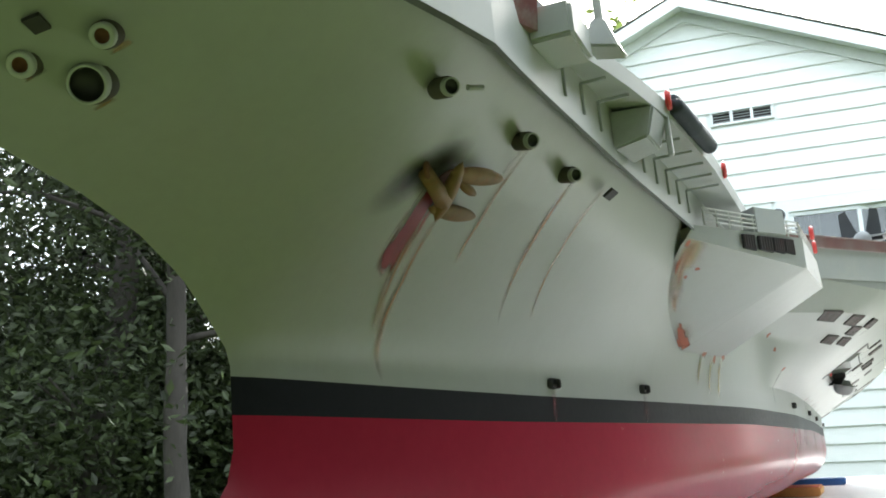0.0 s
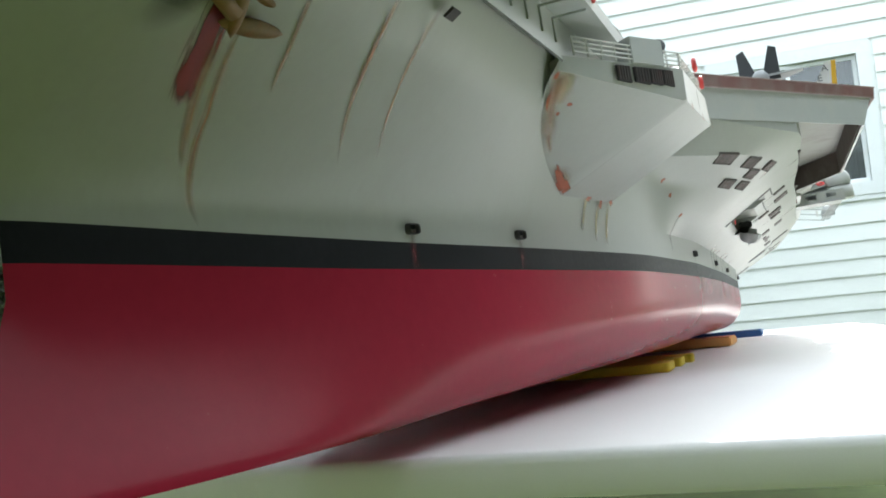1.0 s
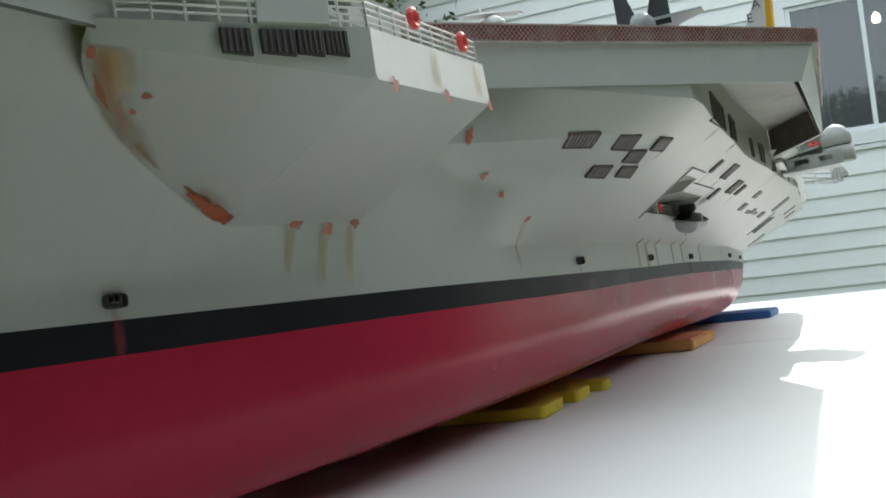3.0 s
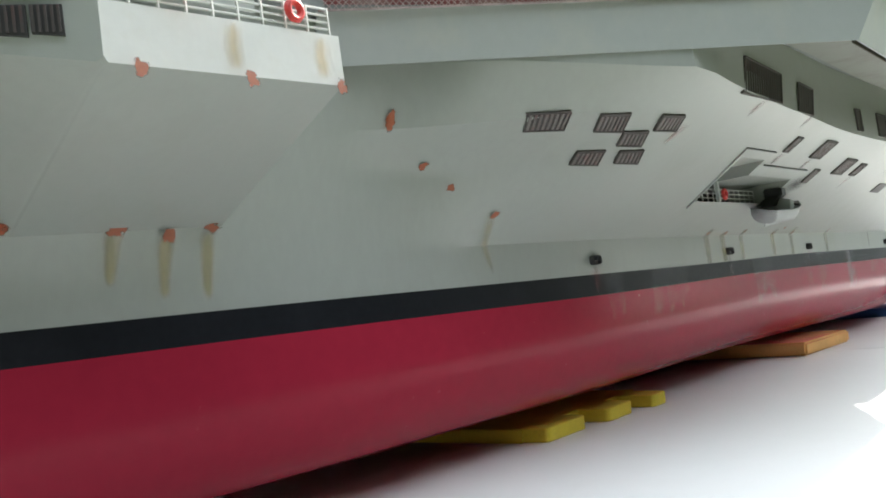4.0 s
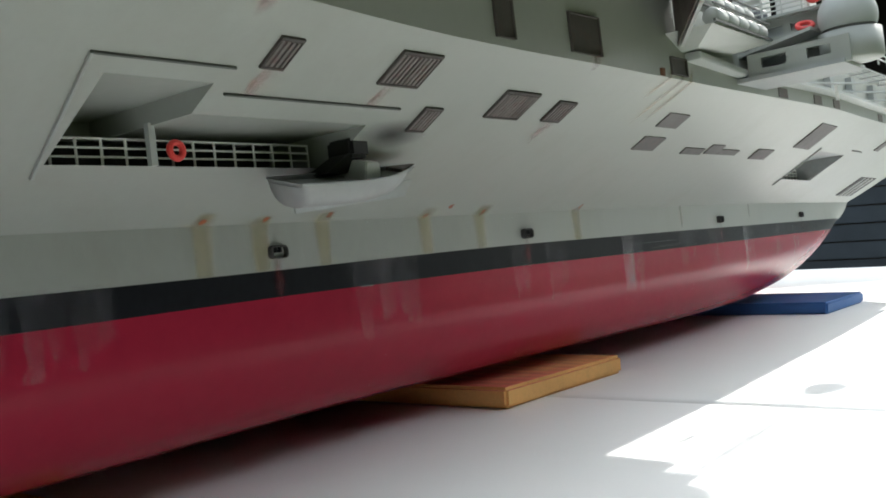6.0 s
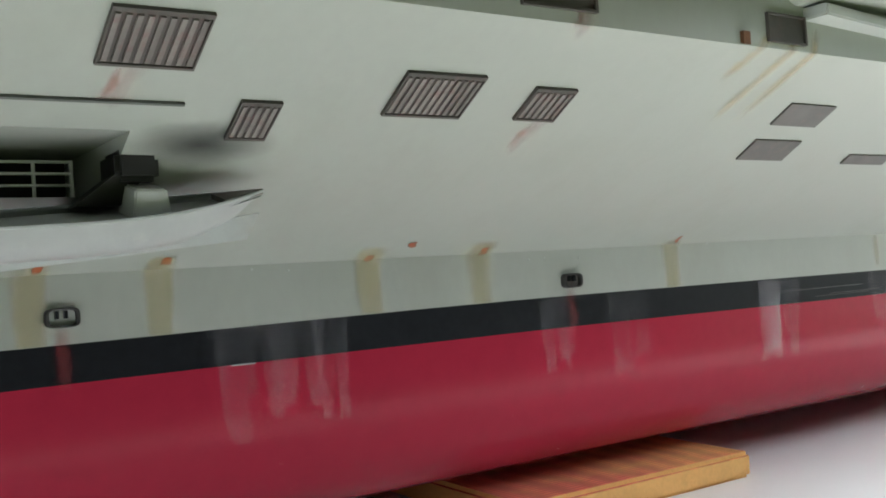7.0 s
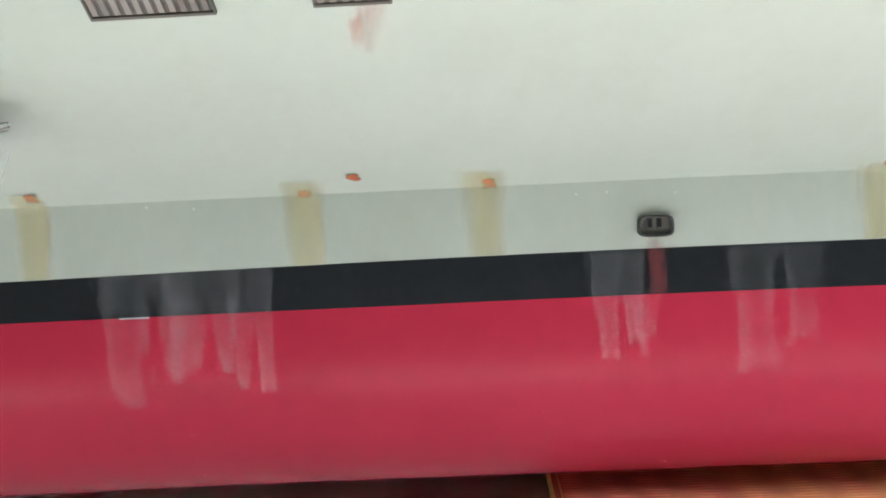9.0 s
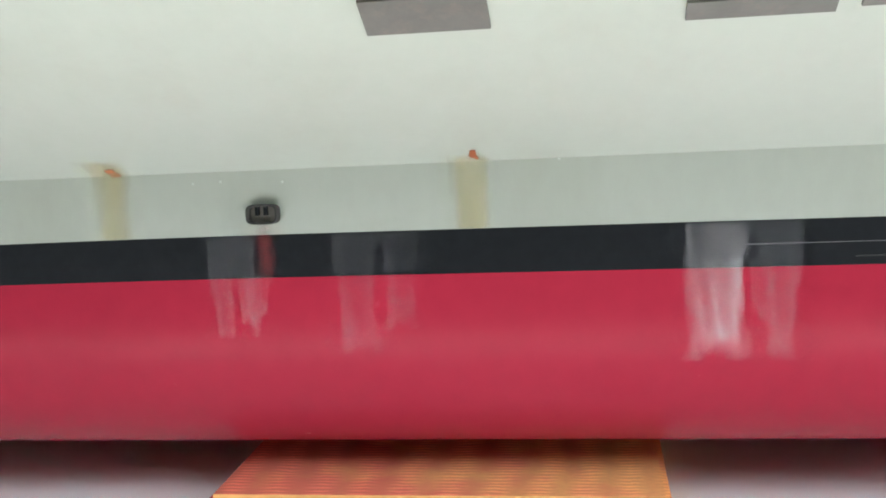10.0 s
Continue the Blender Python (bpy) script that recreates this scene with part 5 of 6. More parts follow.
# ledge between arch and platform, and the arch itself
part("quarter_ledge", prism_bm([(0.19, 3.045, 1.1145), (0.226, 3.05, 1.1155), (0.222, 3.205, 1.109), (0.17, 3.205, 1.108)], [(0.19, 3.045, 1.124), (0.226, 3.05, 1.124), (0.222, 3.205, 1.1165), (0.17, 3.205, 1.1165)], 0.001), GREY_LIGHT, ship)
side_door(box_quad(3.006, 1.098, 3.044, 1.115))
part("gallery_fitting", slab_on_side(2.976, 1.0935, 2.983, 1.101, -0.001, 0.003), RUSTY, ship, "small rusty fitting on the gallery wall")
for y in (3.35, 3.50, 3.60, 3.95):
    part("gallery_port", slab_on_side(y, 1.095, y + 0.035, 1.1085, -0.002, 0.0012), SLAT, ship)
# deckhouse
holed_wall("deckhouse_front", (0.205, 3.26), (0.305, 3.26), 1.134, 1.181, 0.003, ((0.25, 0.48, 0.55, 0.80), (0.58, 0.81, 0.60, 0.80)), GREY, "pale deckhouse front with dark window openings")
part("deckhouse", box_bm((0.206, 3.265, 1.107), (0.302, 3.34, 1.180), 0.003), GREY_MID, ship, "small grey deckhouse")
part("deckhouse_roof", box_bm((0.20, 3.25, 1.181), (0.31, 3.345, 1.185), 0.001), GREY_LIGHT, ship)
part("roof_step", prism_bm([(0.205, 3.215, 1.134), (0.30, 3.215, 1.150), (0.30, 3.258, 1.150), (0.205, 3.258, 1.134)], [(0.205, 3.215, 1.138), (0.30, 3.215, 1.154), (0.30, 3.258, 1.154), (0.205, 3.258, 1.138)]), GREY_LIGHT, ship)
railing([(0.205, 3.255, 1.185), (0.307, 3.255, 1.185), (0.306, 3.34, 1.185)], 0.018, 3, 0.025)
part("control_box", box_bm((0.235, 3.295, 1.185), (0.278, 3.33, 1.228), 0.003), WHITE, ship, "white box on the deckhouse roof")
part("director", lathe_bm([(0, 0), (0.012, 0.0), (0.016, 0.010), (0.014, 0.026), (0.0, 0.034)], (0.216, 3.275, 1.172), (0, 0, 1), 14), JET, ship, "dark rounded director", True)
part("life_ring", ring_bm((0.298, 3.25, 1.198), (0.2, -1, 0), 0.0075, 0.003), RING, ship, "red life ring")
part("life_ring", ring_bm((0.288, 3.235, 1.160), (0.2, -0.5, 0.8), 0.009, 0.0032), RING, ship, "red life ring")
part("warning_post", bar_bm((0.289, 3.252, 1.185), (0.288, 3.252, 1.222), 0.003), WHITE, ship)
radome = part("radome_base", lathe_bm([(0, 0), (0.034, 0), (0.0365, 0.003), (0.0365, 0.036), (0, 0.038)], (0.336, 3.245, 1.106), (0, 0, 1), 26), GREY, ship, "cylindrical base of a radome", True)
prof = [(0.0345 * math.cos(a), 0.0345 * math.sin(a) + 0.02) for a in (radians(-25 + 115 * i / 12) for i in range(13))]
prof[-1] = (0, prof[-1][1])
part("radome", lathe_bm(prof, (0.336, 3.245, 1.141), (0, 0, 1), 26), GREY_LIGHT, radome, "smooth pale grey ball radome", True)
# canister racks abaft the angled deck
part("rack_tray", prism_bm([(0.20, 3.04, 1.124), (0.228, 3.04, 1.126), (0.230, 3.15, 1.130), (0.20, 3.16, 1.130)], [(0.20, 3.0, 1.141), (0.261, 3.005, 1.141), (0.257, 3.195, 1.141), (0.20, 3.20, 1.141)]), GREY, ship, "pale tapered tray under the raft canisters")
for row in range(2):
    for i in range(5):
        y = 3.025 + 0.033 * i
        part("raft_canister", lathe_bm([(0, 0), (0.008, 0.0005), (0.0105, 0.003), (0.0105, 0.028), (0.008, 0.0315), (0, 0.032)], (0.252 - 0.014 * row - 0.0008 * i, y, 1.153 + 0.022 * row), (-0.02, 1, 0), 14), GREY_LIGHT, ship, "pale grey liferaft canister in a rack", True)
    part("rack_frame", bar_bm((0.262 - 0.014 * row, 3.01, 1.145 + 0.022 * row), (0.257 - 0.014 * row, 3.20, 1.145 + 0.022 * row), 0.002, 4), LINE, ship)
    part("rack_frame", bar_bm((0.262 - 0.014 * row, 3.01, 1.164 + 0.022 * row), (0.257 - 0.014 * row, 3.20, 1.164 + 0.022 * row), 0.0012, 4), LINE, ship)
crate = part("ribbed_crate", box_bm((0.105, 3.50, 1.206), (0.150, 3.54, 1.300), 0.002), WHITE, ship, "white ribbed crate on the flight deck")
for k in range(7):
    part("rib", box_bm((0.102, 3.495, 1.222 + 0.011 * k), (0.153, 3.4985, 1.2275 + 0.011 * k), 0.0008), WHITE, crate)
part("cap", box_bm((0.103, 3.498, 1.3005), (0.152, 3.542, 1.307), 0.002), TAIL_YELLOW, crate, "orange cap")
# quarter gallery running to the stern with its fittings
bm = bmesh.new()
for k in range(14):
    a, b = 3.24 + 0.1 * k, 3.34 + 0.1 * k
    add_prism(bm, [(side(a, 1.13) - 0.002, a, 1.112), (side(a, 1.13) + 0.018, a, 1.113), (side(b, 1.13) + 0.018, b, 1.113), (side(b, 1.13) - 0.002, b, 1.112)], [(side(a, 1.13) - 0.002, a, 1.118), (side(a, 1.13) + 0.018, a, 1.117), (side(b, 1.13) + 0.018, b, 1.117), (side(b, 1.13) - 0.002, b, 1.118)])
bmesh.ops.remove_doubles(bm, verts=bm.verts[:], dist=0.00005)
bmesh.ops.recalc_face_normals(bm, faces=bm.faces[:])
part("stern_gallery", bm, GREY_LIGHT, ship, "pale narrow ledge along the quarter gallery")
for y, z, h in ((3.42, 1.122, 0.03), (3.56, 1.120, 0.036), (3.70, 1.121, 0.03), (3.88, 1.120, 0.034), (4.05, 1.121, 0.028)):
    part("gallery_locker", box_bm((side(y, 1.13) - 0.001, y, z), (side(y, 1.13) + 0.010, y + 0.022, z + h), 0.001), GREY_MID, ship, "dark grey locker on the gallery wall")
part("gun_mount", lathe_bm([(0.022, 0), (0.022, 0.012), (0.014, 0.03), (0, 0.034)], (0.315, 3.72, 1.107), (0, 0, 1), 14), GREY_MID, ship, "", True)
railing([(0.33, 3.3, 1.118), (0.324, 3.78, 1.118)], 0.014, 2, 0.05)
# the opening's shade is a flat dark panel; the side is not cut
part("fantail_opening", slab_on_side(4.46, 0.986, 4.66, 1.02, -0.002, 0.0012), DARK, ship, "flat dark panel that stands for the shaded fantail opening")
for y in (4.5, 4.55, 4.6):
    part("stanchion", bar_bm(skin(y, 0.986, 0.002), skin(y, 1.02, 0.002), 0.0025), GREY_LIGHT, ship)

# rails inside the boat bays
for y0, y1, z, n in ((2.345, 2.585, 1.012, 12), (3.83, 3.95, 1.009, 5)):
    xa, xb = side(y0, z) - 0.010, side(y1, z) - 0.010
    for k in range(1, 4):
        part("rail_wire", bar_bm((xa, y0, z + 0.0065 * k), (xb, y1, z + 0.0065 * k), 0.0009, 5), WIRE, ship)
    for i in range(n + 1):
        y = y0 + (y1 - y0) * i / n
        part("rail_post", bar_bm((xa + (xb - xa) * i / n, y, z), (xa + (xb - xa) * i / n, y, z + 0.02), 0.0011, 5), WIRE, ship)
part("life_ring", ring_bm((side(2.44, 1.02) - 0.012, 2.440, 1.0225), (1, 0, 0), 0.0060, 0.0026), RING, ship, "red life ring")
part("bay_post", box_bm((side(2.42, 1.02) - 0.017, 2.4175, 1.011), (side(2.42, 1.02) - 0.012, 2.423, 1.042)), GREY_LIGHT, ship)
part("davit", box_bm((0.066, 2.597, 1.016), (0.096, 2.621, 1.033), 0.003), RUBBER, ship, "black davit block at the bay")
part("davit", prism_bm([(0.055, 2.578, 1.004), (0.084, 2.578, 1.004), (0.084, 2.602, 1.004), (0.055, 2.602, 1.004)], [(0.074, 2.60, 1.022), (0.094, 2.60, 1.022), (0.094, 2.616, 1.022), (0.074, 2.616, 1.022)]), RUBBER, ship)


# ---- the boat at its davits ----
def ship_boat():
    cx, zt, heel = 0.090, 1.000, radians(16)
    e = empty("ship_boat", LEVEL @ Matrix.Translation((cx, 2.60, zt)) @ pose(0, 0, 0, 3, 16, 0))
    tagged(e, "small white open boat with grey interior hanging at the bay", "boat")
    y0, y1 = -0.078, 0.082
    n, m = 20, 10

    def section(s):
        w = 0.024 * min(1.0, 0.82 + 0.6 * s) * (1 - max(0.0, (s - 0.4) / 0.6) ** 2.4)
        return max(w, 0.0005), 0.0215 * (1 - 0.3 * max(0.0, (s - 0.5) / 0.5) ** 2), 0.007 * max(0.0, s - 0.3) ** 2 / 0.49

    bm = bmesh.new()
    rows = []
    for i in range(n + 1):
        s = i / n
        w, d, z = section(s)
        ring = []
        for k in range(m + 1):
            a = math.pi * k / m
            sa, ca = max(0.0, math.sin(a)), math.cos(a)
            depth = d * sa ** 0.7
            rake = -0.028 * (depth / 0.0235) * max(0.0, (s - 0.6) / 0.4) ** 1.5 + 0.010 * (depth / 0.0235) * max(0.0, 1 - s * 5)
            ring.append(bm.verts.new((w * math.copysign(abs(ca) ** 0.75, ca), y0 + (y1 - y0) * s + rake, z - depth)))
        rows.append(ring)
    for a, b in zip(rows, rows[1:]):
        for k in range(m):
            bm.faces.new((a[k], a[k + 1], b[k + 1], b[k]))
    bm.faces.new(rows[0])
    bmesh.ops.recalc_face_normals(bm, faces=bm.faces[:])
    part("hull", bm, BOATWHITE, e, "white boat hull with scuffed paint", True)
    bm = bmesh.new()
    rim = bmesh.new()
    ring = []
    for i in range(n + 1):
        s = i / n
        w, d, z = section(s)
        ring.append((w, y0 + (y1 - y0) * s, z))
    for a, b in zip(ring[:-1], ring[1:]):
        bm.faces.new([bm.verts.new(p) for p in ((-a[0] * 0.93, a[1], a[2] - 0.003), (a[0] * 0.93, a[1], a[2] - 0.003), (b[0] * 0.93, b[1], b[2] - 0.003), (-b[0] * 0.93, b[1], b[2] - 0.003))])
        for sx in (-1, 1):
            add_bar(rim, (sx * a[0], a[1], a[2]), (sx * b[0], b[1], b[2]), 0.0010, 5)
    part("boat_deck", bm, GREY_MID, e, "grey boat deck")
    bmesh.ops.remove_doubles(rim, verts=rim.verts[:], dist=0.0007)
    part("gunwale", rim, GREY_MID, e, "grey gunwale")
    part("console", prism_bm([(-0.012, 0.002, -0.003), (0.014, 0.002, -0.003), (0.014, 0.024, -0.003), (-0.012, 0.024, -0.003)], [(-0.010, 0.004, 0.014), (0.012, 0.004, 0.014), (0.012, 0.021, 0.013), (-0.010, 0.021, 0.013)], 0.001), GREY_LIGHT, e, "pale cabin with sloping sides")
    part("bow_cover", prism_bm([(-0.010, 0.055, 0.002), (0.010, 0.055, 0.002), (0.001, 0.082, 0.005), (-0.001, 0.082, 0.005)], [(-0.010, 0.055, 0.005), (0.010, 0.055, 0.005), (0.001, 0.082, 0.008), (-0.001, 0.082, 0.008)]), SLAT, e, "dark bow cover")
    part("keel", prism_bm([(-0.0008, -0.064, -0.0265), (0.0008, -0.064, -0.0265), (0.0008, 0.072, -0.021), (-0.0008, 0.072, -0.021)], [(-0.0008, -0.066, -0.020), (0.0008, -0.066, -0.020), (0.0008, 0.080, -0.006), (-0.0008, 0.080, -0.006)]), GREY_MID, e)


ship_boat()


# ---- aircraft parked on the deck ----
def jet(x, y, turn, label, folded):
    e = empty("model_aircraft", LEVEL @ pose(x, y, 1.206, 0, 0, turn))
    tagged(e, label, "model aircraft", "aircraft on the flight deck")
    part("fuselage", lathe_bm([(0, -0.13), (0.006, -0.12), (0.013, -0.08), (0.016, -0.02), (0.016, 0.06), (0.012, 0.085), (0, 0.087)], (0, 0, 0.021), (0, 1, 0), 16), JET_LIGHT, e, "", True)
    for sx in (-1, 1):
        reach = 0.075 if folded else 0.060
        part("wing", prism_bm([(sx * 0.012, -0.02, 0.024), (sx * reach, 0.03, 0.027), (sx * reach, 0.05, 0.027), (sx * 0.012, 0.06, 0.024)], [(sx * 0.012, -0.02, 0.028), (sx * reach, 0.03, 0.029), (sx * reach, 0.05, 0.029), (sx * 0.012, 0.06, 0.028)]), JET_LIGHT, e)
        if folded:
            part("folded_wing", prism_bm([(sx * 0.035, 0.050, 0.018), (sx * 0.002, 0.060, 0.018), (sx * 0.002, 0.062, 0.018), (sx * 0.035, 0.052, 0.018)], [(sx * 0.035, 0.050, 0.076), (sx * 0.022, 0.056, 0.080), (sx * 0.022, 0.058, 0.080), (sx * 0.035, 0.052, 0.076)]), JET, e, "dark upright folded wing panel")
        else:
            fin = part("tail_fin", prism_bm([(sx * 0.022, 0.042, 0.022), (sx * 0.024, 0.042, 0.022), (sx * 0.024, 0.088, 0.022), (sx * 0.022, 0.088, 0.022)], [(sx * 0.023, 0.074, 0.080), (sx * 0.025, 0.074, 0.080), (sx * 0.025, 0.094, 0.080), (sx * 0.023, 0.094, 0.080)]), WHITE if sx > 0 else TAIL_YELLOW, e, "white tail fin with a yellow edge" if sx > 0 else "yellow tail fin")
            if sx > 0:
                part("fin_edge", prism_bm([(0.0212, 0.080, 0.022), (0.0248, 0.080, 0.022), (0.0248, 0.0895, 0.022), (0.0212, 0.0895, 0.022)], [(0.0222, 0.087, 0.081), (0.0258, 0.087, 0.081), (0.0258, 0.0955, 0.081), (0.0222, 0.0955, 0.081)]), TAIL_YELLOW, fin, "yellow trailing edge")
        part("wheel", lathe_bm([(0, -0.003), (0.008, -0.003), (0.008, 0.003), (0, 0.003)], (sx * 0.025, 0.03, 0.008), (1, 0, 0), 12), RUBBER, e)
        part("gear_leg", bar_bm((sx * 0.025, 0.03, 0.008), (sx * 0.014, 0.03, 0.025), 0.002), JET_LIGHT, e)
    part("canopy", lathe_bm([(0, -0.03), (0.007, -0.02), (0.009, 0), (0.006, 0.02), (0, 0.03)], (0, -0.07, 0.038), (0, 1, 0), 12), JET, e, "", True)
    part("nose_wheel", lathe_bm([(0, -0.002), (0.006, -0.002), (0.006, 0.002), (0, 0.002)], (0, -0.08, 0.006), (1, 0, 0), 10), RUBBER, e)
    part("nose_leg", bar_bm((0, -0.08, 0.006), (0, -0.08, 0.022), 0.0018), JET_LIGHT, e)
    return e


jet(0.169, 2.085, 180, "grey model jet with dark folded wings on the flight deck", True)
ae = jet(0.220, 2.285, -90, "model jet with white and yellow tail fins on the flight deck", False)
for i, ch in enumerate("AE"):
    cu = bpy.data.curves.new("tail_letter", 'FONT')
    cu.body = ch
    cu.size = 0.019
    cu.extrude = 0.0003
    t = new("tail_letter", cu)
    t.data.materials.append(JET)
    t.parent = ae
    t.matrix_local = pose(0.220, 2.285, 1.206, 0, 0, -90).inverted() @ pose(0.2865 - 0.010 * i, 2.2575, 1.268 - 0.0185 * i, 90, 0, 0)

# small propeller plane and towing gear near the forward edge
e = empty("model_aircraft", LEVEL @ pose(0.03, 1.83, 1.206, 0, 0, 35))
tagged(e, "small white model plane with a red roundel, wings folded up", "model aircraft", "aircraft on the flight deck")
part("fuselage", lathe_bm([(0, -0.04), (0.007, -0.034), (0.010, -0.01), (0.009, 0.015), (0.004, 0.045), (0, 0.048)], (0, 0, 0.022), (0, 1, 0.35), 14), WHITE, e, "", True)
part("wing", prism_bm([(-0.034, -0.012, 0.030), (0.034, -0.012, 0.030), (0.034, 0.004, 0.030), (-0.034, 0.004, 0.030)], [(-0.030, -0.010, 0.033), (0.030, -0.010, 0.033), (0.030, 0.002, 0.033), (-0.030, 0.002, 0.033)]), WHITE, e)
part("tail_fin", prism_bm([(-0.001, 0.034, 0.034), (0.001, 0.034, 0.034), (0.001, 0.048, 0.036), (-0.001, 0.048, 0.036)], [(-0.001, 0.042, 0.056), (0.001, 0.042, 0.056), (0.001, 0.050, 0.056), (-0.001, 0.050, 0.056)]), WHITE, e)
for sx in (-1, 1):
    part("roundel", lathe_bm([(0, 0), (0.0045, 0), (0.0045, 0.0006), (0, 0.0006)], (sx * 0.0095, 0.008, 0.024), (sx, 0, 0), 14), RING, e, "red disc on the side")
    part("wheel", lathe_bm([(0, -0.002), (0.006, -0.002), (0.006, 0.002), (0, 0.002)], (sx * 0.014, -0.018, 0.006), (1, 0, 0), 12), RUBBER, e)
    part("gear_leg", bar_bm((sx * 0.014, -0.018, 0.006), (sx * 0.006, -0.016, 0.02), 0.0013), JET, e)
part("tail_wheel_leg", bar_bm((0, 0.034, 0.0), (0, 0.034, 0.032), 0.0012), JET, e)
e = empty("tow_bar", LEVEL @ pose(0.045, 1.90, 1.206, 0, 0, -40))
tagged(e, "black towing frame standing on the flight deck", "towing gear")
part("frame", bar_bm((-0.02, 0, 0.0008), (-0.014, 0, 0.026), 0.0015), RUBBER, e)
part("frame", bar_bm((0.006, 0, 0.0008), (-0.014, 0, 0.026), 0.0015), RUBBER, e)
part("frame", bar_bm((-0.02, 0, 0.0012), (0.006, 0, 0.0012), 0.0012), RUBBER, e)
part("drum", lathe_bm([(0, -0.008), (0.008, -0.008), (0.008, 0.008), (0, 0.008)], (0.022, 0, 0.008), (0, 1, 0), 14), JET, e)


# ---- tables ----
TABLE_Z = 0.742


def folding_table(name, y0, y1, x0, x1, shear):
    """A moulded white plastic table with rounded corners and a deep lip, on steel legs."""
    e = empty(name, Matrix.Identity(4))
    tagged(e, "long white plastic folding table under the model ship", "table", "tables under the ship")
    bm = bmesh.new()
    r, ring = 0.045, []
    for cx, cy, a0 in ((x1 - r, y1 - r, 0), (x0 + r, y1 - r, 90), (x0 + r, y0 + r, 180), (x1 - r, y0 + r, 270)):
        for k in range(7):
            a = radians(a0 + 15 * k)
            ring.append((cx + r * math.cos(a), cy + r * math.sin(a)))
    prof = [(0.030, -0.048), (0.004, -0.046), (0.0, -0.038), (0.0, -0.012), (0.0015, -0.006), (0.005, -0.0015), (0.010, 0.0)]
    mx, my = (x0 + x1) / 2, (y0 + y1) / 2
    rows = []
    for inset, dz in prof:
        kx, ky = 1 - inset / ((x1 - x0) / 2), 1 - inset / ((y1 - y0) / 2)
        rows.append([bm.verts.new((mx + (x - mx) * kx + shear * (y - y0), my + (y - my) * ky, TABLE_Z + dz)) for x, y in ring])
    for a, b in zip(rows, rows[1:]):
        for i in range(len(ring)):
            bm.faces.new((a[i], a[(i + 1) % len(ring)], b[(i + 1) % len(ring)], b[i]))
    bm.faces.new(rows[-1])
    bm.faces.new(rows[0][::-1])
    t = part("tabletop", bm, TABLE, e, "glossy white moulded tabletop", True)
    t.data.set_sharp_from_angle(angle=radians(40))
    for x in (x0 + 0.12, x1 - 0.12):
        for y in (y0 + 0.25, y1 - 0.25):
            part("leg", bar_bm((x + shear * (y - y0), y, 0.0), (x + shear * (y - y0), y, TABLE_Z - 0.047), 0.014, 10), METAL, e)
    for y in (y0 + 0.25, y1 - 0.25):
        part("leg_brace", bar_bm((x0 + 0.12, y, 0.25), (x1 - 0.12, y, 0.25), 0.010, 8), METAL, e)
    return e


fore = folding_table("folding_table", 1.10, 3.043, -1.10, 0.535, -0.025)
fore.matrix_world = Matrix.Translation((0, 3.043, TABLE_Z)) @ pose(0, 0, 0, 1.2, 0, 0) @ Matrix.Translation((0, -3.043, -TABLE_Z))
folding_table("folding_table", 3.047, 5.65, -1.15, 0.478, -0.025)


# ---- foam blocks under the keel ----
def foam_slab(name, label, lo, hi, material, bevel=0.004):
    bm = box_bm(lo, hi)
    bmesh.ops.bevel(bm, geom=bm.edges[:], offset=bevel, segments=2, affect='EDGES')
    ob = mesh_object(name, bm, material, None, True)
    ob.data.set_sharp_from_angle(angle=radians(40))
    if isinstance(material, tuple):
        for f in ob.data.polygons:
            f.material_index = 0 if f.normal.z > 0.9 else 1
    return tagged(ob, label, "foam block", "foam blocks under the ship")


foam_slab("foam_block", "orange woven-faced foam slab rubbed with red, under the keel", (-0.55, 2.945, TABLE_Z), (-0.018, 3.235, TABLE_Z + 0.025), (ORANGE, CORE))
foam_slab("foam_block", "blue foam board under the stern", (-0.6, 4.02, TABLE_Z), (0.030, 4.28, TABLE_Z + 0.024), BLUE)
bm = bmesh.new()
outline = [(-0.55, 2.105), (-0.12, 2.105)]
for y0, y1, x in ((2.115, 2.215, -0.088), (2.262, 2.338, -0.080), (2.382, 2.428, -0.068)):
    outline += [(-0.125, y0 - 0.004), (x - 0.004, y0), (x, y0 + 0.006), (x, y1 - 0.006), (x - 0.004, y1), (-0.125, y1 + 0.004)]
outline += [(-0.13, 2.445), (-0.55, 2.445)]
lower = TABLE_Z - 0.0165
add_prism(bm, [(x, y, lower - (2.25 - y) * 0.02) for x, y in outline], [(x, y, lower + 0.018 - (2.25 - y) * 0.02) for x, y in outline])
bmesh.ops.recalc_face_normals(bm, faces=bm.faces[:])
bmesh.ops.bevel(bm, geom=[e for e in bm.edges], offset=0.0015, segments=1, affect='EDGES')
tagged(mesh_object("foam_block", bm, YELLOW), "yellow foam block with a lobed cut-out edge, under the keel", "foam block", "foam blocks under the ship")

# ---- ground ----
bm = bmesh.new()
n = 24
for i in range(n + 1):
    for j in range(n + 1):
        x, y = (i / n * 2 - 1), (j / n * 2 - 1)
        bm.verts.new((math.copysign(abs(x) ** 2.2, x) * 400, math.copysign(abs(y) ** 2.2, y) * 400, 0))
bm.verts.ensure_lookup_table()
for i in range(n):
    for j in range(n):
        bm.faces.new([bm.verts[k] for k in (i * (n + 1) + j, (i + 1) * (n + 1) + j, (i + 1) * (n + 1) + j + 1, i * (n + 1) + j + 1)])
tagged(mesh_object("ground", bm, GRASS), "mown green lawn round the house", "lawn", kind="structure")

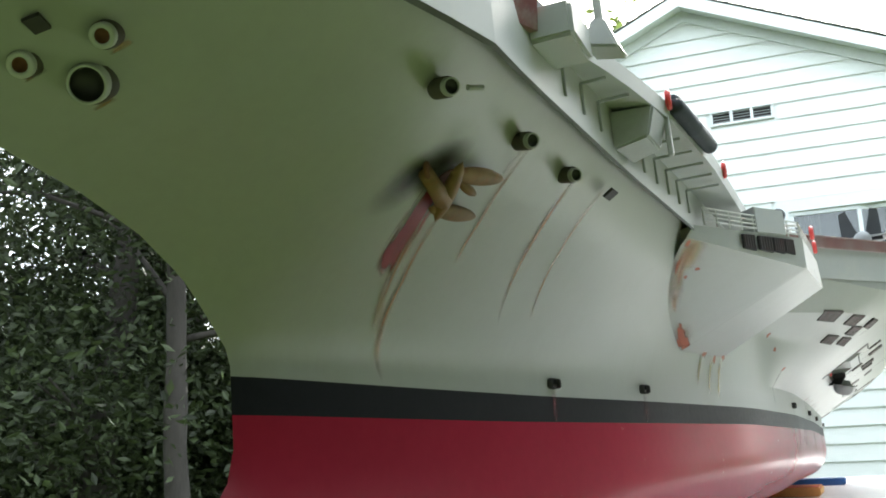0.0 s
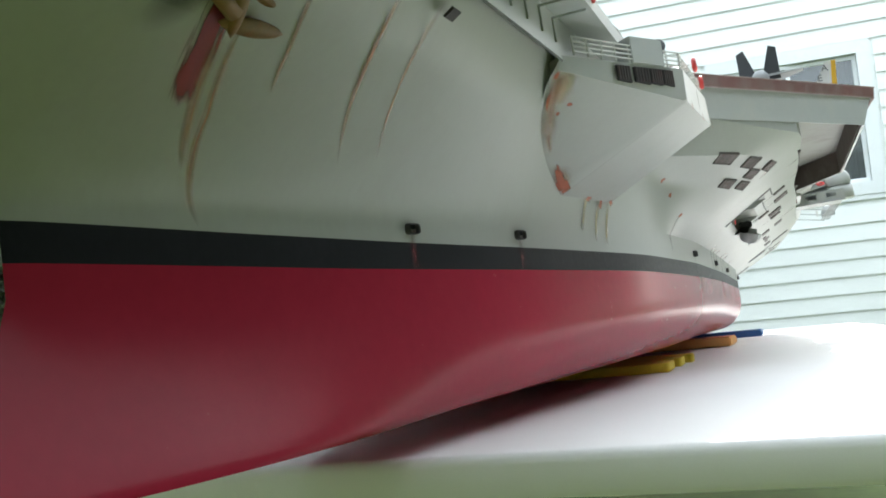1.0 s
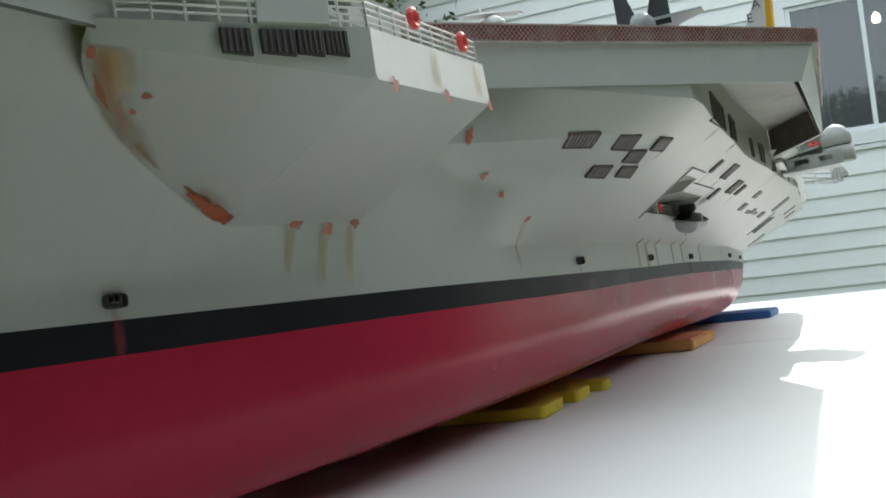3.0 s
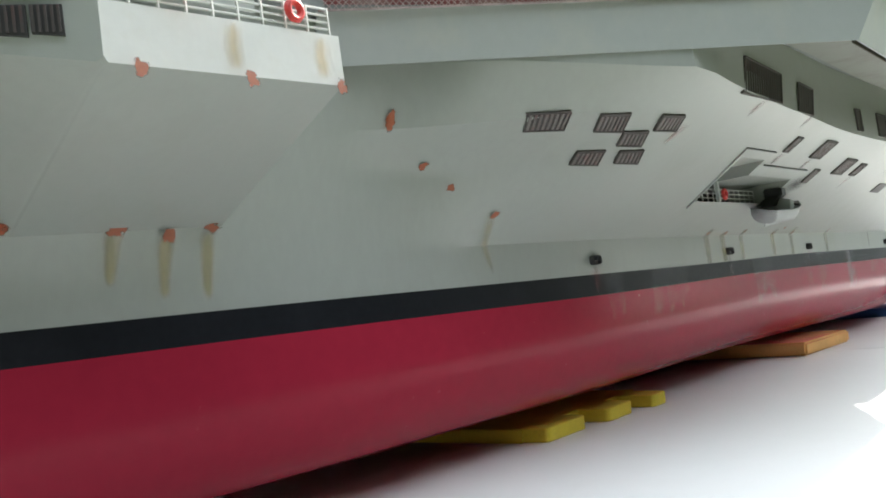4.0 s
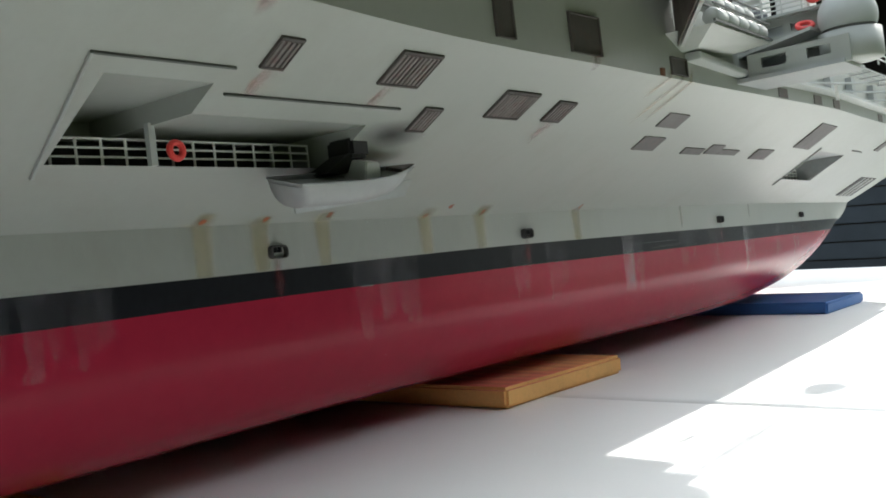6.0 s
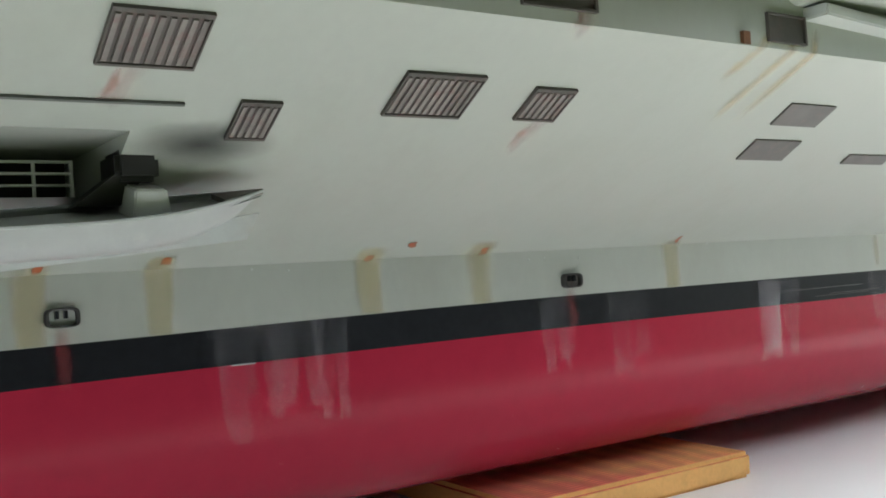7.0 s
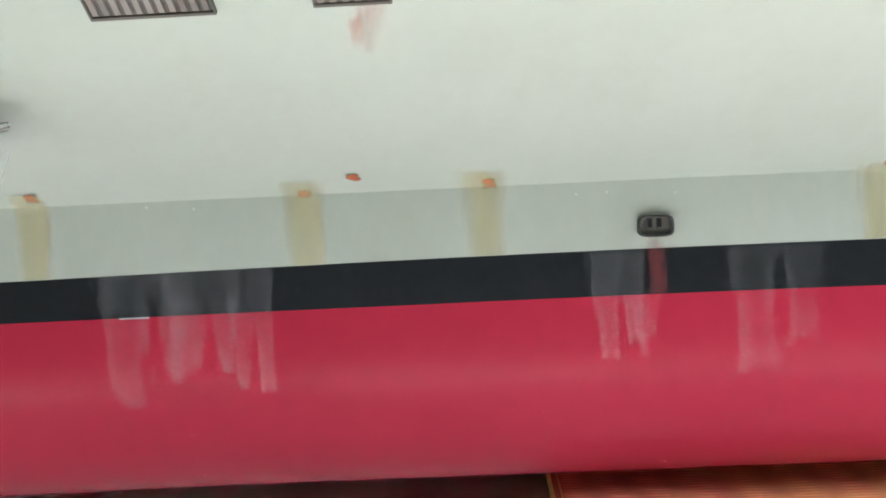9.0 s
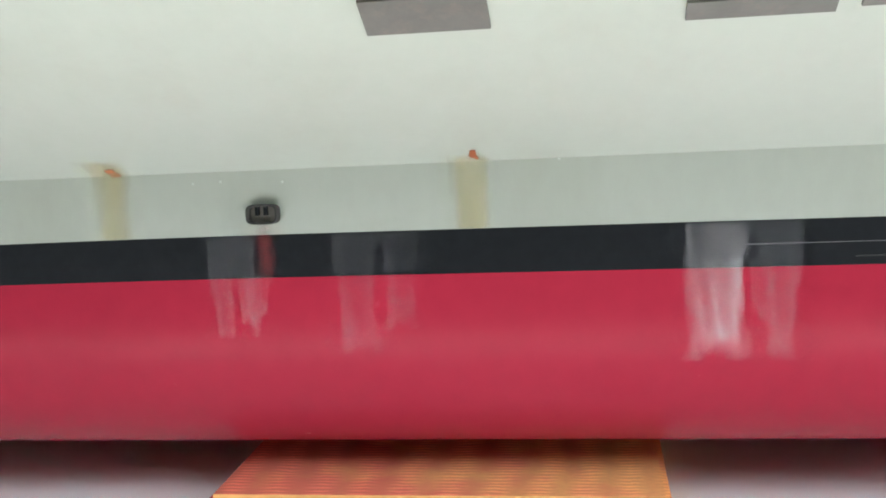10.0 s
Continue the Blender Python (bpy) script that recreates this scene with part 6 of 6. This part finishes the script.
# ---- house ----
WALL_Y, APEX_X, APEX_Z, PITCH = 13.0, -1.456, 6.72, math.tan(radians(24.3))
WALL_L, WALL_R = -6.4, 4.6
COURSES = [0.1687 + 0.2035 * i for i in range(10)] + [2.274 + 0.2115 * i for i in range(22)]
WIN = (-0.53, 1.33, 2.12, 3.94)
DOOR = (-3.7, -1.79, 0.0, 3.95)
VENT = (-1.21, -0.45, 5.06, 5.24)
VENT_FAR = (-2.87, -2.12, 5.06, 5.24)
OPEN = (WIN, DOOR, VENT, VENT_FAR)
house = empty("house", Matrix.Translation((0, 0, 0)))
tagged(house, "white sided gable house with sliding window and dark doorway", "house")


def roof_z(x):
    return APEX_Z - abs(x - APEX_X) * PITCH


def gable_wall():
    """The wall behind the boards, cut round its openings."""
    bm = bmesh.new()
    xs = sorted({WALL_L, WALL_R, APEX_X, *[v for o in OPEN for v in o[:2]]})
    zs = sorted({0.0, *[v for o in OPEN for v in o[2:]]})
    for x0, x1 in zip(xs, xs[1:]):
        top = min(roof_z(x0), roof_z(x1))
        levels = [z for z in zs if z < top - 0.05] + [None]
        for z0, z1 in zip(levels, levels[1:]):
            if z1 is not None and any(o[0] <= x0 and x1 <= o[1] and o[2] <= z0 and z1 <= o[3] for o in OPEN):
                continue
            t0, t1 = (z1, z1) if z1 is not None else (roof_z(x0), roof_z(x1))
            add_prism(bm, [(x0, WALL_Y, z0), (x1, WALL_Y, z0), (x1, WALL_Y, t1), (x0, WALL_Y, t0)], [(x0, WALL_Y + 0.14, z0), (x1, WALL_Y + 0.14, z0), (x1, WALL_Y + 0.14, t1), (x0, WALL_Y + 0.14, t0)])
    bmesh.ops.remove_doubles(bm, verts=bm.verts[:], dist=0.0005)
    bmesh.ops.recalc_face_normals(bm, faces=bm.faces[:])
    return bm


part("wall", gable_wall(), SIDING, house, "pale greenish-white sided gable wall")
for z0, z1 in zip([0.02] + COURSES, COURSES):
    reach = (APEX_Z - z1) / PITCH if z1 < APEX_Z else 0.05
    x0, x1 = max(WALL_L, APEX_X - reach - 0.1), min(WALL_R, APEX_X + reach + 0.1)
    spans = [(x0, x1)]
    for o in OPEN:
        if z1 > o[2] + 0.02 and z0 < o[3] - 0.02:
            cut = []
            for a, b in spans:
                if a < o[0] - 0.06:
                    cut.append((a, min(b, o[0] - 0.06)))
                if b > o[1] + 0.06:
                    cut.append((max(a, o[1] + 0.06), b))
            spans = cut
    for a, b in spans:
        if b - a < 0.05:
            continue
        zt = min(z1 + 0.004, roof_z(a) + 0.3, roof_z(b) + 0.3)
        bm = prism_bm([(a, WALL_Y - 0.032, z0), (b, WALL_Y - 0.032, z0), (b, WALL_Y - 0.004, z0 + 0.012), (a, WALL_Y - 0.004, z0 + 0.012)], [(a, WALL_Y - 0.008, zt), (b, WALL_Y - 0.008, zt), (b, WALL_Y - 0.002, zt), (a, WALL_Y - 0.002, zt)])
        part("siding_board", bm, SIDING, house)
# side walls, back and floor of the house
DEEP = 21.0
for x in (WALL_L, WALL_R - 0.14):
    part("wall", box_bm((x, WALL_Y + 0.142, 0), (x + 0.14, DEEP, roof_z(x if x < 0 else x + 0.14) - 0.01)), SIDING, house)
part("wall", box_bm((WALL_L, DEEP, 0), (WALL_R, DEEP + 0.14, 3.9)), SIDING, house)
for sx in (-1, 1):
    end = WALL_L - 0.35 if sx < 0 else WALL_R + 0.35
    lo, hi = roof_z(end), APEX_Z
    bm = bmesh.new()
    y0, y1 = WALL_Y - 0.32, DEEP + 0.3
    add_prism(bm, [(APEX_X, y0, hi + 0.01), (end, y0, lo + 0.01), (end, y1, lo + 0.01), (APEX_X, y1, hi + 0.01)], [(APEX_X, y0, hi + 0.12), (end, y0, lo + 0.12), (end, y1, lo + 0.12), (APEX_X, y1, hi + 0.12)])
    bmesh.ops.recalc_face_normals(bm, faces=bm.faces[:])
    part("roof", bm, ROOF, house, "weathered grey shingle roof")
    bm = bmesh.new()
    add_prism(bm, [(APEX_X, y0, hi - 0.012), (end, y0, lo - 0.012), (end, WALL_Y - 0.052, lo - 0.012), (APEX_X, WALL_Y - 0.052, hi - 0.012)], [(APEX_X, y0, hi + 0.006), (end, y0, lo + 0.006), (end, WALL_Y - 0.052, lo + 0.006), (APEX_X, WALL_Y - 0.052, hi + 0.006)])
    bmesh.ops.recalc_face_normals(bm, faces=bm.faces[:])
    part("soffit", bm, TRIM, house, "white boarded soffit under the roof edge")
    bm = bmesh.new()
    add_prism(bm, [(APEX_X, y0 - 0.03, hi - 0.07), (end, y0 - 0.03, lo - 0.07), (end, y0 - 0.002, lo - 0.07), (APEX_X, y0 - 0.002, hi - 0.07)], [(APEX_X, y0 - 0.03, hi + 0.10), (end, y0 - 0.03, lo + 0.10), (end, y0 - 0.002, lo + 0.10), (APEX_X, y0 - 0.002, hi + 0.10)])
    bmesh.ops.recalc_face_normals(bm, faces=bm.faces[:])
    part("rake_board", bm, TRIM, house, "white rake board")
    bm = bmesh.new()
    add_prism(bm, [(APEX_X, WALL_Y - 0.05, hi - 0.16), (end, WALL_Y - 0.05, lo - 0.16), (end, WALL_Y - 0.031, lo - 0.16), (APEX_X, WALL_Y - 0.031, hi - 0.16)], [(APEX_X, WALL_Y - 0.05, hi - 0.005), (end, WALL_Y - 0.05, lo - 0.005), (end, WALL_Y - 0.031, lo - 0.005), (APEX_X, WALL_Y - 0.031, hi - 0.005)])
    bmesh.ops.recalc_face_normals(bm, faces=bm.faces[:])
    part("frieze_board", bm, TRIM, house, "white frieze board")
    for r in range(30):
        f0, f1 = r / 30, (r + 1) / 30
        xa, xb = APEX_X + (end - APEX_X) * f0, APEX_X + (end - APEX_X) * f1
        za, zb = hi + (lo - hi) * f0 + 0.125, hi + (lo - hi) * f1 + 0.125
        part("shingle_course", prism_bm([(xa, y0 - 0.04, za), (xb, y0 - 0.04, zb), (xb, y1, zb), (xa, y1, za)], [(xa, y0 - 0.04, za + 0.006), (xb, y0 - 0.04, zb + 0.018), (xb, y1, zb + 0.018), (xa, y1, za + 0.006)]), ROOF, house)


def frame_round(parent, x0, x1, z0, z1, w, y0, y1, material, name):
    for lo, hi in (((x0, y0, z1 - w), (x1, y1, z1)), ((x0, y0, z0), (x1, y1, z0 + w)), ((x0, y0, z0 + w), (x0 + w, y1, z1 - w)), ((x1 - w, y0, z0 + w), (x1, y1, z1 - w))):
        part(name, box_bm(lo, hi, 0.004), material, parent)


def curtain(x0, x1, z0, z1, y, folds):
    """A gathered cloth with a little thickness, hanging in folds."""
    bm = bmesh.new()
    n, m = folds * 8, 6
    for o in (0.0, 0.006):
        g = [[bm.verts.new((x0 + (x1 - x0) * i / n, y + o + 0.035 * math.sin(2 * math.pi * folds * i / n) * (0.6 + 0.4 * j / m), z1 + (z0 - z1) * j / m)) for j in range(m + 1)] for i in range(n + 1)]
        for i in range(n):
            for j in range(m):
                bm.faces.new((g[i][j], g[i + 1][j], g[i + 1][j + 1], g[i][j + 1]))
    return bm


# curtains added to lighten the panes where pale reflections belong
part("curtain", curtain(0.78, 1.16, 2.30, 3.80, WALL_Y + 0.24, 5), CURTAIN, house, "pale curtain added behind the window to brighten its glass", True)
part("curtain", curtain(-0.36, -0.05, 2.30, 3.80, WALL_Y + 0.24, 4), CURTAIN, house, "", True)
x0, x1, z0, z1 = WIN
win = part("window", box_bm((x0 - 0.03, WALL_Y - 0.035, z0 - 0.06), (x1 + 0.03, WALL_Y + 0.02, z0 - 0.002), 0.006), TRIM, house, "white sliding window with a wide sill")
frame_round(win, x0 - 0.02, x1 + 0.02, z0, z1 + 0.02, 0.155, WALL_Y - 0.045, WALL_Y + 0.1, TRIM, "window_frame")
frame_round(win, x0 + 0.137, 0.435, z0 + 0.157, z1 - 0.137, 0.05, WALL_Y - 0.01, WALL_Y + 0.03, TRIM, "sash")
frame_round(win, 0.385, x1 - 0.137, z0 + 0.157, z1 - 0.137, 0.05, WALL_Y + 0.032, WALL_Y + 0.07, TRIM, "sash")
part("pane", box_bm((x0 + 0.18, WALL_Y + 0.008, z0 + 0.2), (0.39, WALL_Y + 0.013, z1 - 0.18)), GLASS, win, "dark reflecting glass")
part("pane", box_bm((0.43, WALL_Y + 0.048, z0 + 0.2), (x1 - 0.18, WALL_Y + 0.053, z1 - 0.18)), GLASS, win, "dark reflecting glass")
for x0, x1, z0, z1 in (VENT, VENT_FAR):
    gv = part("gable_vent", box_bm((x0, WALL_Y + 0.02, z0), (x1, WALL_Y + 0.05, z1)), DARKWALL, house, "row of three small dark vents in white frames")
    for i in range(3):
        a, b = x0 + (x1 - x0) * i / 3, x0 + (x1 - x0) * (i + 1) / 3
        frame_round(gv, a - 0.012, b + 0.012, z0 - 0.012, z1 + 0.012, 0.03, WALL_Y - 0.05 - 0.002 * i, WALL_Y + 0.018, TRIM, "vent_frame")
        for s in range(4):
            zz = z0 + 0.03 + 0.036 * s
            part("vent_slat", prism_bm([(a + 0.02, WALL_Y - 0.03, zz), (b - 0.02, WALL_Y - 0.03, zz), (b - 0.02, WALL_Y - 0.026, zz), (a + 0.02, WALL_Y - 0.026, zz)], [(a + 0.02, WALL_Y, zz + 0.022), (b - 0.02, WALL_Y, zz + 0.022), (b - 0.02, WALL_Y + 0.004, zz + 0.022), (a + 0.02, WALL_Y + 0.004, zz + 0.022)]), GREY_MID, gv)
x0, x1, z0, z1 = DOOR
for lo, hi in (((x1 - 0.0, WALL_Y - 0.05, 0.0), (x1 + 0.10, WALL_Y + 0.1, z1 + 0.1)), ((x1 + 0.104, WALL_Y - 0.04, 0.0), (x1 + 0.18, WALL_Y - 0.002, z1 + 0.1)), ((x0 - 0.12, WALL_Y - 0.05, 0.0), (x0, WALL_Y + 0.1, z1 + 0.1)), ((x0, WALL_Y - 0.05, z1), (x1 - 0.002, WALL_Y + 0.1, z1 + 0.1))):
    part("door_trim", box_bm(lo, hi, 0.005), TRIM, house, "white door trim")
# dark panels added inside the house so that its openings look shaded
part("dark_room_panel", box_bm((-1.0, WALL_Y + 2.6, 0), (WALL_R - 0.16, WALL_Y + 2.7, 4.6)), DARKWALL, house)
part("dark_room_panel", box_bm((-1.0, WALL_Y + 0.145, 4.602), (WALL_R - 0.16, WALL_Y + 2.7, 4.68)), DARKWALL, house)
part("dark_room_panel", box_bm((-1.0, WALL_Y + 0.145, 0.005), (WALL_R - 0.16, WALL_Y + 2.59, 0.03)), DARKWALL, house)
room = part("room", box_bm((x0 - 0.6, WALL_Y + 3.0, 0), (x1 + 0.6, WALL_Y + 3.1, 4.3)), DARKWALL, house, "dark panel behind the open doorway, for the room's shade")
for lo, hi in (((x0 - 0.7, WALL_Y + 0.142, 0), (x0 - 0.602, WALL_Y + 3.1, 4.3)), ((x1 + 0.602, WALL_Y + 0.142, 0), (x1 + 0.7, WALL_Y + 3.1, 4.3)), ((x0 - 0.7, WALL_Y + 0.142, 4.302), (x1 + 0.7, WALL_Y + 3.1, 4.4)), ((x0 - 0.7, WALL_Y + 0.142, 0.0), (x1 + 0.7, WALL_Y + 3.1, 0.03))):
    part("dark_room_panel", box_bm(lo, hi), DARKWALL, house)
for i in range(8):
    part("slatted_panel_board", box_bm((x0 + 0.3, WALL_Y + 0.3, 0.03 + 0.19 * i), (x1 - 0.004, WALL_Y + 0.33, 0.205 + 0.19 * i), 0.004), SLATE, house, "dark blue-grey board of a low panel in the doorway")


lamp = empty("pendant_lamp", Matrix.Translation((0.56, 13.7, 5.5 - 0.9)))
tagged(lamp, "small warm pendant lamp lit behind the window", "lamp")
part("cord", bar_bm((0, 0, 0.0), (0, 0, -0.90), 0.006), RUBBER, lamp)
part("lamp_bulb", lathe_bm([(0, -0.06), (0.035, -0.052), (0.05, -0.02), (0.05, 0.012), (0.03, 0.05), (0.012, 0.07), (0, 0.07)], (0, 0, -0.96), (0, 0, 1), 18), BULB, lamp, "glowing round bulb", True)


# ---- trees ----
def tree(x, y, height, spread, trunk_r, leaves, material, seed, low=0.25, leaf=0.12):
    rng = random.Random(seed)
    e = empty("tree", Matrix.Translation((x, y, 0)))
    tagged(e, "tall leafy tree with a grey trunk, in view or added unseen for shade", "tree", "trees beyond the yard")
    bm = bmesh.new()
    tips = []
    p = Vector((0, 0, 0))
    segs = 6
    pts = [p]
    for i in range(segs):
        p = p + Vector((rng.uniform(-0.12, 0.12), rng.uniform(-0.12, 0.12), height * 0.75 / segs))
        pts.append(p)
    fine = []
    for i, (a, b) in enumerate(zip(pts, pts[1:])):
        fine += [a.lerp(b, k / 3) for k in range(3)]
    fine.append(pts[-1])
    rings = []
    for i, c in enumerate(fine):
        f = i / (len(fine) - 1)
        r = trunk_r * (1 - 0.75 * f) * (1 + 0.5 * math.exp(-f * 18))
        rings.append([bm.verts.new(c + Vector((math.cos(k * 0.6283), math.sin(k * 0.6283), 0)) * r * rng.uniform(0.88, 1.12)) for k in range(10)])
    for a, b in zip(rings, rings[1:]):
        for k in range(10):
            bm.faces.new((a[k], a[(k + 1) % 10], b[(k + 1) % 10], b[k]))
    for i in range(20):
        f = rng.uniform(low, 0.98)
        k = min(segs - 1, int(f * segs))
        base = pts[k].lerp(pts[k + 1], f * segs - k)
        a = rng.uniform(0, 2 * math.pi)
        reach = spread * rng.uniform(0.55, 1.0) * (1.1 - 0.5 * abs(f - 0.55))
        tip = base + Vector((math.cos(a) * reach, math.sin(a) * reach, reach * rng.uniform(0.05, 0.7)))
        mid = base.lerp(tip, 0.5) + Vector((0, 0, reach * 0.08))
        r = trunk_r * 0.38 * (1 - 0.6 * f)
        add_bar(bm, base, mid, r, 6, r * 0.6)
        add_bar(bm, mid, tip, r * 0.6, 6, r * 0.15)
        tips += [(mid, 0.6), (tip, 1.0), (base.lerp(tip, 0.75), 0.8)]
        for _ in range(2):
            side_tip = mid + Vector((rng.uniform(-1, 1), rng.uniform(-1, 1), rng.uniform(-0.2, 0.7))) * reach * 0.45
            add_bar(bm, mid, side_tip, r * 0.4, 5, r * 0.1)
            tips.append((side_tip, 0.8))
    tips.append((pts[-1], 1.0))
    part("trunk", bm, BARK, e, "grey-brown trunk and limbs", True)
    rs = np.random.RandomState(seed)
    pick = rs.randint(0, len(tips), leaves)
    spot = np.array([tuple(c) for c, _ in tips])[pick]
    size = np.array([k for _, k in tips])[pick][:, None] * spread * 0.22
    spot = spot + rs.normal(size=(leaves, 3)) * size * (1, 1, 0.75)
    along = rs.normal(size=(leaves, 3)) * (1, 1, 0.7)
    along /= np.linalg.norm(along, axis=1)[:, None]
    wide = np.cross(along, rs.normal(size=(leaves, 3)))
    wide /= np.linalg.norm(wide, axis=1)[:, None]
    droop = np.cross(along, wide)
    ls = leaf * rs.uniform(0.5, 1.4, (leaves, 1))
    verts = np.stack([spot - along * ls, spot + wide * ls * 0.45, spot + along * ls + droop * ls * 0.25, spot - wide * ls * 0.45], 1).reshape(-1, 3)
    faces = np.arange(leaves * 4).reshape(-1, 4)
    me = bpy.data.meshes.new("crown")
    me.from_pydata(verts.tolist(), [], faces.tolist())
    me.materials.append(material)
    c = new("crown", me)
    c.parent = e
    c["kind"] = "stuff"
    return e


tree(-5.25, 7.35, 9.0, 3.2, 0.11, 20000, LEAF, 3, low=0.30, leaf=0.05)
tree(-6.2, 10.4, 5.5, 1.8, 0.14, 34000, LEAF, 41, low=0.04, leaf=0.05)
tree(-7.2, 8.6, 10.0, 3.4, 0.20, 42000, LEAF, 5, low=0.05, leaf=0.05)
tree(-9.6, 8.0, 10.0, 3.6, 0.22, 30000, LEAF, 9, low=0.04, leaf=0.05)
tree(-9.6, 12.4, 11.0, 3.0, 0.25, 28000, LEAF, 11, low=0.03, leaf=0.055)
tree(-12.4, 11.0, 12.0, 4.0, 0.25, 24000, LEAF, 12, low=0.03, leaf=0.06)
tree(-7.5, 9.7, 3.3, 1.5, 0.07, 34000, LEAF, 61, low=0.02, leaf=0.05)
tree(-9.3, 10.2, 3.6, 1.7, 0.07, 34000, LEAF, 62, low=0.02, leaf=0.05)
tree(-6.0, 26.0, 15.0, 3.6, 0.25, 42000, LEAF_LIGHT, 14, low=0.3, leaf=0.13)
tree(-14.0, 3.0, 11.0, 4.0, 0.25, 7000, LEAF, 21, low=0.1, leaf=0.16)
# unseen trees added round the bow to darken it and its reflections
tree(2.6, -2.2, 5.5, 1.9, 0.12, 14000, LEAF, 22, low=0.05, leaf=0.11)
tree(0.3, -3.0, 5.5, 2.0, 0.12, 14000, LEAF, 24, low=0.05, leaf=0.11)
tree(-2.4, -2.6, 5.5, 2.0, 0.12, 14000, LEAF, 26, low=0.05, leaf=0.11)
tree(4.6, -0.4, 5.0, 1.9, 0.12, 12000, LEAF, 25, low=0.05, leaf=0.11)
tree(-5.2, -1.5, 6.0, 2.4, 0.14, 12000, LEAF, 27, low=0.05, leaf=0.12)
# unseen row added to port, to keep low sky light off the hull
for i, (x, y, h) in enumerate(((4.9, 0.4, 3.7), (5.1, 2.5, 5.0), (5.3, 4.3, 5.0), (5.5, 6.1, 4.0), (5.7, 8.0, 3.7))):
    tree(x, y, h, 1.6, 0.12, 16000 if h < 4 else 26000, LEAF, 51 + i, low=0.03, leaf=0.13)
